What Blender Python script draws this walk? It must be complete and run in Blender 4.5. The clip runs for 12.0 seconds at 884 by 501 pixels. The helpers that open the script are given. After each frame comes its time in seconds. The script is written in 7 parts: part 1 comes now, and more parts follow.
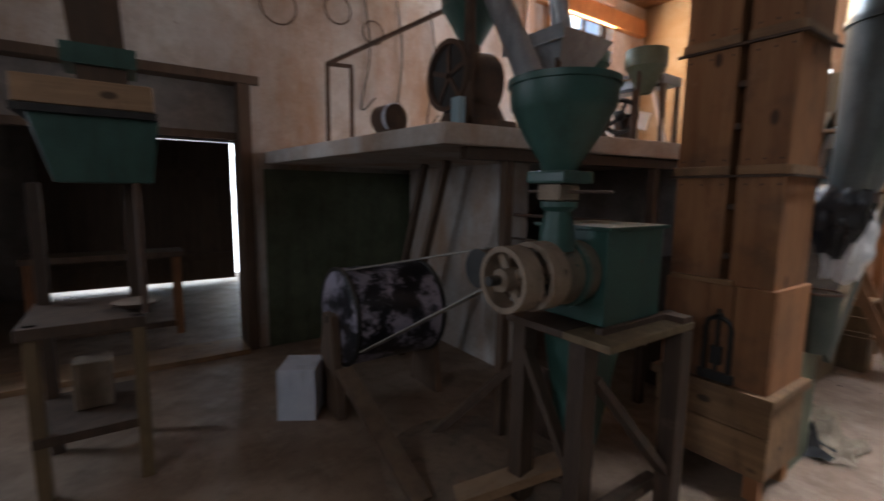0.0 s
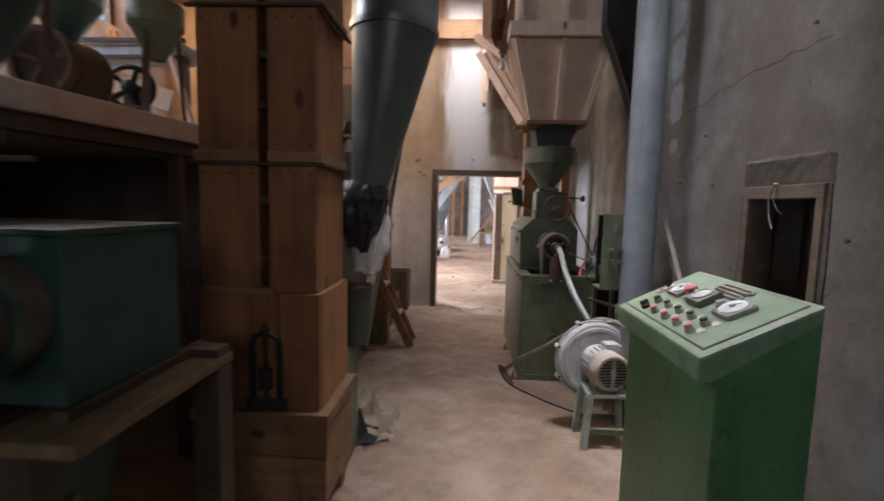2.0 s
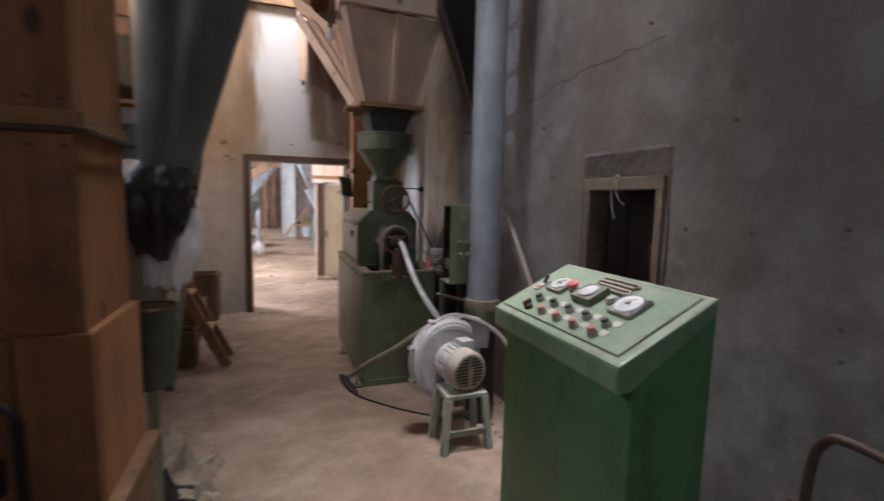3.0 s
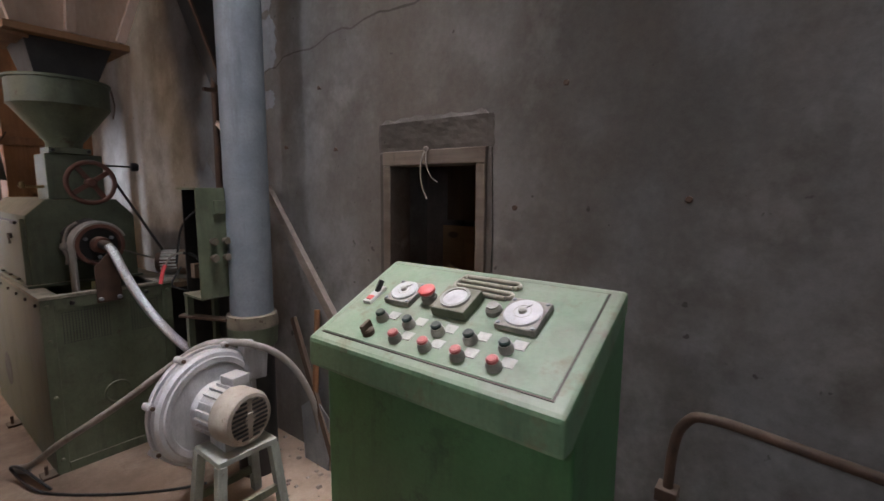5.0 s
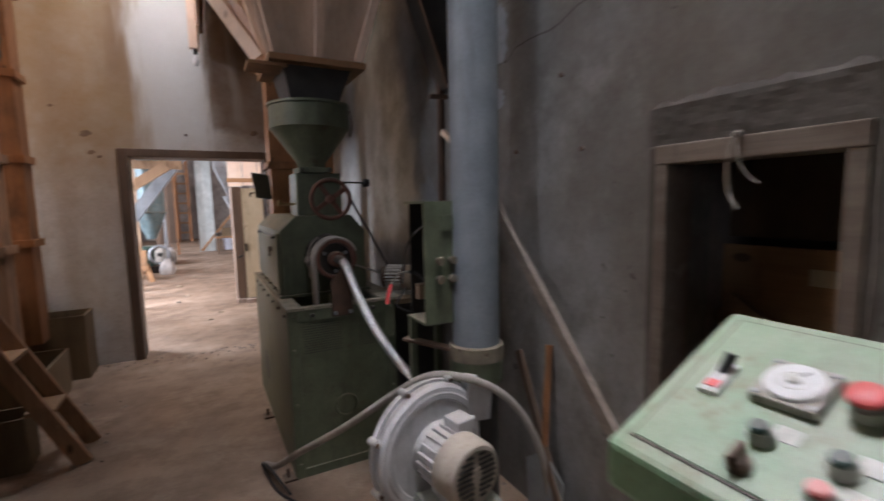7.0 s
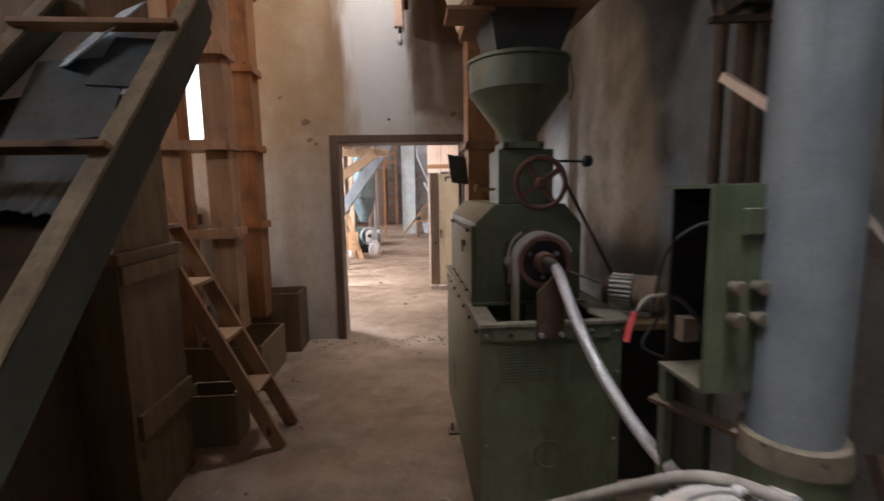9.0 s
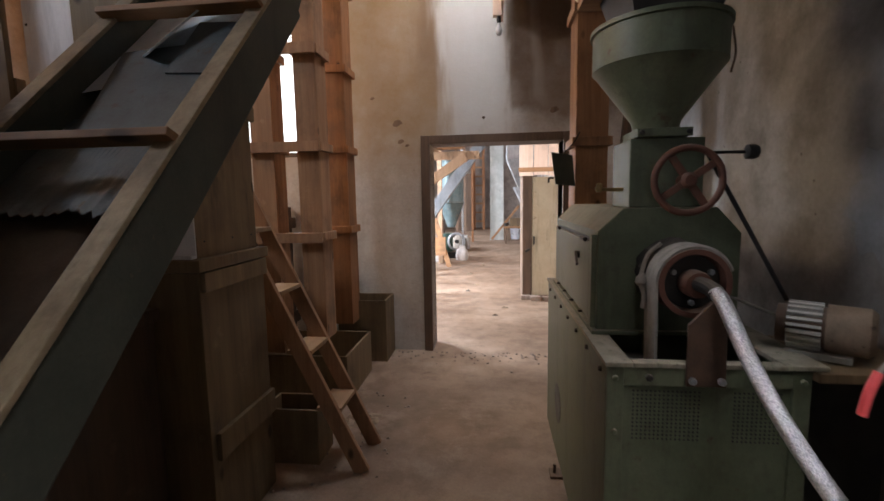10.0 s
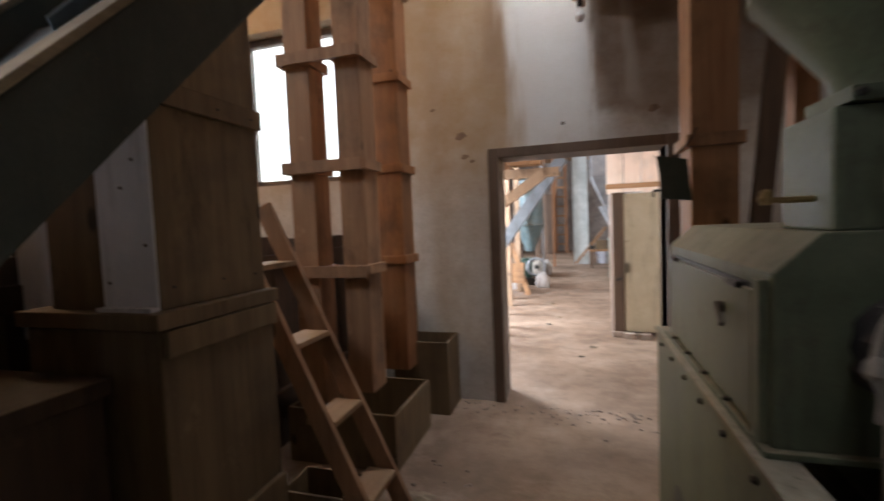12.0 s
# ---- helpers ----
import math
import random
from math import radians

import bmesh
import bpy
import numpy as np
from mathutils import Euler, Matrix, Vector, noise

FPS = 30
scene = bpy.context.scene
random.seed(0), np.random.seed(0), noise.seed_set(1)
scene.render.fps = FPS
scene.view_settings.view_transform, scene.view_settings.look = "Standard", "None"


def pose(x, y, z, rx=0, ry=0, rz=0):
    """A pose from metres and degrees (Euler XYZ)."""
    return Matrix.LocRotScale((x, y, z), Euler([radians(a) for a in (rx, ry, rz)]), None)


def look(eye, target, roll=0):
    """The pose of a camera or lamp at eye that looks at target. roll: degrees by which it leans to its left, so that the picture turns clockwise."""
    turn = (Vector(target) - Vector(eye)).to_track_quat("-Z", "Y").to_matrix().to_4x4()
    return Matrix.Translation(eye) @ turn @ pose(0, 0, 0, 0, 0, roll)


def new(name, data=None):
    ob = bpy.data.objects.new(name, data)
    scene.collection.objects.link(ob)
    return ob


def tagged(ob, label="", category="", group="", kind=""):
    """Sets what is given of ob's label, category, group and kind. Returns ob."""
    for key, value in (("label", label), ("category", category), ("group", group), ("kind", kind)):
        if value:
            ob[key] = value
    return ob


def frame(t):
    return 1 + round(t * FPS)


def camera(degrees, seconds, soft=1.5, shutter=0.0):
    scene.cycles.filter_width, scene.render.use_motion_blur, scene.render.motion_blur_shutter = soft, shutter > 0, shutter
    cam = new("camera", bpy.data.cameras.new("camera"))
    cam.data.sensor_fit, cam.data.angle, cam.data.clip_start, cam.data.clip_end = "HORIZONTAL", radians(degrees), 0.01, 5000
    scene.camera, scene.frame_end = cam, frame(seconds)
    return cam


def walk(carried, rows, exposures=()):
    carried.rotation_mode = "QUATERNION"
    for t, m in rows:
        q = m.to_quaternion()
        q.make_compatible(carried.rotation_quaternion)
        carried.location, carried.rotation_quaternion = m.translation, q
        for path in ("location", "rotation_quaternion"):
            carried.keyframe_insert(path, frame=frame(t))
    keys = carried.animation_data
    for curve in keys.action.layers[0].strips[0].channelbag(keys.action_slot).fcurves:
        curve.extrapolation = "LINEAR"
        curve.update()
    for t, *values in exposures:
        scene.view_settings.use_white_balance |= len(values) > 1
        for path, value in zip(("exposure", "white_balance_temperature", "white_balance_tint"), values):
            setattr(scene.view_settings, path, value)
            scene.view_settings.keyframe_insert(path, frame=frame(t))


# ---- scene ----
cam = camera(88.8, 12.0, shutter=0.5)
PATH = [
    (0, (0.459, 0.147, 1.59), (-1.171, 1.278, 1.336), 0.7),
    (0.5, (0.424, 0.249, 1.56), (-0.899, 1.731, 1.328), 1.1),
    (1, (0.316, 0.384, 1.55), (-0.564, 2.167, 1.341), 1.1),
    (1.5, (0.276, 0.526, 1.542), (-0.159, 2.468, 1.335), 1.3),
    (2, (0.258, 0.789, 1.532), (0.152, 2.777, 1.333), 1.4),
    (2.5, (0.2, 0.985, 1.535), (0.409, 2.965, 1.341), 1.1),
    (3, (0.122, 1.195, 1.528), (0.807, 3.061, 1.308), 1.4),
    (3.5, (0.2, 1.352, 1.495), (1.24, 3.041, 1.236), 1.7),
    (3.7, (0.221, 1.38, 1.469), (1.375, 2.997, 1.242), 3.4),
    (5.3, (0.261, 1.874, 1.496), (1.846, 3.064, 1.221), -0.1),
    (5.5, (0.281, 1.895, 1.494), (1.853, 3.102, 1.229), -0.1),
    (6, (0.39, 1.98, 1.509), (1.821, 3.357, 1.276), -0.3),
    (6.5, (0.414, 2.105, 1.508), (1.585, 3.711, 1.293), -0.7),
    (7, (0.387, 2.292, 1.498), (1.32, 4.047, 1.282), -1.2),
    (7.2, (0.36, 2.404, 1.507), (1.178, 4.213, 1.272), -1.3),
    (8.8, (0.498, 2.884, 1.489), (0.7, 4.856, 1.222), -1.5),
    (9, (0.468, 2.95, 1.493), (0.618, 4.928, 1.235), -1.0),
    (9.5, (0.397, 3.157, 1.476), (0.282, 5.138, 1.227), -1.5),
    (10, (0.392, 3.288, 1.475), (0.169, 5.262, 1.248), -1.0),
    (10.5, (0.486, 3.417, 1.489), (0.198, 5.387, 1.298), 0.6),
    (11, (0.521, 3.564, 1.488), (0.204, 5.528, 1.284), 0.1),
    (11.5, (0.458, 3.78, 1.48), (0.181, 5.753, 1.303), -0.6),
    (12, (0.393, 3.931, 1.476), (-0.178, 5.844, 1.361), -2.3),
]
walk(cam, [(t, look(eye, target, roll)) for t, eye, target, roll in PATH],
     [(0.0, 0.68, 6000, 9), (0.6, 0.42, 6200, 13), (1.2, 0.24, 6300, 13), (2.0, 0.2, 6250, 13), (3.5, 0.05, 6300, 13), (5.5, 0.04, 6400, 15), (7.0, -0.22, 6300, 14), (9.0, -0.12, 6600, 12), (10.0, -0.06, 6500, 11), (12.0, -0.22, 6350, 9)])

# ---- world and light ----
world = bpy.data.worlds.new("sky")
scene.world = world
world.use_nodes = True
sky = world.node_tree.nodes.new("ShaderNodeTexSky")
sky.sky_type = "NISHITA"
sky.sun_disc = False
sky.sun_elevation, sky.sun_rotation = radians(48), radians(-70)
world.node_tree.links.new(sky.outputs[0], world.node_tree.nodes["Background"].inputs[0])
world.node_tree.nodes["Background"].inputs[1].default_value = 0.12
sun = new("sun", bpy.data.lights.new("sun", "SUN"))
sun.data.energy, sun.data.angle, sun.data.color = 1.2, radians(10), (1.0, 0.95, 0.88)
sun.matrix_world = look((-9.4, 3.4, 11.1), (0, 0, 0))


def window_light(name, x, y, z, facing, w, h, watts, color):
    """An area lamp standing in for sky light at an opening, real or added."""
    lamp = bpy.data.lights.new(name, "AREA")
    lamp.shape, lamp.size, lamp.size_y, lamp.energy, lamp.color = "RECTANGLE", w, h, watts, color
    ob = new(name, lamp)
    ob.matrix_world = look((x, y, z), (x + facing[0], y + facing[1], z + facing[2]))
    return ob


DAY = (0.84, 0.885, 0.98)
WARM = (1.0, 0.69, 0.39)
NEUTRAL = (0.94, 0.94, 0.97)
window_light("skylight_left_a", -4.20, 3.5, 4.22, (1, 0, -0.15), 1.1, 0.6, 98, DAY)
# Lamp tinted orange to add the warm glow bounced onto the end wall.
window_light("warm_fill_left_b", -4.20, 6.0, 4.12, (1, 0, -0.12), 1.3, 0.8, 130, WARM)
window_light("skylight_door_wall", -1.98, 7.50, 2.60, (0, -1, -0.05), 1.25, 1.3, 40, DAY)
# Added fill from the near left, for the drum and floor.
window_light("fill_left_c", -4.20, -2.35, 2.1, (1, 0.35, -0.05), 0.9, 1.3, 23, DAY)
# Added fill from behind, for the elevator front and console side.
window_light("fill_back", 0.75, -2.94, 2.6, (0, 1, -0.12), 1.4, 1.5, 17, NEUTRAL)
# Added roof lamps, narrowed to light the console, aisle floor and end wall.
roof_a = window_light("roof_fill_a", 1.10, 3.2, 4.72, (0.0001, 0, -1), 1.6, 0.7, 37, NEUTRAL)
roof_b = window_light("roof_fill_b", 0.13, 6.85, 4.72, (0.0001, 0.24, -1), 0.6, 0.6, 23, NEUTRAL)
roof_a.data.spread, roof_b.data.spread = radians(54), radians(95)
# Added lamps that brighten the hall and the floor past the doorway.
window_light("hall_fill_a", -3.1, 10.6, 2.0, (1, 0, -0.1), 1.8, 1.5, 880, DAY)
window_light("hall_fill_b", -3.1, 15.5, 2.0, (1, 0, -0.1), 1.8, 1.5, 350, DAY)
window_light("hall_fill_c", -3.1, 21.0, 2.0, (1, 0, -0.1), 1.8, 1.5, 300, DAY)


# ---- materials ----
def node_material(name):
    m = bpy.data.materials.new(name)
    m.use_nodes = True
    nt = m.node_tree
    return m, nt, nt.nodes["Principled BSDF"]


def ramp(nt, src, stops):
    r = nt.nodes.new("ShaderNodeValToRGB")
    while len(r.color_ramp.elements) < len(stops):
        r.color_ramp.elements.new(0.5)
    for e, (p, c) in zip(r.color_ramp.elements, stops):
        e.position, e.color = p, (*c, 1)
    nt.links.new(src, r.inputs[0])
    return r.outputs[0]


def noise_node(nt, vec, scale, detail=4.0, rough=0.6):
    n = nt.nodes.new("ShaderNodeTexNoise")
    n.inputs["Scale"].default_value, n.inputs["Detail"].default_value, n.inputs["Roughness"].default_value = scale, detail, rough
    nt.links.new(vec, n.inputs["Vector"])
    return n.outputs[0]


def mix(nt, fac, a, b, mode="MIX"):
    n = nt.nodes.new("ShaderNodeMix")
    n.data_type, n.blend_type = "RGBA", mode
    for socket, v in ((n.inputs[0], fac), (n.inputs[6], a), (n.inputs[7], b)):
        if isinstance(v, (int, float)):
            socket.default_value = v
        elif isinstance(v, tuple):
            socket.default_value = (*v, 1)
        else:
            nt.links.new(v, socket)
    return n.outputs[2]


def math_node(nt, op, a, b=0.5, clamp=False):
    n = nt.nodes.new("ShaderNodeMath")
    n.operation, n.use_clamp = op, clamp
    for socket, v in ((n.inputs[0], a), (n.inputs[1], b)):
        if isinstance(v, (int, float)):
            socket.default_value = v
        else:
            nt.links.new(v, socket)
    return n.outputs[0]


def coords(nt, scale=(1, 1, 1), world_space=False):
    mp = nt.nodes.new("ShaderNodeMapping")
    mp.inputs["Scale"].default_value = scale
    if world_space:
        src = nt.nodes.new("ShaderNodeNewGeometry").outputs["Position"]
    else:
        tc = nt.nodes.new("ShaderNodeTexCoord").outputs["Object"]
        info = nt.nodes.new("ShaderNodeObjectInfo")
        shift = nt.nodes.new("ShaderNodeVectorMath")
        shift.operation = "MULTIPLY_ADD"
        nt.links.new(info.outputs["Random"], shift.inputs[0])
        shift.inputs[1].default_value = (7, 11, 13)
        nt.links.new(tc, shift.inputs[2])
        src = shift.outputs[0]
    nt.links.new(src, mp.inputs["Vector"])
    return mp.outputs[0]


def dusted(nt, color, dust, amount, vec):
    """Lays settled dust on faces that look up."""
    geo = nt.nodes.new("ShaderNodeNewGeometry")
    sep = nt.nodes.new("ShaderNodeSeparateXYZ")
    nt.links.new(geo.outputs["Normal"], sep.inputs[0])
    up = math_node(nt, "MULTIPLY", math_node(nt, "SUBTRACT", sep.outputs[2], 0.35, True), 1.6, True)
    patch = math_node(nt, "ADD", math_node(nt, "MULTIPLY", noise_node(nt, vec, 9.0), 1.2), -0.15, True)
    return mix(nt, math_node(nt, "MULTIPLY", math_node(nt, "MULTIPLY", up, patch), amount, True), color, dust)


def bump(nt, bsdf, height, strength, distance=0.01):
    b = nt.nodes.new("ShaderNodeBump")
    b.inputs["Strength"].default_value, b.inputs["Distance"].default_value = strength, distance
    nt.links.new(height, b.inputs["Height"])
    nt.links.new(b.outputs[0], bsdf.inputs["Normal"])


def surface(name, c1, c2, rough=0.6, metal=0.0, scale=6.0, stain=None, stain_level=0.6, dust=0.0, relief=0.15, dust_color=(0.42, 0.35, 0.27), smudge=None):
    m, nt, b = node_material(name)
    vec = coords(nt)
    big = noise_node(nt, vec, scale, 5)
    fine = noise_node(nt, vec, scale * 14, 3)
    col = mix(nt, ramp(nt, big, ((0.32, (0, 0, 0)), (0.68, (1, 1, 1)))), c1, c2)
    col = mix(nt, 0.32, col, mix(nt, fine, (0.25, 0.25, 0.25), (0.85, 0.85, 0.85)), "OVERLAY")
    drip = noise_node(nt, coords(nt, (11.0, 11.0, 1.6)), 1.0, 5, 0.7)
    col = mix(nt, ramp(nt, drip, ((0.50, (0, 0, 0)), (0.74, (0.7, 0.7, 0.7)))), col, tuple(0.45 * a + 0.012 for a in c1))
    chips = noise_node(nt, vec, scale * 9, 4, 0.8)
    col = mix(nt, ramp(nt, chips, ((0.66, (0, 0, 0)), (0.70, (0.75, 0.75, 0.75)))), col, tuple(0.5 * a + 0.02 for a in (c1[0] * 1.3, c1[1], c1[2] * 0.8)))
    if stain:
        spots = noise_node(nt, vec, scale * 2.3, 8, 0.72)
        col = mix(nt, ramp(nt, spots, ((stain_level, (0, 0, 0)), (stain_level + 0.08, (1, 1, 1)))), col, stain)
    if dust:
        col = dusted(nt, col, dust_color, dust, vec)
    if smudge:
        blot = noise_node(nt, vec, 13.0, 8, 0.75)
        col = mix(nt, ramp(nt, blot, ((0.54, (0, 0, 0)), (0.72, (0.75, 0.75, 0.75)))), col, smudge)
    nt.links.new(col, b.inputs["Base Color"])
    b.inputs["Metallic"].default_value = metal
    rg = math_node(nt, "ADD", math_node(nt, "MULTIPLY", big, 0.3), rough - 0.15, True)
    nt.links.new(rg, b.inputs["Roughness"])
    bump(nt, b, fine, relief, 0.004)
    return m


def wood(name, c1, c2, axis=2, rough=0.7, dust=0.0, knots=True, dirt=0.7):
    m, nt, b = node_material(name)
    s = [16.0, 16.0, 16.0]
    s[axis] = 0.9
    vec = coords(nt, tuple(s))
    plain = coords(nt)
    g = noise_node(nt, vec, 1.0, 6, 0.65)
    fine = noise_node(nt, vec, 5.0, 3)
    col = mix(nt, ramp(nt, g, ((0.3, (0, 0, 0)), (0.7, (1, 1, 1)))), c1, c2)
    col = mix(nt, 0.35, col, mix(nt, fine, (0.2, 0.2, 0.2), (0.85, 0.85, 0.85)), "OVERLAY")
    info = nt.nodes.new("ShaderNodeObjectInfo")
    col = mix(nt, 0.35, col, mix(nt, info.outputs["Random"], (0.32, 0.30, 0.30), (0.68, 0.66, 0.64)), "OVERLAY")
    if knots:
        s2 = [5.0, 5.0, 5.0]
        s2[axis] = 2.6
        v = nt.nodes.new("ShaderNodeTexVoronoi")
        v.inputs["Scale"].default_value = 1.0
        nt.links.new(coords(nt, tuple(s2)), v.inputs["Vector"])
        col = mix(nt, ramp(nt, v.outputs["Distance"], ((0.07, (1, 1, 1)), (0.12, (0, 0, 0)))), col, tuple(0.35 * c for c in c1))
    grime = noise_node(nt, plain, 3.0, 5)
    col = mix(nt, ramp(nt, grime, ((0.5, (0, 0, 0)), (0.74, (dirt, dirt, dirt)))), col, (0.07, 0.045, 0.03))
    smear = noise_node(nt, coords(nt, (7.0, 7.0, 2.0)), 1.0, 7, 0.7)
    col = mix(nt, ramp(nt, smear, ((0.58, (0, 0, 0)), (0.68, (0.7 * dirt, 0.7 * dirt, 0.7 * dirt)))), col, tuple(0.4 * c for c in c1))
    pale = noise_node(nt, plain, 6.0, 7, 0.7)
    col = mix(nt, ramp(nt, pale, ((0.60, (0, 0, 0)), (0.72, (0.35, 0.35, 0.35)))), col, tuple(min(0.75, 1.7 * c + 0.03) for c in c2))
    if dust:
        col = dusted(nt, col, (0.42, 0.34, 0.25), dust, plain)
    nt.links.new(col, b.inputs["Base Color"])
    b.inputs["Roughness"].default_value = rough
    bump(nt, b, g, 0.25, 0.004)
    return m


def plaster(name, c1, c2, dark, crack=True, rust=None):
    m, nt, b = node_material(name)
    vec = coords(nt, world_space=True)
    big = noise_node(nt, vec, 0.7, 6, 0.62)
    mid = noise_node(nt, vec, 3.5, 6, 0.65)
    fine = noise_node(nt, vec, 60, 3)
    streak = noise_node(nt, coords(nt, (1.5, 1.5, 0.45), True), 1.0, 6, 0.62)
    col = mix(nt, ramp(nt, big, ((0.35, (0, 0, 0)), (0.65, (1, 1, 1)))), c1, c2)
    col = mix(nt, ramp(nt, mid, ((0.42, (0, 0, 0)), (0.74, (0.85, 0.85, 0.85)))), col, dark)
    col = mix(nt, ramp(nt, noise_node(nt, vec, 1.7, 7, 0.66), ((0.52, (0, 0, 0)), (0.72, (0.6, 0.6, 0.6)))), col, tuple(min(0.8, 1.35 * a) for a in c2))
    col = mix(nt, ramp(nt, streak, ((0.46, (0, 0, 0)), (0.66, (0.8, 0.8, 0.8)))), col, rust or dark)
    if crack:
        v = nt.nodes.new("ShaderNodeTexVoronoi")
        v.feature = "DISTANCE_TO_EDGE"
        v.inputs["Scale"].default_value = 0.38
        warp = nt.nodes.new("ShaderNodeVectorMath")
        warp.operation = "MULTIPLY_ADD"
        wn = nt.nodes.new("ShaderNodeTexNoise")
        wn.inputs["Scale"].default_value, wn.inputs["Detail"].default_value = 3.0, 5
        nt.links.new(vec, wn.inputs["Vector"])
        nt.links.new(wn.outputs["Color"], warp.inputs[0])
        warp.inputs[1].default_value = (0.5, 0.5, 0.5)
        nt.links.new(vec, warp.inputs[2])
        nt.links.new(warp.outputs[0], v.inputs["Vector"])
        line = ramp(nt, v.outputs["Distance"], ((0.0, (0.7, 0.7, 0.7)), (0.004, (0, 0, 0))))
        col = mix(nt, math_node(nt, "MULTIPLY", line, ramp(nt, mid, ((0.45, (0, 0, 0)), (0.6, (1, 1, 1))))), col, tuple(0.35 * c for c in dark))
    col = mix(nt, 0.35, col, mix(nt, noise_node(nt, vec, 38, 5, 0.75), (0.12, 0.12, 0.12), (0.9, 0.9, 0.9)), "OVERLAY")
    sp = noise_node(nt, vec, 22, 2, 0.5)
    col = mix(nt, ramp(nt, sp, ((0.74, (0, 0, 0)), (0.77, (0.7, 0.7, 0.7)))), col, tuple(0.5 * c for c in dark))
    nt.links.new(col, b.inputs["Base Color"])
    b.inputs["Roughness"].default_value = 0.85
    h = math_node(nt, "ADD", math_node(nt, "MULTIPLY", mid, 0.8), math_node(nt, "MULTIPLY", fine, 0.25))
    bump(nt, b, h, 0.35, 0.012)
    return m


def span(nt, value, a, b):
    """0 where the value is below a, 1 above b, smooth between."""
    n = nt.nodes.new("ShaderNodeMapRange")
    n.interpolation_type = "SMOOTHSTEP"
    n.inputs["From Min"].default_value, n.inputs["From Max"].default_value = a, b
    nt.links.new(value, n.inputs["Value"])
    return n.outputs["Result"]


def stained_and_lit(m):
    """End wall stains with light painted in: bright run, warm left side, shaded right."""
    nt = m.node_tree
    b = nt.nodes["Principled BSDF"]
    clean = b.inputs["Base Color"].links[0].from_socket
    vec = coords(nt, world_space=True)
    sep = nt.nodes.new("ShaderNodeSeparateXYZ")
    nt.links.new(vec, sep.inputs[0])
    run = noise_node(nt, coords(nt, (3.0, 3.0, 0.5), True), 1.0, 4, 0.55)
    wob = math_node(nt, "MULTIPLY", math_node(nt, "SUBTRACT", run, 0.5), 0.55)
    x = math_node(nt, "ADD", sep.outputs[0], wob)
    z = math_node(nt, "ADD", sep.outputs[2], math_node(nt, "MULTIPLY", math_node(nt, "SUBTRACT", noise_node(nt, vec, 1.6, 5, 0.6), 0.5), 0.9))

    def both(*masks):
        out = masks[0]
        for k in masks[1:]:
            out = math_node(nt, "MULTIPLY", out, k)
        return out

    def gone(v, a, c):
        return math_node(nt, "SUBTRACT", 1.0, span(nt, v, a, c))

    blot = math_node(nt, "ADD", math_node(nt, "MULTIPLY", noise_node(nt, vec, 5.0, 6, 0.65), 0.7), 0.45, True)
    # Bright run where the roof light falls, painted paler.
    white = both(span(nt, x, -0.20, 0.0), gone(x, 0.44, 0.50), span(nt, z, 1.7, 2.1))
    col = mix(nt, math_node(nt, "MULTIPLY", white, 0.75), clean, (0.60, 0.59, 0.57))
    # Left flank: brown stain and warm glow in one colour.
    left = both(gone(x, -0.16, -0.02), span(nt, z, 1.55, 2.2), blot)
    col = mix(nt, math_node(nt, "MULTIPLY", left, 1.0), col, (0.325, 0.205, 0.10))
    edge = both(span(nt, x, -0.40, -0.14), gone(x, -0.14, -0.03), span(nt, z, 2.2, 3.0))
    col = mix(nt, math_node(nt, "MULTIPLY", edge, 0.75), col, (0.19, 0.11, 0.06))
    # Right flank, painted brown where the hanging timber casts shade.
    right = both(span(nt, x, 0.46, 0.52), span(nt, z, 2.10, 2.32), blot)
    col = mix(nt, math_node(nt, "MULTIPLY", right, 0.95), col, (0.19, 0.125, 0.08))
    slant = math_node(nt, "ADD", x, math_node(nt, "MULTIPLY", sep.outputs[2], 0.09))
    pale = both(span(nt, slant, 0.90, 0.98), gone(slant, 0.99, 1.12), span(nt, z, 2.2, 2.5))
    col = mix(nt, math_node(nt, "MULTIPLY", pale, 0.6), col, (0.46, 0.41, 0.36))
    nt.links.new(col, b.inputs["Base Color"])
    return m


def floor_material():
    m, nt, b = node_material("dusty concrete")
    vec = coords(nt, world_space=True)
    big = noise_node(nt, vec, 0.9, 6, 0.6)
    mid = noise_node(nt, vec, 4.5, 7, 0.68)
    fine = noise_node(nt, vec, 70, 3)
    col = mix(nt, ramp(nt, big, ((0.36, (0, 0, 0)), (0.62, (1, 1, 1)))), (0.185, 0.122, 0.080), (0.345, 0.25, 0.180))
    col = mix(nt, ramp(nt, mid, ((0.44, (0, 0, 0)), (0.72, (0.7, 0.7, 0.7)))), col, (0.13, 0.088, 0.06))
    col = mix(nt, ramp(nt, noise_node(nt, vec, 2.2, 8, 0.75), ((0.52, (0, 0, 0)), (0.72, (0.65, 0.65, 0.65)))), col, (0.41, 0.325, 0.25))
    col = mix(nt, 0.3, col, mix(nt, fine, (0.2, 0.2, 0.2), (0.85, 0.85, 0.85)), "OVERLAY")
    nt.links.new(col, b.inputs["Base Color"])
    nt.links.new(math_node(nt, "ADD", math_node(nt, "MULTIPLY", mid, 0.35), 0.42), b.inputs["Roughness"])
    bump(nt, b, math_node(nt, "ADD", math_node(nt, "MULTIPLY", mid, 0.7), math_node(nt, "MULTIPLY", fine, 0.2)), 0.3, 0.01)
    return m


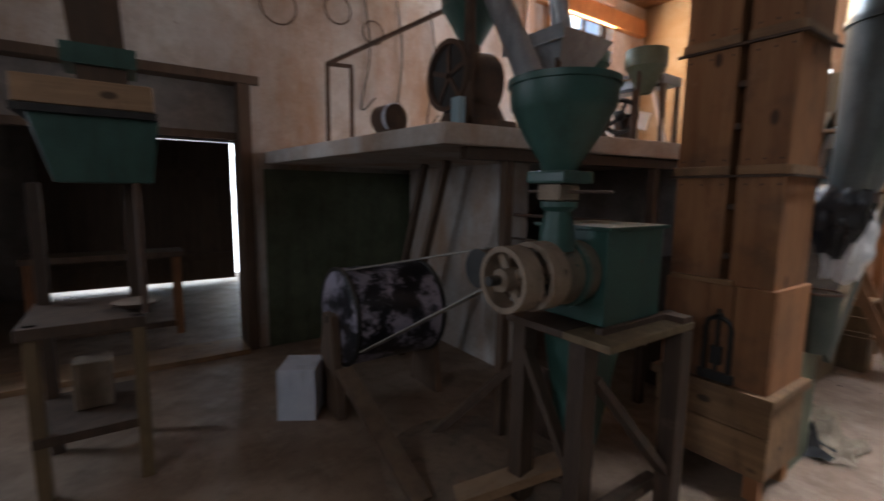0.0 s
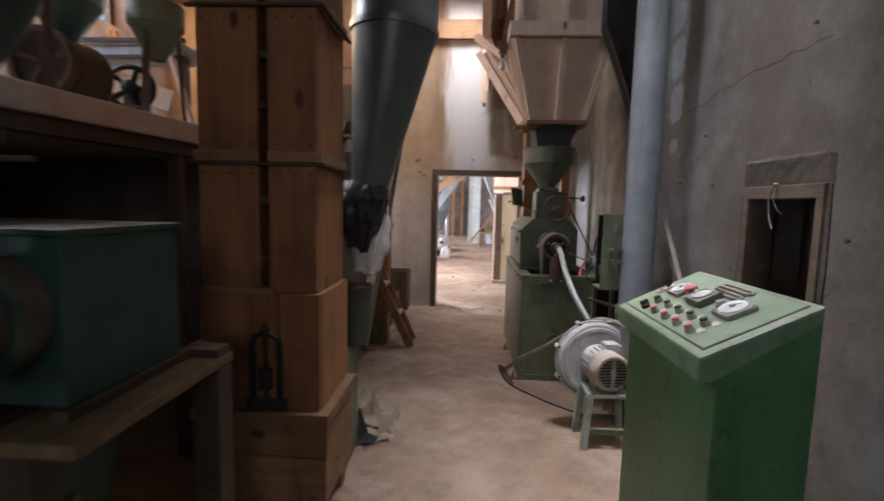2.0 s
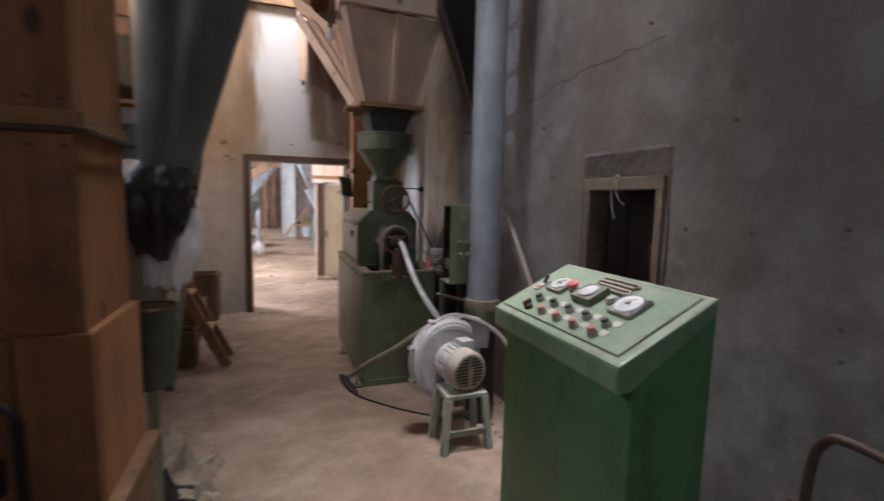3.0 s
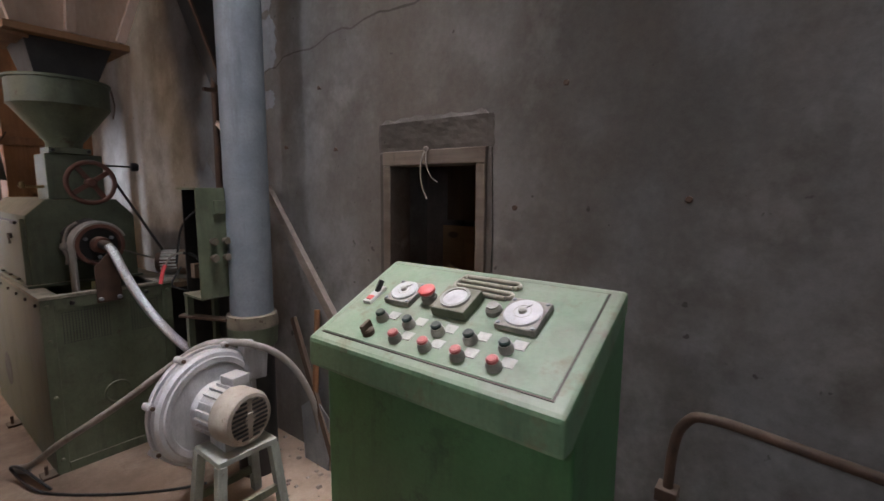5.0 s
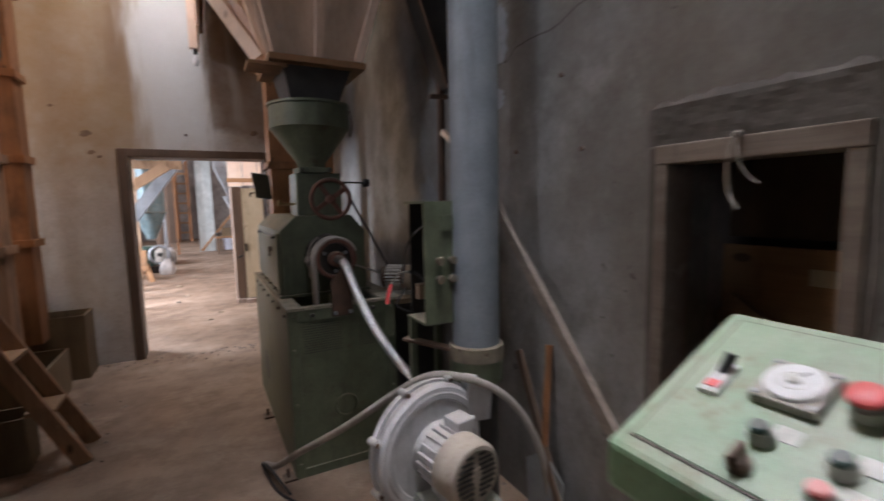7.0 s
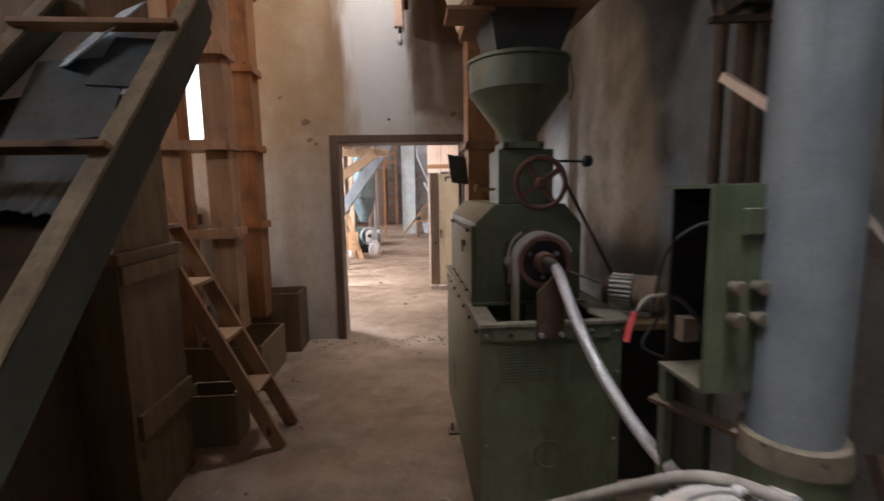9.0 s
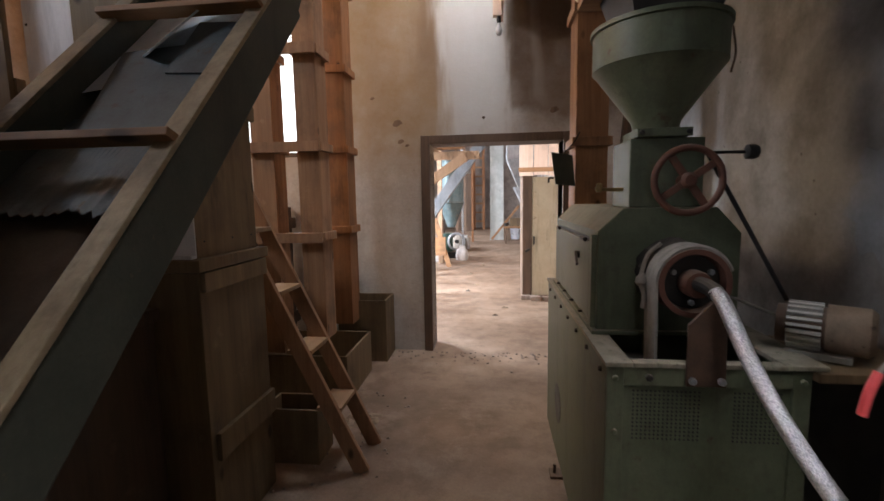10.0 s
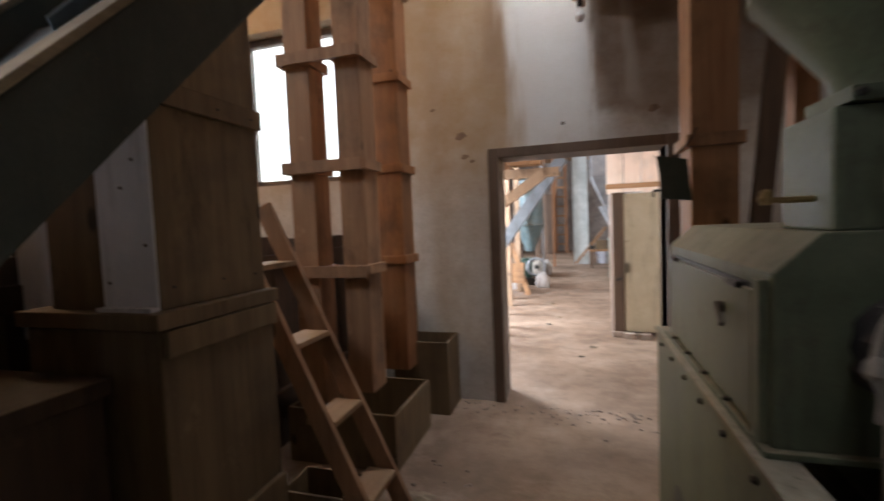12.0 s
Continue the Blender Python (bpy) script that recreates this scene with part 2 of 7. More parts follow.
def glass_material():
    m, nt, b = node_material("dusty glass")
    b.inputs["Transmission Weight"].default_value = 1.0
    b.inputs["Roughness"].default_value = 0.08
    b.inputs["IOR"].default_value = 1.45
    return m


FLOOR = floor_material()
GREYWALL = plaster("grey cement plaster", (0.125, 0.120, 0.113), (0.260, 0.256, 0.245), (0.085, 0.073, 0.061), False, (0.125, 0.107, 0.090))
PALEWALL = plaster("pale lime plaster", (0.50, 0.47, 0.44), (0.62, 0.59, 0.56), (0.36, 0.28, 0.21), False, (0.40, 0.235, 0.13))
ENDWALL = stained_and_lit(plaster("stained lime plaster with painted light", (0.50, 0.47, 0.44), (0.62, 0.59, 0.56), (0.40, 0.34, 0.28), False, (0.42, 0.34, 0.27)))
# Darker plaster for the storeroom, hatch niche, hall end and under the slab.
DIMWALL = plaster("dark blotched plaster", (0.22, 0.19, 0.17), (0.32, 0.28, 0.25), (0.12, 0.10, 0.09))
PATCH = plaster("rough mortar", (0.085, 0.076, 0.066), (0.16, 0.145, 0.128), (0.05, 0.043, 0.036), False)
PINE = wood("old pine boards upright", (0.225, 0.092, 0.034), (0.345, 0.162, 0.068), 2)
SPOUTPINE = wood("dusty brown pine", (0.27, 0.138, 0.070), (0.42, 0.245, 0.135), 2)
PINE_X = wood("old pine boards across", (0.24, 0.125, 0.055), (0.35, 0.195, 0.095), 0, dust=0.5)
PINE_Y = wood("old pine boards along", (0.25, 0.15, 0.08), (0.36, 0.225, 0.125), 1, dust=0.6)
PALEPINE = wood("pale dusty pine", (0.66, 0.49, 0.38), (0.78, 0.61, 0.49), 2, dust=0.4, dirt=0.25)
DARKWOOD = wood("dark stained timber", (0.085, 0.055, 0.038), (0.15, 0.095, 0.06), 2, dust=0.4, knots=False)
CREAM = surface("worn cream paint", (0.50, 0.42, 0.28), (0.58, 0.50, 0.36), 0.6, stain=(0.22, 0.15, 0.09), stain_level=0.62)
# Dirty timber with shade put into its colour, for recesses and undersides.
SHADEWOOD = wood("dirty timber darkened for shade", (0.045, 0.028, 0.018), (0.085, 0.052, 0.032), 2, knots=False)
DARKPINE = wood("dirty brown pine", (0.122, 0.082, 0.041), (0.21, 0.146, 0.076), 2)
CYCLONE = surface("grey-green sheet metal", (0.10, 0.118, 0.115), (0.155, 0.172, 0.168), 0.34, 0.3, stain=(0.12, 0.115, 0.07), stain_level=0.64)
GREYWOOD = wood("grey weathered timber", (0.105, 0.085, 0.068), (0.175, 0.145, 0.12), 1, knots=False)
DUSTIRON = surface("tan dusty cast iron", (0.20, 0.145, 0.10), (0.30, 0.225, 0.16), 0.75, 0.1, scale=10, stain=(0.09, 0.06, 0.04))
MOTOR = surface("dull grey motor paint", (0.20, 0.195, 0.17), (0.29, 0.28, 0.25), 0.55, 0.1, scale=10, stain=(0.12, 0.09, 0.06), dust=0.9)
PLATE = surface("grimy white plate", (0.43, 0.43, 0.38), (0.55, 0.54, 0.49), 0.6, scale=30)
TEAL = surface("dark teal machine paint", (0.024, 0.064, 0.050), (0.038, 0.093, 0.074), 0.45, stain=(0.06, 0.045, 0.03), stain_level=0.64, dust=0.7)
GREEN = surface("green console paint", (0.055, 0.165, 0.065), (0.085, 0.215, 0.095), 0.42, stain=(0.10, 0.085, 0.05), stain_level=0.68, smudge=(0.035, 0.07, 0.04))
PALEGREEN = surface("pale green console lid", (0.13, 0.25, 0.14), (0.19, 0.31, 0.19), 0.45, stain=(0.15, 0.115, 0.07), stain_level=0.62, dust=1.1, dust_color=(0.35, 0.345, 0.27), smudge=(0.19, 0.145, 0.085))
OLIVE = surface("olive green machine paint", (0.082, 0.101, 0.060), (0.135, 0.153, 0.098), 0.5, stain=(0.09, 0.065, 0.04), stain_level=0.62, dust=0.9, smudge=(0.07, 0.066, 0.045))
GREYSTEEL = surface("dull galvanised sheet", (0.26, 0.28, 0.30), (0.36, 0.38, 0.40), 0.5, 0.35, stain=(0.20, 0.17, 0.14), stain_level=0.66, dust=0.5)
PIPEGREY = surface("grey painted pipe", (0.145, 0.167, 0.19), (0.215, 0.24, 0.265), 0.55, stain=(0.17, 0.16, 0.15), stain_level=0.66)
BLOWER = surface("grey cast aluminium", (0.44, 0.44, 0.445), (0.55, 0.55, 0.56), 0.55, 0.15, scale=9, stain=(0.24, 0.20, 0.16), stain_level=0.64, dust=0.9, dust_color=(0.36, 0.29, 0.22))
RUST = surface("brown rusty iron", (0.062, 0.037, 0.025), (0.115, 0.067, 0.043), 0.75, 0.2, scale=12, dust=0.6)
REDIRON = surface("red oxide cast iron", (0.112, 0.046, 0.031), (0.17, 0.076, 0.052), 0.6, 0.1, scale=12, stain=(0.10, 0.07, 0.05), dust=0.7)
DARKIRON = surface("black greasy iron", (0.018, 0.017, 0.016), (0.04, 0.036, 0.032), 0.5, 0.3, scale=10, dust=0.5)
RUBBER = surface("grey dusty rubber", (0.23, 0.205, 0.18), (0.31, 0.28, 0.25), 0.7, scale=20)
BLACK = surface("black plastic", (0.012, 0.012, 0.013), (0.025, 0.025, 0.026), 0.45, scale=15)
BELT = surface("worn rubber belt", (0.25, 0.23, 0.20), (0.35, 0.325, 0.29), 0.65, scale=18)


def hose_foil():
    m, nt, b = node_material("braided silver hose")
    vec = coords(nt)
    col = mix(nt, ramp(nt, noise_node(nt, vec, 260.0, 3, 0.7), ((0.38, (0, 0, 0)), (0.56, (1, 1, 1)))), (0.40, 0.42, 0.45), (0.94, 0.95, 0.96))
    nt.links.new(col, b.inputs["Base Color"])
    b.inputs["Metallic"].default_value, b.inputs["Roughness"].default_value = 0.95, 0.30
    bump(nt, b, noise_node(nt, vec, 190.0, 3, 0.7), 0.8, 0.006)
    return m


SILVER = hose_foil()
RAG = surface("dirty cloth rag", (0.19, 0.17, 0.145), (0.29, 0.265, 0.23), 0.9, scale=30)
SCAR = surface("brown bared plaster", (0.15, 0.095, 0.06), (0.24, 0.16, 0.11), 0.95, scale=14)
CLOTH = surface("black dusty cloth", (0.016, 0.014, 0.013), (0.035, 0.031, 0.028), 0.95, scale=12, dust=0.8, dust_color=(0.14, 0.12, 0.10))
LIMEPAINT = surface("flaking lime white paint", (0.70, 0.71, 0.75), (0.80, 0.80, 0.83), 0.8, scale=7, stain=(0.16, 0.12, 0.09), stain_level=0.66)
RIMDUST = surface("green steel under pale dust", (0.24, 0.22, 0.165), (0.34, 0.31, 0.245), 0.8, scale=12, stain=(0.11, 0.12, 0.08), stain_level=0.58)
WORNSTRIP = wood("worn tan strip", (0.16, 0.125, 0.078), (0.30, 0.245, 0.16), 1, knots=False)
BEZEL = surface("dusty chrome bezel", (0.30, 0.29, 0.255), (0.42, 0.41, 0.37), 0.5, 0.2, scale=40)
WHITE = surface("white dial enamel", (0.55, 0.56, 0.56), (0.63, 0.63, 0.63), 0.35, dust=0.2)
RED = surface("red plastic", (0.62, 0.06, 0.07), (0.70, 0.10, 0.10), 0.4, dust=0.35)
BRASS = surface("dull brass", (0.30, 0.21, 0.10), (0.38, 0.28, 0.14), 0.45, 0.7)
PAPER = surface("white card", (0.56, 0.60, 0.70), (0.66, 0.69, 0.76), 0.8, dust=0.4)
SACK = surface("woven white sack", (0.55, 0.54, 0.53), (0.68, 0.67, 0.66), 0.85, scale=9, stain=(0.36, 0.31, 0.26))
WRAP = surface("mottled plastic wrap", (0.010, 0.010, 0.013), (0.02, 0.02, 0.024), 0.35, scale=2.0, stain=(0.36, 0.33, 0.40), stain_level=0.475, relief=0.6)
GLASS = glass_material()


def glow(name, color, strength):
    m, nt, bs = node_material(name)
    bs.inputs["Base Color"].default_value = (*color, 1)
    bs.inputs["Emission Color"].default_value = (*color, 1)
    bs.inputs["Emission Strength"].default_value = strength
    return m


SKYGLOW = glow("bright overcast sky", (0.90, 0.96, 1.0), 3.2)


# ---- building blocks ----
ORIGIN = {}


def thing(name, at, label, category, group="", turn=0.0):
    ob = new(name)
    ob.empty_display_size = 0.1
    ob.matrix_basis = pose(*at, 0, 0, turn)
    ORIGIN[ob.name] = Vector(at) if turn == 0 else None
    return tagged(ob, label, category, group)


def mesh_object(name, bm, material, bevel=0.0, smooth=False):
    if bevel:
        edges = [e for e in bm.edges if len(e.link_faces) == 2 and e.calc_face_angle(0) > 0.6]
        bmesh.ops.bevel(bm, geom=edges, offset=bevel, segments=2, profile=0.6, affect="EDGES", clamp_overlap=True)
    bmesh.ops.recalc_face_normals(bm, faces=bm.faces)
    me = bpy.data.meshes.new(name)
    bm.to_mesh(me)
    bm.free()
    if smooth:
        me.shade_smooth()
        me.set_sharp_from_angle(angle=radians(38))
    me.materials.append(material)
    return new(name, me)


def part(name, bm, material, parent, label="", bevel=0.0, smooth=False):
    """One mesh under a thing or a part; drawn in the room's coordinates when its thing is not turned."""
    at = ORIGIN.get(parent.name)
    if at is not None:
        bmesh.ops.translate(bm, verts=bm.verts, vec=-at)
    ob = mesh_object(name, bm, material, bevel, smooth)
    ob.parent = parent
    ORIGIN[ob.name] = at
    return tagged(ob, label)


def single(name, bm, material, label, category, group="", bevel=0.0, smooth=False, kind=""):
    ob = mesh_object(name, bm, material, bevel, smooth)
    return tagged(ob, label, category, group, kind)


def box(x0, x1, y0, y1, z0, z1, bm=None):
    bm = bm or bmesh.new()
    v = [bm.verts.new(p) for p in ((x0, y0, z0), (x1, y0, z0), (x1, y1, z0), (x0, y1, z0), (x0, y0, z1), (x1, y0, z1), (x1, y1, z1), (x0, y1, z1))]
    for f in ((0, 3, 2, 1), (4, 5, 6, 7), (0, 1, 5, 4), (1, 2, 6, 5), (2, 3, 7, 6), (3, 0, 4, 7)):
        bm.faces.new([v[i] for i in f])
    return bm


def beam(p0, p1, w, h, bm=None, up=(0, 0, 1)):
    """A straight bar of section w x h from p0 to p1; h is measured towards up."""
    bm = bm or bmesh.new()
    p0, p1 = Vector(p0), Vector(p1)
    d = (p1 - p0).normalized()
    side = d.cross(Vector(up))
    if side.length < 1e-4:
        side = d.cross(Vector((0, 1, 0)))
    side.normalize()
    top = side.cross(d).normalized()
    rows = []
    for p in (p0, p1):
        rows.append([bm.verts.new(p + side * (w / 2 * a) + top * (h / 2 * b)) for a, b in ((-1, -1), (1, -1), (1, 1), (-1, 1))])
    for i in range(4):
        j = (i + 1) % 4
        bm.faces.new((rows[0][i], rows[0][j], rows[1][j], rows[1][i]))
    bm.faces.new(rows[0][::-1])
    bm.faces.new(rows[1])
    return bm


def rings(bm, loops, cap=True, closed=False):
    n = len(loops[0])
    pairs = list(zip(loops, loops[1:]))
    if closed:
        pairs.append((loops[-1], loops[0]))
    for a, b in pairs:
        for i in range(n):
            j = (i + 1) % n
            bm.faces.new((a[i], a[j], b[j], b[i]))
    if cap and not closed:
        bm.faces.new(loops[0][::-1])
        bm.faces.new(loops[-1])
    return bm


def lathe(at, axis, profile, n=28, bm=None, cap=True, closed=False):
    """Turns a profile of (distance along the axis, radius) about an axis from a point."""
    bm = bm or bmesh.new()
    at, d = Vector(at), Vector(axis).normalized()
    u = d.orthogonal().normalized()
    w = d.cross(u)
    loops = []
    for s, r in profile:
        loops.append([bm.verts.new(at + d * s + (u * math.cos(2 * math.pi * i / n) + w * math.sin(2 * math.pi * i / n)) * max(r, 1e-4)) for i in range(n)])
    return rings(bm, loops, cap, closed)


def cyl(p0, p1, r, n=20, bm=None, r1=None):
    p0, p1 = Vector(p0), Vector(p1)
    return lathe(p0, p1 - p0, ((0, r), ((p1 - p0).length, r if r1 is None else r1)), n, bm)


def spline(points, steps=8):
    pts = [Vector(p) for p in points]
    pts = [2 * pts[0] - pts[1]] + pts + [2 * pts[-1] - pts[-2]]
    out = []
    for a, b, c, d in zip(pts, pts[1:], pts[2:], pts[3:]):
        for k in range(steps):
            t = k / steps
            out.append(0.5 * (2 * b + (c - a) * t + (2 * a - 5 * b + 4 * c - d) * t * t + (3 * b - a - 3 * c + d) * t ** 3))
    return out + [pts[-2]]


def tube(points, r, n=10, bm=None, steps=8, ripple=0.0):
    bm = bm or bmesh.new()
    path = spline(points, steps) if steps > 1 else [Vector(p) for p in points]
    u = (path[1] - path[0]).orthogonal().normalized()
    loops = []
    for k, p in enumerate(path):
        d = (path[min(k + 1, len(path) - 1)] - path[max(k - 1, 0)]).normalized()
        u = (u - d * u.dot(d)).normalized()
        w = d.cross(u)
        rr = r * (1 + ripple * (1 if k % 2 else -1))
        loops.append([bm.verts.new(p + (u * math.cos(2 * math.pi * i / n) + w * math.sin(2 * math.pi * i / n)) * rr) for i in range(n)])
    return rings(bm, loops)


def prism(outline, axis, a, b, bm=None):
    """Extrudes an outline from a to b along x (outline in y, z), y (x, z) or z (x, y)."""
    bm = bm or bmesh.new()
    put = {"x": lambda p, s: (s, p[0], p[1]), "y": lambda p, s: (p[0], s, p[1]), "z": lambda p, s: (p[0], p[1], s)}[axis]
    return rings(bm, [[bm.verts.new(put(p, s)) for p in outline] for s in (a, b)])


def frustum(x0, x1, y0, y1, z0, X0, X1, Y0, Y1, z1, bm=None, cap=True):
    bm = bm or bmesh.new()
    lo = [bm.verts.new(p) for p in ((x0, y0, z0), (x1, y0, z0), (x1, y1, z0), (x0, y1, z0))]
    hi = [bm.verts.new(p) for p in ((X0, Y0, z1), (X1, Y0, z1), (X1, Y1, z1), (X0, Y1, z1))]
    return rings(bm, [lo, hi], cap)


def wall(name, axis, c0, c1, a0, a1, z0, z1, holes, material, label):
    """A wall between c0 and c1 on the given axis, running a0..a1, with openings (a0, a1, z0, z1) right through it."""
    ua = sorted({a0, a1, *(h[0] for h in holes), *(h[1] for h in holes)})
    uz = sorted({z0, z1, *(h[2] for h in holes), *(h[3] for h in holes)})
    bm = bmesh.new()
    solid = {}
    for i in range(len(ua) - 1):
        for k in range(len(uz) - 1):
            ca, cz = (ua[i] + ua[i + 1]) / 2, (uz[k] + uz[k + 1]) / 2
            solid[i, k] = not any(h[0] < ca < h[1] and h[2] < cz < h[3] for h in holes)
    cache = {}

    def vert(c, a, z):
        key = (c, a, z)
        if key not in cache:
            cache[key] = bm.verts.new((c, a, z) if axis == "x" else (a, c, z))
        return cache[key]

    for (i, k), s in solid.items():
        if not s:
            continue
        A0, A1, Z0, Z1 = ua[i], ua[i + 1], uz[k], uz[k + 1]
        for c in (c0, c1):
            bm.faces.new((vert(c, A0, Z0), vert(c, A1, Z0), vert(c, A1, Z1), vert(c, A0, Z1)))
        for (di, dk), (p, q) in {(-1, 0): ((A0, Z0), (A0, Z1)), (1, 0): ((A1, Z0), (A1, Z1)), (0, -1): ((A0, Z0), (A1, Z0)), (0, 1): ((A0, Z1), (A1, Z1))}.items():
            if not solid.get((i + di, k + dk), False):
                bm.faces.new((vert(c0, *p), vert(c1, *p), vert(c1, *q), vert(c0, *q)))
    return single(name, bm, material, label, "wall", kind="structure")


# ---- structure ----
LEFT, RIGHT, NEAR, FAR, TOP = -4.25, 1.742, -3.0, 7.552, 4.7
single("floor", box(-9.0, 3.2, -3.3, 27.0, -0.2, 0.0), FLOOR, "dusty worn concrete floor with pale and dark stains", "floor", kind="structure")
single("ground", box(-600, 600, -600, 600, -0.6, -0.25), DIMWALL, "bare ground outside the mill", "ground", kind="structure")
DOORWAY = (-0.19, 1.03, 0.0, 2.0)
wall("wall_right", "x", RIGHT, RIGHT + 0.3, NEAR - 0.3, FAR, 0, TOP, [(2.745, 3.295, 0.60, 1.665)], GREYWALL, "grey cement plaster wall with hairline cracks and nails")
wall("wall_left", "x", LEFT - 0.3, LEFT, NEAR - 0.3, FAR, 0, TOP, [(-2.85, -1.85, 1.4, 2.8), (-1.6, 1.15, 0.0, 2.60), (2.9, 4.1, 3.88, 4.56), (5.3, 6.7, 3.68, 4.56)], PALEWALL, "pale plaster wall with brown stains and hanging wires")
wall("wall_door", "y", FAR, FAR + 0.28, LEFT - 0.3, RIGHT + 0.3, 0, TOP, [DOORWAY, (-2.65, -1.30, 1.9, 3.3)], ENDWALL, "pale plaster end wall with stains and painted orange light round a doorway")
wall("wall_back", "y", NEAR - 0.3, NEAR, LEFT, RIGHT, 0, TOP, [(0.0, 1.5, 1.8, 3.4)], GREYWALL, "plain grey plaster wall")
# rooms behind the openings
wall("wall_far_left", "x", -3.45, -3.2, FAR + 0.28, 26.5, 0, 4.2, [(9.7, 11.5, 1.2, 2.8), (14.6, 16.4, 1.2, 2.8), (20.1, 21.9, 1.2, 2.8)], PALEWALL, "pale plaster wall of the far hall with added unseen windows")
wall("wall_far_right", "x", 2.6, 2.85, FAR + 0.28, 26.5, 0, 4.2, [], PALEWALL, "pale plaster wall of the far hall")
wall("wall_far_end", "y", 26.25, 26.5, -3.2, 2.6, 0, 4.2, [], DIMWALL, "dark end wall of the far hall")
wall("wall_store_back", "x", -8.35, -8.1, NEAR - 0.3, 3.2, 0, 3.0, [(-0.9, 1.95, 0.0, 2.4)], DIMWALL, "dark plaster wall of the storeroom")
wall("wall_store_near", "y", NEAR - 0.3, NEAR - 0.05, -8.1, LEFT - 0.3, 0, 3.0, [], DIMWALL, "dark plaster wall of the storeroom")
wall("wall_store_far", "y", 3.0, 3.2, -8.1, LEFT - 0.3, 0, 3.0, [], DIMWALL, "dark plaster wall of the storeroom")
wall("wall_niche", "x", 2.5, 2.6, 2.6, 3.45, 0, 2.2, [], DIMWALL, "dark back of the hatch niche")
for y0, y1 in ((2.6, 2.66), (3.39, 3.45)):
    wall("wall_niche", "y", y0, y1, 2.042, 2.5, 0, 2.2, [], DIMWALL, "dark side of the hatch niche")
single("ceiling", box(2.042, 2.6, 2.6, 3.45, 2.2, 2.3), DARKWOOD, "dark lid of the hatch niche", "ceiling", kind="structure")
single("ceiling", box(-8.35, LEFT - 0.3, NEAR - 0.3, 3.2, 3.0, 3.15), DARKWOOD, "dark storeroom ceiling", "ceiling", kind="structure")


def plank_ceiling(x0, x1, y0, y1, z, label, beams):
    bm = bmesh.new()
    y = y0
    while y < y1:
        w = min(random.uniform(0.14, 0.2), y1 - y)
        if w > 0.01:
            box(x0, x1, y, y + w - 0.006, z + random.uniform(0, 0.006), z + 0.04, bm)
        y += w
    for b in beams:
        box(x0, x1, b - 0.06, b + 0.06, z - 0.18, z - 0.002, bm)
    box(x0, x1, y0, y1, z + 0.05, z + 0.09, bm)
    return single("ceiling", bm, PINE_X, label, "ceiling", kind="structure")


L0, R0 = LEFT - 0.3, RIGHT + 0.3
plank_ceiling(L0, R0, NEAR - 0.3, 2.15, TOP, "brown boarded ceiling on timber beams", (-1.5, 0.5))
plank_ceiling(L0, 0.43, 2.15, 4.25, TOP, "brown boarded ceiling on timber beams", (2.5,))
plank_ceiling(1.53, R0, 2.15, 4.25, TOP, "brown boarded ceiling on timber beams", ())
plank_ceiling(L0, R0, 4.25, 6.30, TOP, "brown boarded ceiling on timber beams", (4.5, 6.0))
plank_ceiling(L0, -0.25, 6.30, 7.20, TOP, "brown boarded ceiling on timber beams", ())
plank_ceiling(0.50, R0, 6.30, 7.20, TOP, "brown boarded ceiling on timber beams", ())
plank_ceiling(L0, R0, 7.20, FAR + 0.28, TOP, "brown boarded ceiling on timber beams", ())
# Unseen ceiling openings, added to hold the two roof lamps.
for n, x0, x1, y0, y1, k in (("window_8", 0.43, 1.53, 2.15, 4.25, 3), ("window_9", -0.25, 0.50, 6.30, 7.20, 2)):
    roof_opening = thing(n, ((x0 + x1) / 2, (y0 + y1) / 2, TOP), "glazed roof opening, added unseen to light the aisle", "window")
    roof_opening["kind"] = "structure"
    for s in ((x0, x1, y0, y0 + 0.05), (x0, x1, y1 - 0.05, y1), (x0, x0 + 0.05, y0 + 0.05, y1 - 0.05), (x1 - 0.05, x1, y0 + 0.05, y1 - 0.05)):
        part("window_frame", box(*s, TOP, TOP + 0.12), DARKWOOD, roof_opening)
    w = (y1 - y0 - 0.1) / k
    for i in range(k):
        p = part("pane", box(x0 + 0.052, x1 - 0.052, y0 + 0.052 + i * w, y0 + 0.048 + (i + 1) * w, TOP + 0.09, TOP + 0.096), GLASS, roof_opening)
        p.visible_shadow = False
plank_ceiling(-3.45, 2.85, FAR + 0.28, 26.5, 4.2, "brown boarded ceiling of the far hall", (10, 13, 16, 19, 22))


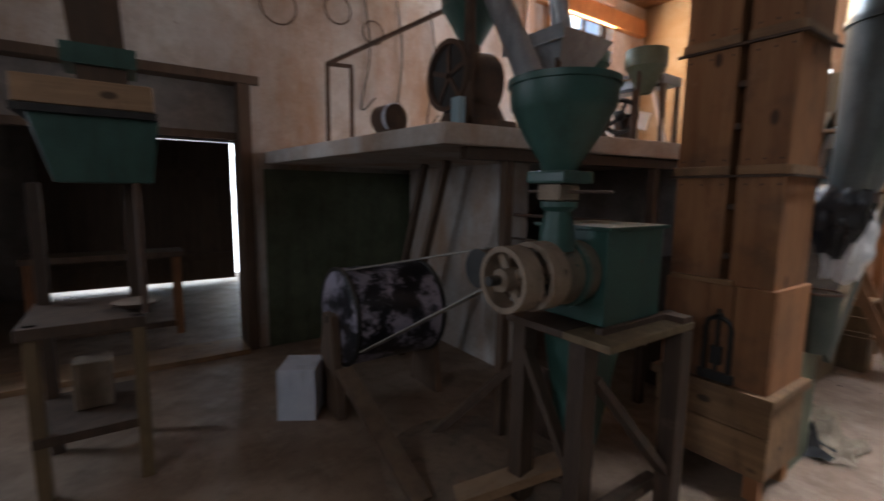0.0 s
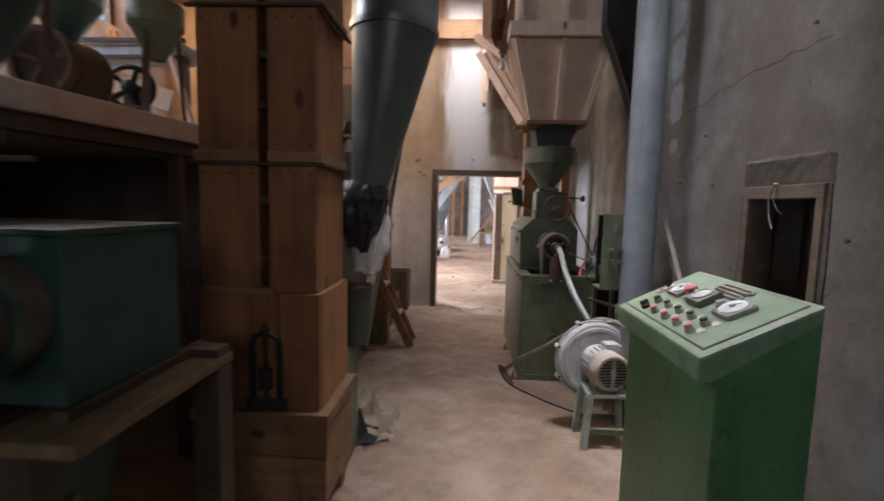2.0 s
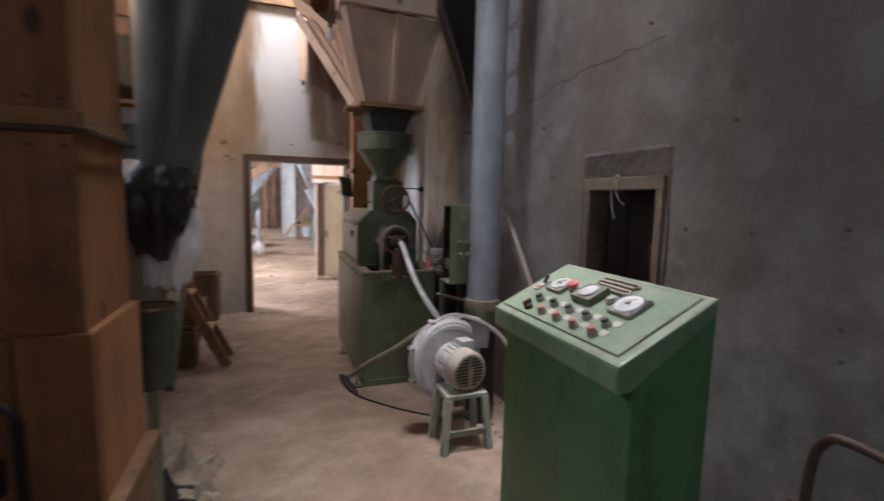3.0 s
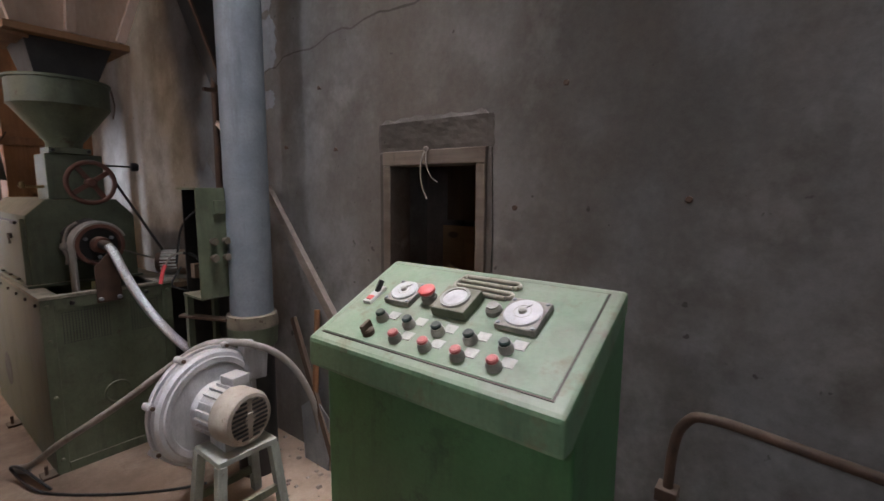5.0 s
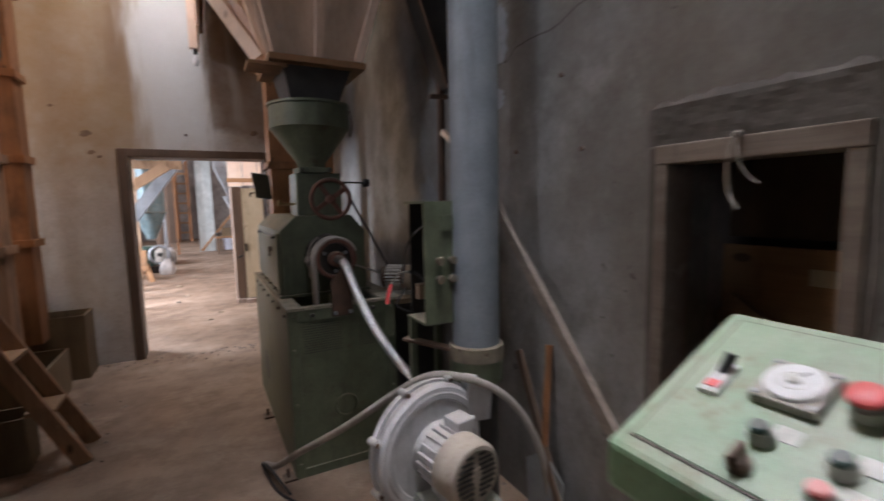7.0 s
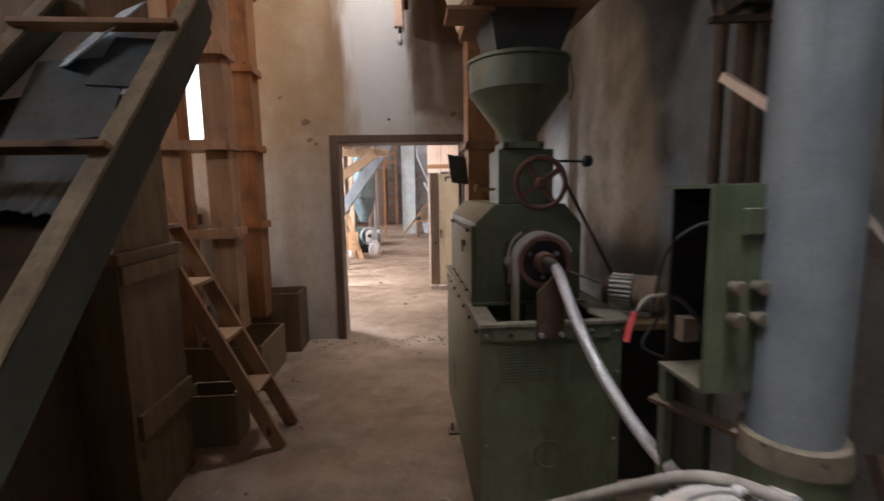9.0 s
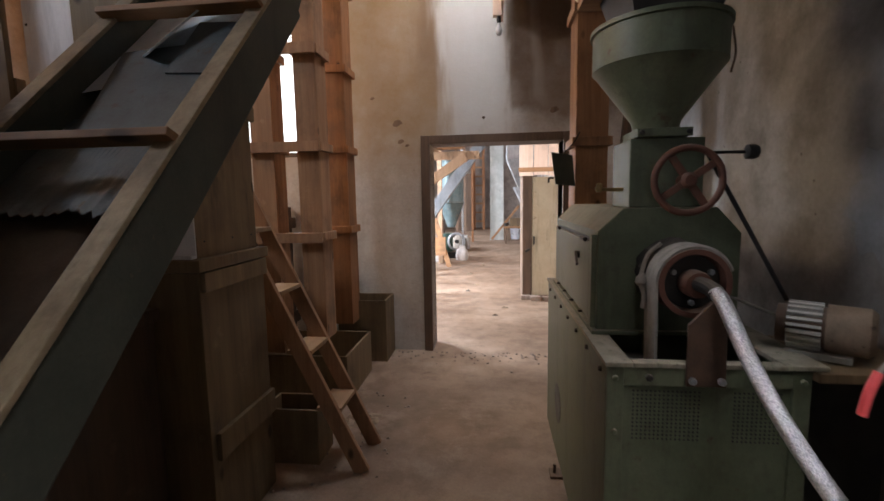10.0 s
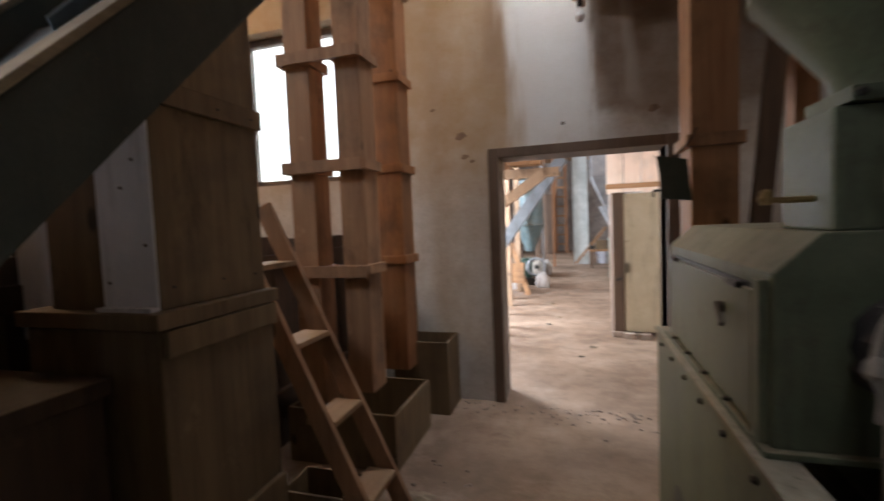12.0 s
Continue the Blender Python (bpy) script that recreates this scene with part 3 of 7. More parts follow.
def window(name, axis, c, a0, a1, z0, z1, cols, rows, label):
    """A timber window in the middle of a wall, with panes of its own."""
    put = (lambda p, q, r, s, d: box(c - d, c + d, p, q, r, s)) if axis == "x" else (lambda p, q, r, s, d: box(p, q, c - d, c + d, r, s))
    root = thing(name, (c, (a0 + a1) / 2, z0) if axis == "x" else ((a0 + a1) / 2, c, z0), label, "window")
    root["kind"] = "structure"
    for p, q, r, s in ((a0, a0 + 0.06, z0, z1), (a1 - 0.06, a1, z0, z1), (a0 + 0.06, a1 - 0.06, z0, z0 + 0.06), (a0 + 0.06, a1 - 0.06, z1 - 0.06, z1)):
        part("window_frame", put(p, q, r, s, 0.04), DARKWOOD, root, bevel=0.004)
    w, h = (a1 - a0 - 0.12) / cols, (z1 - z0 - 0.12) / rows
    for i in range(1, cols):
        part("glazing_bar", put(a0 + 0.06 + i * w - 0.016, a0 + 0.06 + i * w + 0.016, z0 + 0.06, z1 - 0.06, 0.022), DARKWOOD, root)
    for k in range(1, rows):
        part("glazing_bar", put(a0 + 0.06, a1 - 0.06, z0 + 0.06 + k * h - 0.014, z0 + 0.06 + k * h + 0.014, 0.019), DARKWOOD, root)
    for i in range(cols):
        for k in range(rows):
            p = part("pane", put(a0 + 0.062 + i * w, a0 + 0.058 + (i + 1) * w, z0 + 0.062 + k * h, z0 + 0.058 + (k + 1) * h, 0.003), GLASS, root)
            p.visible_shadow = False
    return root


window("window_1", "x", LEFT - 0.2, 2.9, 4.1, 3.88, 4.56, 3, 2, "timber window high in the pale wall")
window("window_2", "x", LEFT - 0.2, 5.3, 6.7, 3.68, 4.56, 3, 2, "timber window high in the pale wall")
window("window_3", "y", FAR + 0.18, -2.65, -1.30, 1.9, 3.3, 2, 1, "bright timber window in the end wall")
# Unseen window, added to carry the fill lamp at the back.
window("window_10", "y", NEAR - 0.2, 0.0, 1.5, 1.8, 3.4, 3, 3, "timber window added in the unseen back wall for fill light")
# Out-of-view window, added for the near left fill lamp.
window("window_4", "x", LEFT - 0.2, -2.85, -1.85, 1.4, 2.8, 2, 2, "unseen timber window added beside the store opening for fill light")
# Hall windows out of view, added for the hall lamps.
for i, y in enumerate((9.7, 14.6, 20.1)):
    window("window_%d" % (5 + i), "x", -3.35, y, y + 1.8, 1.2, 2.8, 3, 2, "unseen timber window added to light the far hall")

# bright sky outside the openings
for s in ((LEFT - 1.6, LEFT - 1.55, 3.4, 7.7, 1.5, 6.0), (LEFT - 0.1, -1.2, FAR + 0.36, FAR + 0.40, 1.0, 3.6), (-10.0, -9.95, -3.0, 3.5, -0.2, 4.0)):
    single("backdrop", box(*s), SKYGLOW, "plain bright sky outside the mill", "backdrop", kind="structure")

# doorway lining
frame_1 = thing("doorway_lining", (0.42, FAR, 0), "dark brown timber lining of an open doorway", "door frame")
frame_1["kind"] = "structure"
part("jamb", box(-0.27, -0.19, FAR - 0.03, FAR + 0.30, 0.0, 2.06), DARKWOOD, frame_1, bevel=0.006)
part("jamb", box(1.03, 1.11, FAR - 0.03, FAR + 0.30, 0.0, 2.06), DARKWOOD, frame_1, bevel=0.006)
part("lintel", box(-0.19, 1.03, FAR - 0.028, FAR + 0.298, 1.985, 2.06), DARKWOOD, frame_1, bevel=0.006)

# store opening on the left
frame_2 = thing("doorway_lining", (LEFT, -0.3, 0), "weathered reddish timber frame of a wide store opening", "door frame")
frame_2["kind"] = "structure"
part("jamb", box(LEFT - 0.31, LEFT + 0.04, 1.05, 1.16, 0, 2.58), DARKWOOD, frame_2, bevel=0.008)
part("jamb", box(LEFT - 0.31, LEFT + 0.04, -1.62, -1.52, 0, 2.58), DARKWOOD, frame_2, bevel=0.008)
part("lintel", box(LEFT - 0.31, LEFT + 0.05, -1.7, 1.24, 2.58, 2.66), DARKWOOD, frame_2, bevel=0.008)
part("transom", box(LEFT - 0.2, LEFT - 0.1, -1.52, 1.05, 2.07, 2.14), DARKWOOD, frame_2, bevel=0.006)
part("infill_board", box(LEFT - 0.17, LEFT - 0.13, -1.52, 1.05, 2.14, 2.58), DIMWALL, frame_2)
part("sill", box(LEFT - 0.31, LEFT + 0.15, -1.52, 1.05, 0, 0.05), PINE_Y, frame_2, bevel=0.006)

# back door of the store, not quite shut
door_2 = thing("door_2", (-8.1, 0.4, 0), "dark plank door standing ajar against daylight", "door")
for i in range(10):
    part("plank", box(-8.16, -8.12, -0.9 + i * 0.255, -0.9 + i * 0.255 + 0.25, 0.06, 2.38), DARKWOOD, door_2)
part("backing", box(-8.19, -8.165, -0.9, 1.645, 0.07, 2.37), SHADEWOOD, door_2)
part("rail", box(-8.12, -8.09, -0.9, 1.64, 0.4, 0.52), DARKWOOD, door_2)
part("rail", box(-8.12, -8.09, -0.9, 1.64, 1.8, 1.92), DARKWOOD, door_2)


# ---- control console ----
console = thing("control_console", (1.1, 2.42, 0), "green painted steel control console with a dusty sloping lid", "console")
CX0, CX1, CY0, CY1, CF, CB = 0.93, 1.262, 2.075, 2.772, 1.118, 1.280
body = prism(((0.985, 0.0), (1.262, 0.0), (1.262, CB - 0.004), (0.985, CF - 0.045)), "y", CY0 + 0.004, CY1 - 0.004)
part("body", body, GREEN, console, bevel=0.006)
lid = bmesh.new()
slope = (CB - CF) / (CX1 - CX0)
outline = ((CX0, CF - 0.075), (CX0 + 0.04, CF - 0.075), (CX1, CB - 0.05), (CX1, CB), (CX0, CF))
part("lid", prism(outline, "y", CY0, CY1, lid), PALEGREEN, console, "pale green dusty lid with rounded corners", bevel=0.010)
LID_Y = Vector((0, 1, 0))
LID_U = Vector((CX1 - CX0, 0, CB - CF)).normalized()
LID_N = Vector((-LID_U.z, 0, LID_U.x))


def lid_at(u, y, h=0.0):
    """A place on the lid: u metres up the slope from its front edge, y metres along it from its far end."""
    return Vector((CX0, CY1, CF)) + LID_U * u - LID_Y * y + LID_N * h


part("grip", beam(lid_at(0.34, 0.49, 0.003), lid_at(0.31, 0.62, 0.003), 0.004, 0.002, up=LID_N), DARKIRON, console)
part("seam", beam(lid_at(0.188, 0.026, 0.0002), lid_at(0.188, 0.664, 0.0002), 0.320, 0.004, up=LID_N), DARKIRON, console)
part("panel_plate", beam(lid_at(0.188, 0.03, 0.0015), lid_at(0.188, 0.66, 0.0015), 0.312, 0.006, up=LID_N), PALEGREEN, console)


def lid_disc(u, y, h0, profile, n=24):
    return lathe(lid_at(u, y, h0), LID_N, profile, n)


METERGREY = surface("grimy grey meter housing", (0.24, 0.23, 0.205), (0.34, 0.33, 0.30), 0.6, scale=25, stain=(0.03, 0.026, 0.02), dust=0.5)


def dial(u, y, size, face):
    d = part("dial", beam(lid_at(u, y - size / 2, 0.012), lid_at(u, y + size / 2, 0.012), size, 0.016, up=LID_N), METERGREY, console, "square grey meter with a round white face", bevel=0.003)
    part("face", lid_disc(u, y, 0.020, ((0, size * 0.44), (0.004, size * 0.44), (0.006, size * 0.41)), 32), face, d, smooth=True)
    part("ring", lathe(lid_at(u, y, 0.0255), LID_N, ((0, size * 0.21), (0.0012, size * 0.21), (0.0012, size * 0.19), (0, size * 0.19)), 24, cap=False, closed=True), PLATE, d)
    part("hub", lid_disc(u, y, 0.026, ((0, size * 0.1), (0.006, size * 0.09), (0.008, size * 0.05)), 16), PLATE, d, smooth=True)
    part("needle", beam(lid_at(u + size * 0.06, y, 0.0272), lid_at(u + size * 0.26, y + size * 0.12, 0.0272), 0.0014, 0.001, up=LID_N), BLACK, d)
    for a in (-1, 1):
        for b in (-1, 1):
            part("screw", lid_disc(u + a * size * 0.42, y + b * size * 0.42, 0.020, ((0, 0.005), (0.003, 0.004)), 10), GREYSTEEL, d)


def push_button(u, y, cap):
    part("name_plate", beam(lid_at(u + 0.020, y + 0.006, 0.005), lid_at(u + 0.020, y + 0.036, 0.005), 0.026, 0.002, up=LID_N), PLATE, console)
    b = part("push_button", lid_disc(u, y, 0.004, ((0, 0.0165), (0.010, 0.0165), (0.014, 0.014), (0.020, 0.014))), BEZEL, console, smooth=True)
    part("cap", lid_disc(u, y, 0.022, ((0, 0.0125), (0.007, 0.0125), (0.010, 0.0095)), 20), cap, b, smooth=True)


DARKCAP = surface("dark green button", (0.012, 0.035, 0.03), (0.02, 0.05, 0.045), 0.4, dust=0.4)
REDCAP = surface("red button", (0.56, 0.13, 0.13), (0.64, 0.19, 0.18), 0.4, dust=0.3)
dial(0.215, 0.170, 0.085, WHITE)
dial(0.215, 0.518, 0.098, WHITE)
for i in range(5):
    push_button(0.115, 0.172 + 0.0885 * i, DARKCAP)
for i in range(4):
    push_button(0.063, 0.259 + 0.089 * i, REDCAP)
stop = part("stop_button", lid_disc(0.215, 0.251, 0.004, ((0, 0.02), (0.018, 0.02), (0.018, 0.014), (0.026, 0.014))), BEZEL, console)
part("mushroom_cap", lid_disc(0.215, 0.251, 0.030, ((0, 0.018), (0.004, 0.022), (0.011, 0.022), (0.015, 0.016)), 24), RED, stop, "red mushroom cap", smooth=True)
meter = part("meter", beam(lid_at(0.212, 0.291, 0.016), lid_at(0.212, 0.391, 0.016), 0.09, 0.03, up=LID_N), OLIVE, console, "grey-green square instrument with a round glass", bevel=0.004)
part("ring", lid_disc(0.212, 0.341, 0.031, ((0, 0.038), (0.006, 0.038), (0.006, 0.031), (0, 0.031)), 28), BEZEL, meter)
part("face", lid_disc(0.212, 0.341, 0.031, ((0, 0.031), (0.003, 0.031)), 28), SACK, meter)
part("switch", lid_disc(0.218, 0.440, 0.004, ((0, 0.02), (0.012, 0.02), (0.018, 0.014), (0.022, 0.014))), BEZEL, console, smooth=True)
key_switch = part("key_switch", lid_disc(0.060, 0.172, 0.004, ((0, 0.016), (0.012, 0.016), (0.016, 0.012)), 18), RUST, console)
part("knob", beam(lid_at(0.045, 0.172, 0.026), lid_at(0.077, 0.172, 0.026), 0.010, 0.02, up=LID_N), RUST, key_switch, bevel=0.002)
toggle = part("toggle", beam(lid_at(0.155, 0.075, 0.007), lid_at(0.225, 0.075, 0.007), 0.026, 0.012, up=LID_N), WHITE, console)
part("lever", beam(lid_at(0.20, 0.075, 0.012), lid_at(0.225, 0.082, 0.035), 0.012, 0.012), BLACK, toggle)
part("marker", beam(lid_at(0.165, 0.075, 0.014), lid_at(0.18, 0.075, 0.014), 0.018, 0.003, up=LID_N), RED, toggle)

LOUVRE = surface("dusty tan-green louvre", (0.33, 0.31, 0.24), (0.43, 0.40, 0.32), 0.6, scale=20, stain=(0.14, 0.09, 0.05), stain_level=0.58, dust=0.6)
handle = thing("slotted_plate", tuple(lid_at(0.30, 0.36, 0.004)), "dusty louvred vent plate on the console lid", "vent")
part("backing", beam(lid_at(0.296, 0.292, 0.0052), lid_at(0.296, 0.446, 0.0052), 0.072, 0.001, up=LID_N), BLACK, handle, "dark gaps behind the louvres")
for i in range(4):
    u = 0.266 + 0.020 * i
    part("finger", tube([lid_at(u, 0.285 + 0.012 * abs(i - 1.5), 0.010), lid_at(u, 0.36, 0.010), lid_at(u - 0.002, 0.445 + 0.008 * (i % 2), 0.010)], 0.0058, 10, steps=3), LOUVRE, handle, smooth=True)
part("joint", tube([lid_at(0.262, 0.30, 0.010), lid_at(0.29, 0.285, 0.010), lid_at(0.328, 0.30, 0.010)], 0.006, 8, steps=4), LOUVRE, handle, smooth=True)
part("joint", tube([lid_at(0.264, 0.448, 0.010), lid_at(0.274, 0.460, 0.010), lid_at(0.285, 0.449, 0.010)], 0.006, 8, steps=4), LOUVRE, handle, smooth=True)
part("joint", tube([lid_at(0.304, 0.448, 0.010), lid_at(0.314, 0.460, 0.010), lid_at(0.325, 0.449, 0.010)], 0.006, 8, steps=4), LOUVRE, handle, smooth=True)


# ---- wooden elevator trunk ----
def trunk(name, x0, x1, y0, y1, z0, z1, bands, material, label, group, t=0.025):
    """A square board trunk: four boards a length, with collars at the joints."""
    root = thing(name, ((x0 + x1) / 2, (y0 + y1) / 2, z0), label, "wooden duct", group)
    cuts = [z0, *bands, z1]
    for a, b in zip(cuts, cuts[1:]):
        a += 0.002
        part("board", box(x0, x1, y0, y0 + t, a, b), material, root, bevel=0.003)
        part("board", box(x0, x1, y1 - t, y1, a, b), material, root, bevel=0.003)
        part("board", box(x0, x0 + t, y0 + t, y1 - t, a, b), material, root)
        part("board", box(x1 - t, x1, y0 + t, y1 - t, a, b), material, root)
    for z in bands:
        for s in ((x0 - t, x1 + t, y0 - t, y0, z - 0.03, z + 0.03), (x0 - t, x1 + t, y1, y1 + t, z - 0.03, z + 0.03),
                  (x0 - t, x0, y0, y1, z - 0.03, z + 0.03), (x1, x1 + t, y0, y1, z - 0.03, z + 0.03)):
            part("collar", box(*s), material, root, bevel=0.003)
    return root


elevator = thing("bucket_elevator", (-0.61, 2.9, 0), "tall bucket elevator of two pine board trunks on a boxed boot", "elevator")
BOOTPINE = wood("dirty boot boards", (0.15, 0.082, 0.036), (0.25, 0.145, 0.068), 0)
EX = ((-0.915, -0.650), (-0.590, -0.395))
EY = 3.14
EB = (1.13, 1.70, 2.35, 3.05, 3.8, TOP)
for x0, x1 in EX:
    for a, b in zip(EB, EB[1:]):
        part("board", box(x0, x1, 2.72, 2.745, a, b - 0.003), PINE, elevator, bevel=0.003)
        part("board", box(x0, x1, EY - 0.025, EY, a, b - 0.003), PINE, elevator)
        part("board", box(x0, x0 + 0.025, 2.745, EY - 0.025, a, b - 0.003), PINE, elevator)
        part("board", box(x1 - 0.025, x1, 2.745, EY - 0.025, a, b - 0.003), PINE, elevator)
for z in EB[1:-1]:
    part("band", box(-0.95, -0.355, 2.696, 2.716, z - 0.014, z - 0.002), RUST, elevator)
    part("band", box(-0.367, -0.355, 2.716, EY + 0.01, z - 0.014, z - 0.002), RUST, elevator)
    for x0, x1 in EX:
        part("collar", box(x0 - 0.012, x1 + 0.012, 2.700, 2.719, z, z + 0.045), PINE_X, elevator, bevel=0.003)
    part("collar", box(EX[1][1] + 0.001, EX[1][1] + 0.022, 2.722, EY, z, z + 0.045), PINE_Y, elevator, bevel=0.003)
part("spine", box(-0.650, -0.590, 2.88, 2.95, 0.9, TOP), SHADEWOOD, elevator)
for z in (1.12, 1.26, 1.52, 1.93, 2.14, 2.6, 2.82, 3.4):
    part("clip", box(-0.648, -0.60 + 0.02 * math.sin(z * 9), 2.735, 2.76, z, z + 0.03), RUST, elevator, bevel=0.003)
part("bead", box(-0.606, -0.592, 2.726, 2.80, 0.97, TOP), PINE, elevator)
for x0, x1 in EX:
    for z in EB[1:-1]:
        for dz in (-0.05, 0.075):
            for dx in (0.03, 0.5, 0.97):
                bx = x0 + 0.02 + (x1 - x0 - 0.04) * dx
                part("nail", lathe((bx, 2.7205, z + dz), (0, -1, 0), ((0, 0.006), (0.0015, 0.005)), 7), DARKIRON, elevator)
part("front_board", box(-0.90, -0.56, 2.695, 2.72, 0.60, 1.128), PINE, elevator, bevel=0.004)
part("front_board", box(-0.555, -0.375, 2.70, 2.72, 0.60, 1.128), PINE, elevator, bevel=0.004)
part("boot", box(-0.93, -0.370, 2.72, 3.15, 0.60, 1.129), PINE, elevator, bevel=0.004)
part("shelf", box(-0.95, -0.325, 2.655, 3.17, 0.552, 0.60), BOOTPINE, elevator, bevel=0.004)
part("lower_board", box(-0.93, -0.338, 2.685, 2.72, 0.385, 0.552), BOOTPINE, elevator, bevel=0.006)
part("lower_board", box(-0.925, -0.343, 2.69, 2.72, 0.15, 0.381), BOOTPINE, elevator, bevel=0.006)
part("side_board", box(-0.372, -0.347, 2.72, 3.15, 0.15, 0.552), BOOTPINE, elevator, bevel=0.004)
for x in (-0.92, -0.45):
    part("foot", box(x, x + 0.07, 2.74, 2.82, 0, 0.552), PINE, elevator)
    part("foot", box(x, x + 0.07, 3.06, 3.14, 0, 0.552), PINE, elevator)
part("top_ledge", box(-0.89, -0.575, 2.675, 2.72, 1.13, 1.155), PINE_X, elevator, bevel=0.003)
tension = part("tension_bracket", box(-0.70, -0.52, 2.665, 2.694, 0.61, 0.66), DARKIRON, elevator, "black cast iron belt tensioner", bevel=0.006)
for x in (-0.685, -0.56):
    part("guide", box(x, x + 0.022, 2.668, 2.695, 0.66, 0.90), DARKIRON, tension, bevel=0.004)
part("screw", cyl((-0.612, 2.678, 0.66), (-0.612, 2.678, 1.0), 0.010, 12), DARKIRON, tension)
part("bearing", box(-0.640, -0.584, 2.66, 2.695, 0.70, 0.80), DARKIRON, tension, bevel=0.008)
part("arch", tube(((-0.674, 2.68, 0.89), (-0.660, 2.68, 0.935), (-0.612, 2.68, 0.955), (-0.564, 2.68, 0.935), (-0.549, 2.68, 0.89)), 0.012, 10, steps=5), DARKIRON, tension, smooth=True)
part("nut", lathe((-0.612, 2.678, 0.955), (0, 0, 1), ((0, 0.02), (0.02, 0.02)), 6), DARKIRON, tension)

# columns by the end wall
trunk("grain_spout", -1.315, -1.15, 6.40, 6.58, 0.35, TOP, (1.21, 1.85, 2.5, 3.2, 4.0), SPOUTPINE, "tall pine grain spout with collared joints", "pine spouts by the end wall")
trunk("grain_spout", -0.985, -0.825, 6.42, 6.62, 0.45, TOP, (1.22, 1.86, 2.52, 3.2, 4.0), SPOUTPINE, "tall pine grain spout with collared joints", "pine spouts by the end wall")
trunk("grain_spout", -1.02, -0.82, 7.02, 7.24, 0.40, TOP, (1.23, 1.90, 2.55, 3.2, 4.0), PINE, "tall orange pine grain spout by the end wall", "pine spouts by the end wall")
back_trunk = trunk("grain_spout", -1.54, -1.31, 5.06, 5.29, 1.10, TOP, (3.4,), DARKPINE, "brown pine trunk with a limewashed front behind the chute", "pine spouts by the end wall")
part("facing", box(-1.535, -1.315, 5.048, 5.058, 1.12, 3.36), LIMEPAINT, back_trunk, "flaking white limewashed board")
for k in range(9):
    part("nail", lathe((-1.52 + 0.19 * (k % 2), 5.0475, 1.9 + 0.16 * k), (0, -1, 0), ((0, 0.006), (0.002, 0.005)), 7), DARKIRON, back_trunk)
part("leg", box(-1.52, -1.46, 5.08, 5.14, 0, 1.10), DARKPINE, back_trunk)
part("leg", box(-1.40, -1.34, 5.20, 5.26, 0, 1.10), DARKPINE, back_trunk)
boarding = thing("board_bin", (-1.8, 5.0, 0), "tall dark bin of upright pine boards", "bin")
for k in range(4):
    part("plank", box(-2.05 + k * 0.123, -2.05 + k * 0.123 + 0.119, 4.98 + 0.004 * (k % 2), 5.005 + 0.004 * (k % 2), 0.0, 3.6), DARKPINE, boarding, bevel=0.003)
part("rail", box(-2.06, -1.556, 5.011, 5.05, 1.9, 2.0), DARKPINE, boarding)
part("rail", box(-2.06, -1.556, 5.011, 5.05, 3.2, 3.3), DARKPINE, boarding)


for z in (1.215, 1.855, 2.51):
    single("tie_board", box(-1.34, -0.80, 6.345, 6.372, z - 0.035, z + 0.035), SPOUTPINE, "pine tie board nailed across two grain spouts", "board", "spout tie boards", bevel=0.004)

# pyramid hopper overhead
pyramid = thing("overhead_hopper", (1.02, 5.12, 2.29), "pale pine pyramid hopper with battens above the huller", "hopper")
PB, PT = (0.80, 1.25, 4.92, 5.36), (0.62, 1.40, 4.70, 5.56)
sheet = frustum(PB[0], PB[1], PB[2], PB[3], 2.30, PT[0], PT[1], PT[2], PT[3], 2.92, cap=False)
part("sheet", sheet, PALEPINE, pyramid)
part("bottom_plate", box(0.76, 1.29, 4.88, 5.40, 2.265, 2.30), PINE_X, pyramid, bevel=0.004)
for k in range(3):
    f = k / 2
    xb, xt = PB[0] + (PB[1] - PB[0]) * f, PT[0] + (PT[1] - PT[0]) * f
    part("batten", beam((xb, PB[2] - 0.02, 2.31), (xt, PT[2] - 0.02, 2.92), 0.045, 0.050, up=(0, -1, 0.2)), PALEPINE, pyramid, bevel=0.003)
for k in range(4):
    f = k / 3
    yb, yt = PB[2] + (PB[3] - PB[2]) * f, PT[2] + (PT[3] - PT[2]) * f
    part("batten", beam((PB[0] - 0.02, yb, 2.31), (PT[0] - 0.02, yt, 2.92), 0.045, 0.055, up=(-1, 0, 0.2)), PALEPINE, pyramid, bevel=0.003)
part("rim", box(0.56, 1.46, 4.62, 4.665, 2.92, 3.03), PALEPINE, pyramid, bevel=0.004)
part("rim", box(0.56, 0.60, 4.665, 5.58, 2.92, 3.03), PALEPINE, pyramid, bevel=0.004)
part("bin_wall", box(0.60, 1.42, 4.68, 4.705, 3.03, TOP), PALEPINE, pyramid)
part("bin_wall", box(0.602, 0.627, 4.707, 5.55, 3.03, TOP), PALEPINE, pyramid)
for x in (0.62, 0.99, 1.37):
    part("stile", box(x, x + 0.045, 4.645, 4.679, 3.031, TOP), PALEPINE, pyramid)
part("outlet", frustum(0.88, 1.11, 4.94, 5.16, 2.0, 0.84, 1.22, 4.95, 5.33, 2.265), DARKIRON, pyramid)

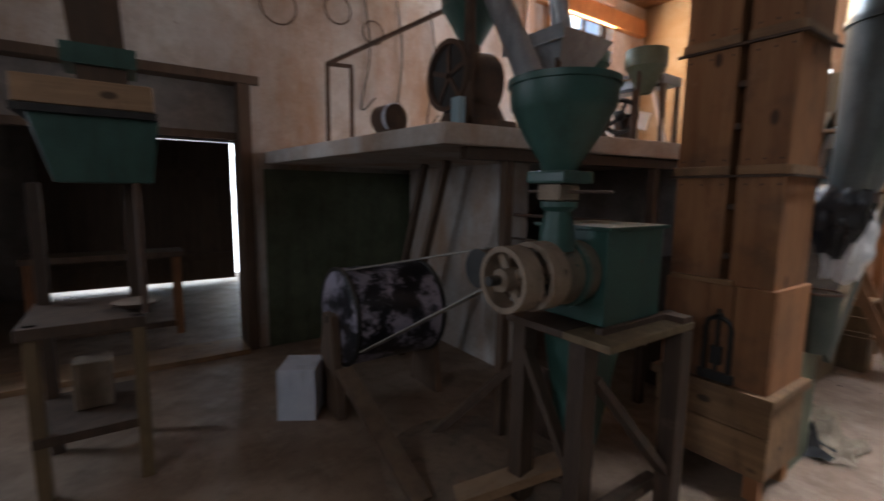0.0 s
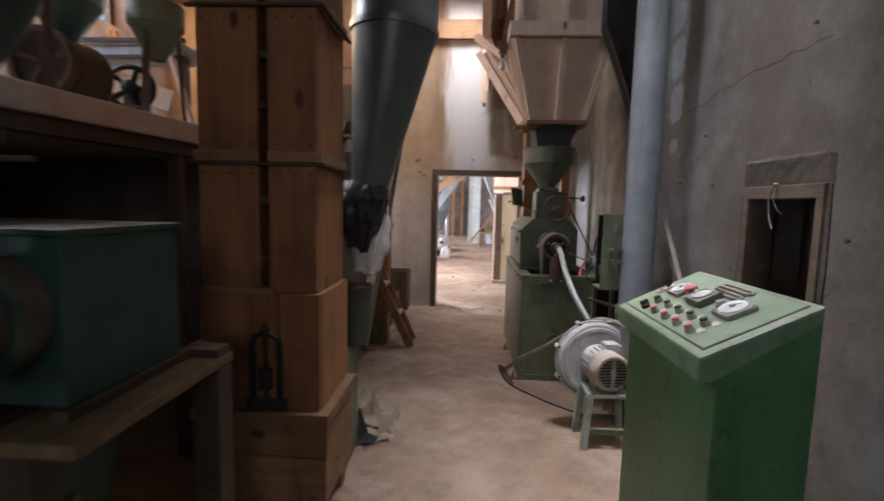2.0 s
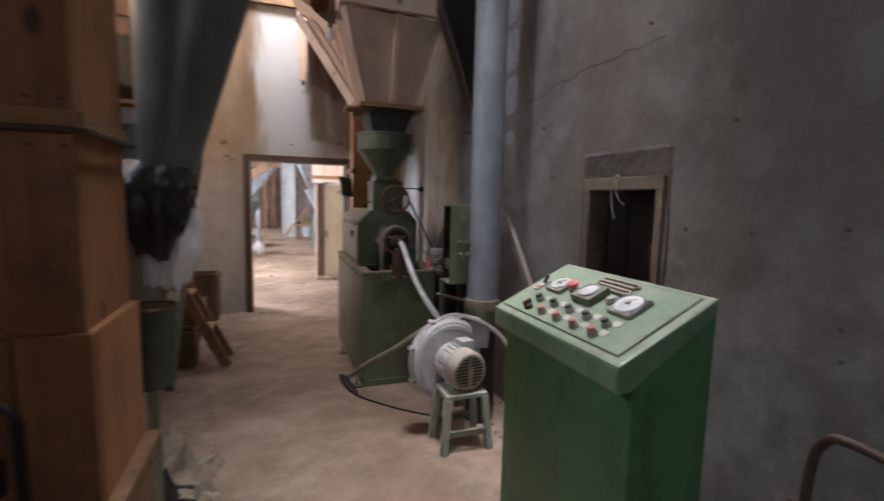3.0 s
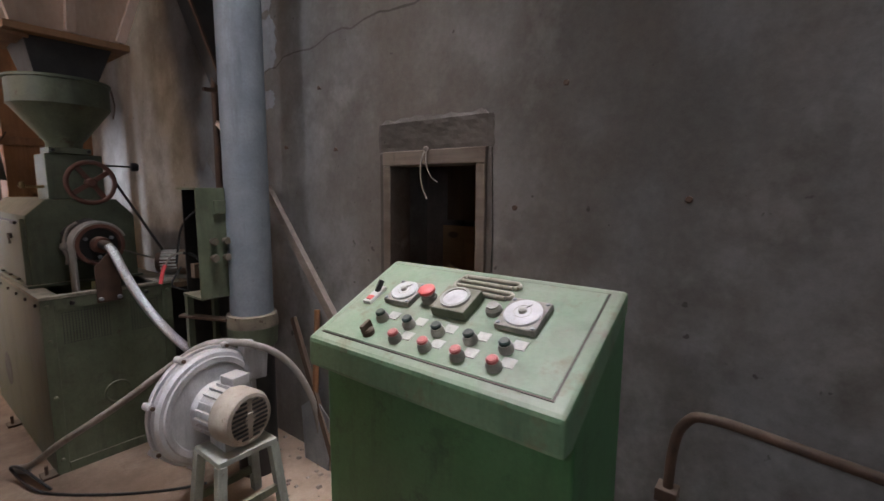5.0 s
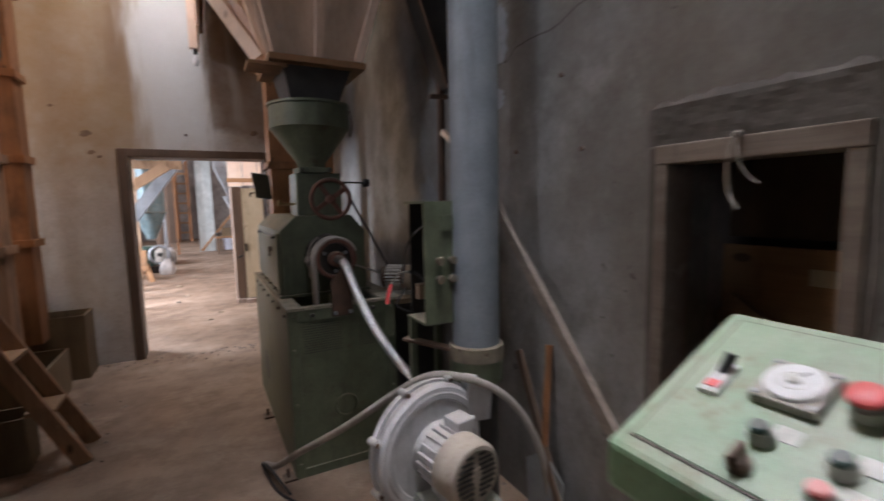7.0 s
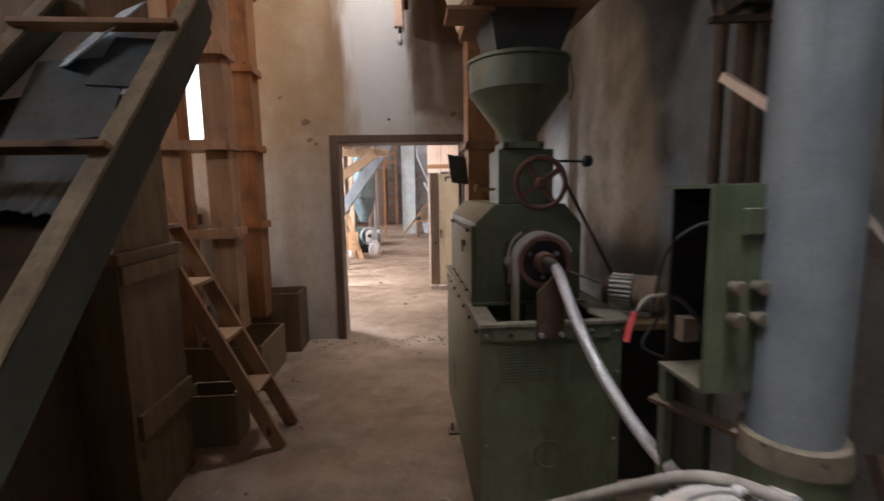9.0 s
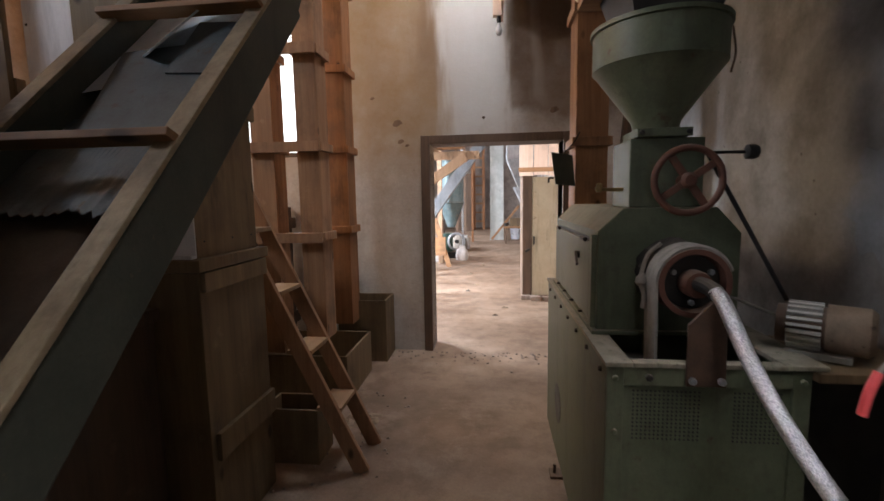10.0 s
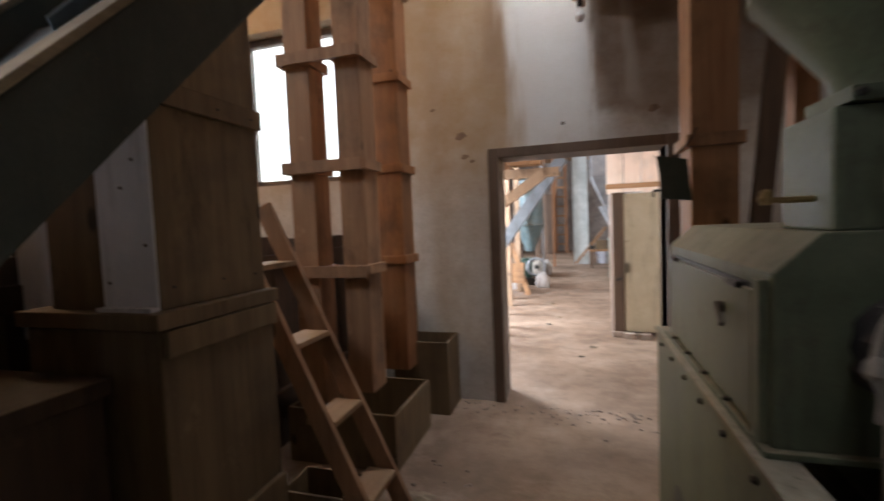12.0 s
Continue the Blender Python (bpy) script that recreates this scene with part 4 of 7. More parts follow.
# ---- big pipe ----
FLANGE = surface("rusty dirty flange", (0.105, 0.088, 0.064), (0.17, 0.142, 0.10), 0.7, 0.1, scale=12, stain=(0.06, 0.04, 0.025), stain_level=0.57)
pipe = thing("duct_pipe", (1.45, 3.98, 0.62), "grey painted vertical pipe with a flanged foot", "pipe")
part("pipe", lathe((1.45, 3.98, 0.86), (0, 0, 1), ((0, 0.105), (TOP - 0.86, 0.105)), 36), PIPEGREY, pipe, smooth=True)
part("flange", lathe((1.45, 3.98, 0.80), (0, 0, 1), ((0, 0.128), (0.06, 0.122), (0.066, 0.106)), 32), FLANGE, pipe, "rusty flange", smooth=True)
part("collar", lathe((1.45, 3.98, 0.70), (0, 0, 1), ((0, 0.118), (0.10, 0.125)), 32), OLIVE, pipe, smooth=True)
part("lower_pipe", lathe((1.45, 3.98, 0.0), (0, 0, 1), ((0, 0.10), (0.70, 0.10)), 28), DARKIRON, pipe, smooth=True)

# ---- trunk beside the chute ----
press = thing("boxed_elevator_boot", (-1.05, 5.2, 0), "tall boxed pine trunk on a wider dirty base", "wooden duct")
part("base", box(-1.30, -0.755, 4.92, 5.42, 0.0, 1.20), DARKPINE, press, bevel=0.006)
part("ledge", box(-1.32, -0.735, 4.90, 5.44, 1.205, 1.255), DARKPINE, press, bevel=0.005)
part("shaft", box(-1.22, -0.775, 4.95, 5.41, 1.255, 2.6), DARKPINE, press, bevel=0.005)
part("tin", box(-0.985, -0.776, 4.942, 4.949, 1.258, 1.98), LIMEPAINT, press, "pale flaking facing board")
part("facing_lip", box(-0.985, -0.776, 4.915, 4.942, 1.256, 1.268), LIMEPAINT, press)

for dx, z in ((0.03, 1.34), (0.18, 1.45), (0.10, 1.62), (0.03, 1.78), (0.18, 1.90), (0.15, 1.70)):
    part("nail", lathe((-0.985 + dx, 4.942, z), (0, -1, 0), ((0, 0.006), (0.003, 0.005)), 7), RUST, press)
for y in (5.0, 5.2, 5.36):
    for z in (1.32, 1.89, 2.5):
        part("nail", lathe((-0.7749 if z != 1.89 else -0.7519, y, z), (1, 0, 0), ((0, 0.005), (0.003, 0.004)), 7), DARKIRON, press)

# ---- ladder ----
ladder = thing("step_ladder", (-0.6, 5.67, 0), "short pine step ladder leaning on the trunk", "ladder")
for y in (5.54, 5.82):
    part("stringer", beam((-0.32, y, 0.0), (-1.08, y, 1.60), 0.03, 0.085, up=(0.9, 0, 0.43)), SPOUTPINE, ladder, bevel=0.004)
for z in (0.34, 0.66, 0.985, 1.32):
    x = -0.32 - 0.475 * z
    part("tread", box(x - 0.09, x + 0.05, 5.555, 5.805, z - 0.012, z + 0.012), PINE_Y, ladder, bevel=0.003)

# ---- cyclone cone ----
cyclone = thing("cyclone", (-0.3, 3.3, 1.6), "grey-green sheet metal cyclone cone", "cyclone")
bm = bmesh.new()
loops = []
for z, cx, r in ((1.60, -0.30, 0.10), (2.44, -0.17, 0.232), (2.45, -0.17, 0.235)):
    loops.append([bm.verts.new((cx + r * math.cos(2 * math.pi * i / 36), 3.36 + r * math.sin(2 * math.pi * i / 36), z)) for i in range(36)])
part("cone", rings(bm, loops[:3]), CYCLONE, cyclone, smooth=True)
part("barrel", lathe((-0.17, 3.36, 2.45), (0.05, 0, 1), ((0, 0.243), (0.03, 0.246), (0.032, 0.238), (TOP - 2.46, 0.238)), 36), CYCLONE, cyclone, smooth=True)
part("outlet_ring", lathe((-0.30, 3.36, 1.565), (0, 0, 1), ((0, 0.108), (0.05, 0.108)), 28), RUST, cyclone, smooth=True)


def ring(at, axis, R, r, n=32, m=10, bm=None):
    """A torus of radius R and thickness r."""
    prof = [(r * math.sin(2 * math.pi * k / m), R + r * math.cos(2 * math.pi * k / m)) for k in range(m)]
    return lathe(at, axis, prof, n, bm, cap=False, closed=True)


def bolt(at, axis, r, parent, material=None, h=0.008):
    return part("bolt", lathe(at, axis, ((0, r), (h, r), (h * 1.3, r * 0.7)), 6), material or OLIVE, parent)


# ---- huller ----
huller = thing("rice_huller", (1.05, 5.2, 0), "olive green steel rice huller with a round hopper, dusty", "milling machine")
part("base_side", box(0.753, 0.768, 4.737, 6.25, 0.0, 0.935), OLIVE, huller, "grey-green side sheet", bevel=0.003)
part("base_side", box(1.342, 1.357, 4.737, 6.25, 0.0, 0.935), OLIVE, huller, bevel=0.003)
part("base_front", box(0.768, 1.342, 4.732, 4.745, 0.0, 0.93), OLIVE, huller, bevel=0.003)
part("base_back", box(0.768, 1.342, 6.235, 6.25, 0.0, 0.935), OLIVE, huller)
for s in ((0.753, 0.805, 0.0, 0.935), (1.305, 1.357, 0.0, 0.935), (0.806, 1.304, 0.875, 0.935), (0.806, 1.304, 0.0, 0.05)):
    part("frame_strip", box(s[0], s[1], 4.722, 4.732, s[2], s[3]), OLIVE, huller, bevel=0.002)
part("rim", box(0.745, 0.830, 4.715, 6.26, 0.937, 0.952), RIMDUST, huller, bevel=0.003)
part("rim", box(1.280, 1.40, 4.715, 6.26, 0.937, 0.952), RIMDUST, huller, bevel=0.003)
part("rim", box(0.832, 1.278, 4.715, 4.755, 0.937, 0.952), RIMDUST, huller, bevel=0.003)
part("floor_pan", box(0.77, 1.34, 4.75, 6.23, 0.45, 0.47), DARKIRON, huller)
holes = bmesh.new()
for i in range(34):
    for k in range(13):
        if not 15 < i < 23:
            lathe((0.838 + i * 0.0133, 4.7315, 0.855 - k * 0.0133), (0, -1, 0), ((0, 0.0038), (0.0008, 0.0038)), 6, holes)
tagged(part("perforation", holes, BLACK, huller, "rows of dark punched vent holes"), kind="stuff")
part("emboss", ring((1.05, 4.731, 0.36), (0, -1, 0), 0.06, 0.006, 28, 6), OLIVE, huller, smooth=True)
part("side_port", lathe((0.7525, 5.78, 0.32), (-1, 0, 0), ((0, 0.11), (0.001, 0.11)), 24), BLACK, huller, "dark round port")
for y in (4.80, 5.02, 5.24, 5.46, 5.68, 5.90, 6.12):
    bolt((0.753, y, 0.90), (-1, 0, 0), 0.010, huller, DARKIRON)
for x in (0.778, 1.332):
    for z in (0.08, 0.42, 0.72, 0.90):
        bolt((x, 4.722, z), (0, -1, 0), 0.010, huller)
for x in (0.88, 1.22):
    bolt((x, 4.722, 0.905), (0, -1, 0), 0.012, huller, DARKIRON, 0.012)
for x, y in ((0.73, 4.76), (0.73, 5.6), (1.33, 4.69)):
    foot = part("anchor_plate", box(x - 0.04, x + 0.03, y - 0.04, y + 0.04, 0, 0.012), RUST, huller)
    part("anchor_bolt", cyl((x - 0.015, y, 0.012), (x - 0.015, y, 0.06), 0.008, 10), RUST, foot)
cas = ((0.785, 0.965), (1.29, 0.965), (1.29, 1.335), (1.205, 1.43), (0.875, 1.43), (0.785, 1.345))
part("casing", prism(cas, "y", 5.03, 6.10), OLIVE, huller, "olive casing with chamfered shoulders", bevel=0.006)
part("casing_foot", box(0.765, 1.31, 5.01, 6.12, 0.953, 0.968), OLIVE, huller, bevel=0.003)
for y in (5.08, 5.3, 5.52, 5.74, 5.96):
    bolt((0.775, y, 0.968), (0, 0, 1), 0.010, huller, DARKIRON)
part("door_gap", box(0.780, 0.7845, 5.088, 6.032, 0.983, 1.312), BLACK, huller)
hatch = part("side_door", box(0.768, 0.785, 5.10, 6.02, 0.995, 1.30), OLIVE, huller, "grey-green inspection door", bevel=0.004)
latch = part("latch", lathe((0.768, 5.30, 1.225), (-1, 0, 0), ((0, 0.016), (0.014, 0.016), (0.02, 0.010))), DARKIRON, hatch, smooth=True)
part("latch_bar", beam((0.752, 5.30, 1.235), (0.748, 5.24, 1.19), 0.010, 0.014), DARKIRON, hatch)
for y in (5.2, 5.9):
    part("hinge", cyl((0.764, y - 0.04, 1.303), (0.764, y + 0.04, 1.303), 0.009, 10), DARKIRON, hatch)
part("door_post", box(0.765, 0.785, 5.045, 5.085, 0.97, 1.33), OLIVE, huller, bevel=0.003)
part("feed_box", box(0.895, 1.155, 5.04, 5.28, 1.431, 1.682), OLIVE, huller, bevel=0.006)
part("feed_flange", box(0.91, 1.10, 5.01, 5.20, 1.684, 1.714), OLIVE, huller, bevel=0.003)
for x in (0.925, 1.085):
    bolt((x, 5.01, 1.699), (0, -1, 0), 0.010, huller, DARKIRON)
part("hopper", lathe((1.0, 5.10, 1.716), (0, 0, 1), ((0, 0.080), (0.03, 0.085), (0.215, 0.222), (0.22, 0.229), (0.345, 0.229), (0.347, 0.238), (0.362, 0.238), (0.362, 0.222), (0.23, 0.216), (0.02, 0.075)), 44, cap=False, closed=True), OLIVE, huller, "round conical feed hopper", smooth=True)
part("wire", tube(((1.232, 5.05, 2.06), (1.240, 5.04, 1.97), (1.225, 5.035, 1.90)), 0.004, 6), RUST, huller)
wheel = part("handwheel", ring((1.075, 4.975, 1.525), (0, 1, 0), 0.114, 0.0125), REDIRON, huller, "red-brown cast iron handwheel", smooth=True)
part("hub", lathe((1.075, 4.955, 1.525), (0, 1, 0), ((0, 0.018), (0.01, 0.028), (0.045, 0.028), (0.08, 0.02))), REDIRON, wheel, smooth=True)
for k in range(4):
    a = radians(35 + 90 * k)
    part("spoke", beam((1.075 + 0.022 * math.cos(a), 4.977, 1.525 + 0.022 * math.sin(a)), (1.075 + 0.108 * math.cos(a), 4.977, 1.525 + 0.108 * math.sin(a)), 0.026, 0.012, up=(0, -1, 0)), REDIRON, wheel, bevel=0.003)
lever = part("lever", cyl((1.13, 5.10, 1.63), (1.31, 5.06, 1.625), 0.006, 10), DARKIRON, huller)
part("knob", lathe((1.30, 5.06, 1.625), (1, 0, 0), ((0, 0.012), (0.006, 0.026), (0.03, 0.028), (0.042, 0.022), (0.046, 0.01)), 20), BLACK, lever, "black ball knob", smooth=True)
part("tie_rod", cyl((1.155, 5.02, 1.62), (1.42, 4.97, 1.10), 0.008, 10), BLACK, huller)
part("drain_tap", tube(((0.895, 5.12, 1.50), (0.83, 5.12, 1.50), (0.79, 5.12, 1.505)), 0.007, 8, steps=2), BRASS, huller)
part("tap_head", lathe((0.805, 5.12, 1.49), (0, 0, 1), ((0, 0.012), (0.03, 0.012), (0.036, 0.006)), 10), BRASS, huller)
pul = part("pulley", lathe((1.06, 4.845, 1.18), (0, 1, 0), ((0, 0.116), (0.11, 0.116), (0.11, 0.100), (0.05, 0.094), (0.05, 0.03), (0.04, 0.03), (0.04, 0.092), (0, 0.098)), 44, cap=False, closed=True), REDIRON, huller, "red-brown grooved pulley", smooth=True)
part("hub", lathe((1.06, 4.815, 1.18), (0, 1, 0), ((0, 0.022), (0.0, 0.042), (0.018, 0.046), (0.06, 0.046), (0.1, 0.03))), REDIRON, pul, smooth=True)
for k in range(3):
    a = radians(30 + 120 * k)
    bolt((1.06 + 0.07 * math.cos(a), 4.882, 1.18 + 0.07 * math.sin(a)), (0, -1, 0), 0.011, pul, GREYSTEEL, 0.012)
for k in range(4):
    y = 4.860 + 0.026 * k
    pts = [(1.06 + 0.122 * math.cos(radians(a)), y, 1.18 + 0.122 * math.sin(radians(a))) for a in range(20, 181, 10)] + [(0.941, y, 1.0), (0.945, y, 0.55)]
    part("v_belt", tube(pts, 0.0105, 6, steps=1), BELT, huller, "grey dusty drive belt")
cloth = bmesh.new()
loops = []
for j in range(9):
    f = j / 8
    loops.append([cloth.verts.new((1.04 + (0.095 + 0.03 * f + 0.022 * noise.noise(Vector((3 * math.cos(a), 3 * math.sin(a), 2.2 * f)))) * math.cos(a), 4.950 + 0.09 * f, 1.195 + (0.105 + 0.02 * f + 0.026 * noise.noise(Vector((2.6 * math.cos(a), 2.6 * math.sin(a), 4 + 2 * f)))) * math.sin(a))) for a in [2 * math.pi * k / 32 for k in range(32)]])
part("shaft_cover", rings(cloth, loops), CLOTH, huller, "black draped cloth over the shaft", smooth=True)
part("cover_hem", tube(((0.985, 4.955, 1.305), (0.945, 4.955, 1.27), (0.925, 4.95, 1.22), (0.918, 4.945, 1.185)), 0.008, 8), RAG, huller, "frayed pale cloth hem")
part("hem_knot", lathe((0.916, 4.943, 1.155), (0.1, 0, 1), ((0, 0.012), (0.012, 0.02), (0.03, 0.018), (0.045, 0.008)), 12), RAG, huller, smooth=True)
part("hem_tail", tube(((0.918, 4.94, 1.16), (0.93, 4.938, 1.12), (0.925, 4.935, 1.075)), 0.011, 8), RAG, huller)
part("hem_tail", tube(((0.916, 4.94, 1.16), (0.95, 4.935, 1.13), (0.965, 4.935, 1.10)), 0.008, 8), RAG, huller)
part("web", lathe((1.06, 4.880, 1.18), (0, 1, 0), ((0, 0.045), (0, 0.0915), (0.004, 0.0915), (0.004, 0.045)), 36, cap=False, closed=True), DARKIRON, pul, "dark dirty web")
part("bracket", prism(((0.985, 0.885), (1.10, 0.885), (1.095, 1.10), (1.055, 1.155), (0.985, 1.08)), "y", 4.70, 4.712), RUST, huller, "rusty bracket plate", bevel=0.002)
for x in (1.0, 1.085):
    bolt((x, 4.70, 0.905), (0, -1, 0), 0.012, huller, GREYSTEEL, 0.012)

motor_a = thing("electric_motor", (1.46, 4.87, 0.92), "dusty pale finned electric motor on a timber shelf", "motor")
MA, MD = Vector((1.37, 4.93, 1.035)), Vector((0.80, -0.60, 0.0))
part("body", lathe(MA, MD, ((0, 0.04), (0.0, 0.064), (0.17, 0.068)), 28), RUST, motor_a, smooth=True)
for k in range(22):
    a = radians(k * 360 / 22)
    u, w = MD.orthogonal().normalized(), MD.cross(MD.orthogonal().normalized())
    d = u * math.cos(a) + w * math.sin(a)
    part("fin", beam(MA + MD * 0.03 + d * 0.072, MA + MD * 0.12 + d * 0.072, 0.009, 0.016, up=d), PLATE, motor_a)
part("fan_cover", lathe(MA, MD, ((0.13, 0.078), (0.235, 0.078), (0.25, 0.064), (0.253, 0.02))), DUSTIRON, motor_a, smooth=True)
part("foot", beam(MA + MD * 0.03 + Vector((0, 0, -0.085)), MA + MD * 0.2 + Vector((0, 0, -0.085)), 0.12, 0.02), MOTOR, motor_a)
shelf = thing("motor_shelf", (1.5, 4.85, 0), "rough timber shelf that carries a motor", "shelf")
part("board", box(1.362, 1.72, 4.70, 5.10, 0.905, 0.935), DARKPINE, shelf, bevel=0.004)
for x in (1.40, 1.66):
    part("leg", box(x, x + 0.05, 5.03, 5.08, 0, 0.905), DARKWOOD, shelf)
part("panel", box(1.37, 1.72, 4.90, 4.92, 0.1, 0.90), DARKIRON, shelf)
single("flat_belt", beam((1.17, 4.83, 1.14), (1.38, 4.93, 1.05), 0.03, 0.006), BELT, "thin drive belt to the motor", "belt")

silver = thing("silver_hose", (1.15, 4.4, 0.6), "bright braided silver hose sagging from the huller pulley", "hose")
part("braid", tube(((1.055, 4.70, 1.185), (1.065, 4.66, 1.15), (1.085, 4.55, 1.02), (1.12, 4.42, 0.88), (1.18, 4.28, 0.74), (1.25, 4.17, 0.64), (1.33, 4.10, 0.56)), 0.0225, 14, steps=22, ripple=0.02), SILVER, silver, smooth=True)
part("coupling", tube(((1.060, 4.825, 1.185), (1.058, 4.76, 1.187), (1.057, 4.715, 1.184), (1.058, 4.69, 1.175)), 0.025, 14, steps=3), DARKIRON, silver, "dirty iron coupling")

single("rubber_hose", tube(((0.66, 4.86, 0.02), (0.62, 4.93, 0.025), (0.66, 4.75, 0.10), (0.75, 4.52, 0.27), (0.91, 4.30, 0.45), (1.10, 4.08, 0.665), (1.20, 3.97, 0.755), (1.31, 3.90, 0.755), (1.44, 3.82, 0.70), (1.55, 3.78, 0.58), (1.63, 3.75, 0.40), (1.67, 3.74, 0.20), (1.68, 3.72, 0.02)), 0.017, 12, steps=8), RUBBER, "grey dusty rubber hose looped over the blower", "hose", smooth=True)
single("power_cord", tube(((0.70, 4.60, 0.008), (0.62, 4.75, 0.10), (0.60, 4.88, 0.05), (0.66, 4.62, 0.010), (0.85, 4.35, 0.008), (1.05, 4.15, 0.008), (1.2, 4.05, 0.008)), 0.007, 8), BLACK, "thin black cord curled on the floor", "cable", smooth=True)

# ---- blower ----
blower = thing("blower", (1.16, 3.85, 0), "dusty grey cast blower with its motor on a steel stand", "blower")
BC, BA = Vector((1.16, 3.93, 0.495)), Vector((0.16, -0.985, 0.0)).normalized()
part("volute", lathe(BC, BA, ((-0.03, 0.10), (-0.03, 0.235), (-0.015, 0.258), (0.0, 0.262), (0.06, 0.262), (0.075, 0.25), (0.078, 0.225)), 52), BLOWER, blower, smooth=True)
part("flange", lathe(BC, BA, ((0.02, 0.262), (0.02, 0.274), (0.034, 0.274), (0.034, 0.262)), 52, cap=False, closed=True), BLOWER, blower, smooth=True)
part("front_plate", lathe(BC, BA, ((0.076, 0.235), (0.082, 0.228), (0.082, 0.205), (0.072, 0.195), (0.076, 0.12), (0.10, 0.105)), 52), BLOWER, blower, smooth=True)
BU = Vector((0, 0, 1))
COVERTAN = surface("dust-caked motor cover", (0.27, 0.235, 0.195), (0.38, 0.335, 0.28), 0.7, scale=11, stain=(0.15, 0.11, 0.075), stain_level=0.6, dust=0.8)
STANDGREY = surface("pale grey-green stand paint", (0.24, 0.27, 0.235), (0.33, 0.36, 0.32), 0.55, scale=9, stain=(0.12, 0.09, 0.06), stain_level=0.63, dust=0.6)
BW = BA.cross(BU).normalized()
for k in range(8):
    a = radians(20 + 45 * k)
    d = BU * math.sin(a) + BW * math.cos(a)
    lug = part("lug", lathe(BC + d * 0.276, BA, ((0.005, 0.016), (0.05, 0.016), (0.054, 0.010)), 12), BLOWER, blower, smooth=True)
    part("bolt_head", lathe(BC + d * 0.276, BA, ((0.054, 0.009), (0.064, 0.009)), 6), RUST, lug)
part("outlet", beam(BC + Vector((0.23, 0.0, 0.05)), BC + Vector((0.25, 0.0, 0.26)), 0.11, 0.13, up=(1, 0, 0)), BLOWER, blower, bevel=0.008)
mot = part("motor", lathe(BC, BA, ((0.09, 0.09), (0.095, 0.105), (0.21, 0.105)), 32), BLOWER, blower, "grey finned motor", smooth=True)
for k in range(20):
    a = radians(18 * k)
    d = BU * math.sin(a) + BW * math.cos(a)
    part("fin", beam(BC + BA * 0.105 + d * 0.112, BC + BA * 0.21 + d * 0.112, 0.005, 0.016, up=d), BLOWER, mot)
part("fan_cover", lathe(BC, BA, ((0.212, 0.124), (0.30, 0.124), (0.322, 0.112), (0.325, 0.098), (0.322, 0.096), (0.322, 0.03), (0.326, 0.028), (0.326, 0.0)), 40), COVERTAN, mot, smooth=True)
slots = bmesh.new()
for row in range(-4, 5):
    h = row * 0.020
    half = math.sqrt(max(0.092 ** 2 - h * h, 0.0001))
    for s0, s1 in ((-half, -0.014), (0.014, half)):
        if s1 - s0 > 0.012:
            beam(BC + BA * 0.3245 + BU * h + BW * s0, BC + BA * 0.3245 + BU * h + BW * s1, 0.0095, 0.003, slots, up=BA)
tagged(part("grille", slots, BLACK, mot, "dark cooling slots"), kind="stuff")
part("terminal_box", beam(BC + BA * 0.12 + Vector((0.045, 0, 0.135)), BC + BA * 0.21 + Vector((0.045, 0, 0.135)), 0.085, 0.05), BLOWER, mot, bevel=0.006)
part("gland", cyl(BC + BA * 0.165 + Vector((0.088, 0, 0.135)), BC + BA * 0.165 + Vector((0.115, 0, 0.135)), 0.012, 12), BLOWER, mot)
part("stand_top", box(1.06, 1.33, 3.60, 3.82, 0.335, 0.36), STANDGREY, blower, bevel=0.003)
part("motor_foot", box(1.12, 1.27, 3.66, 3.80, 0.36, 0.40), BLOWER, blower, bevel=0.004)
for sx in (0, 1):
    for sy in (0, 1):
        leg = part("leg", beam((1.075 + 0.24 * sx, 3.615 + 0.19 * sy, 0.336), (1.045 + 0.30 * sx, 3.59 + 0.24 * sy, 0.0), 0.04, 0.04, up=(0, 1, 0)), STANDGREY, blower, bevel=0.003)
for y in (3.60, 3.82):
    part("stretcher", beam((1.06, y, 0.12), (1.33, y, 0.12), 0.02, 0.035), OLIVE, blower)

# ---- switch box by the pipe ----
sw = thing("switch_box", (1.3, 4.1, 0), "open olive steel switch box on a thin stand", "switch box")
part("front", box(1.21, 1.37, 4.0, 4.008, 0.965, 1.50), OLIVE, sw, bevel=0.002)
# Back and inner side coloured black for the shade inside the box.
part("back", box(1.235, 1.37, 4.20, 4.208, 0.965, 1.50), DARKIRON, sw, "back plate darkened for the shaded inside")
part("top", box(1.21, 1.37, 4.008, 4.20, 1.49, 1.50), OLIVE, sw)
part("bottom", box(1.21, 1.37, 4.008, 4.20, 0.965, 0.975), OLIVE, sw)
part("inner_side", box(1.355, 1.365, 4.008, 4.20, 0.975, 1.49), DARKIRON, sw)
part("switch_plate", box(1.29, 1.345, 3.988, 4.0, 1.375, 1.44), OLIVE, sw, bevel=0.002)
for z in (1.245, 1.165):
    for x in (1.275, 1.335):
        part("knob", lathe((x, 4.0, z), (0, -1, 0), ((0, 0.014), (0.02, 0.014), (0.024, 0.02), (0.036, 0.016)), 14), FLANGE, sw, smooth=True)
part("fuse", box(1.25, 1.30, 4.15, 4.19, 1.05, 1.12), DUSTIRON, sw)
part("leg", box(1.215, 1.245, 4.17, 4.20, 0, 0.965), OLIVE, sw)
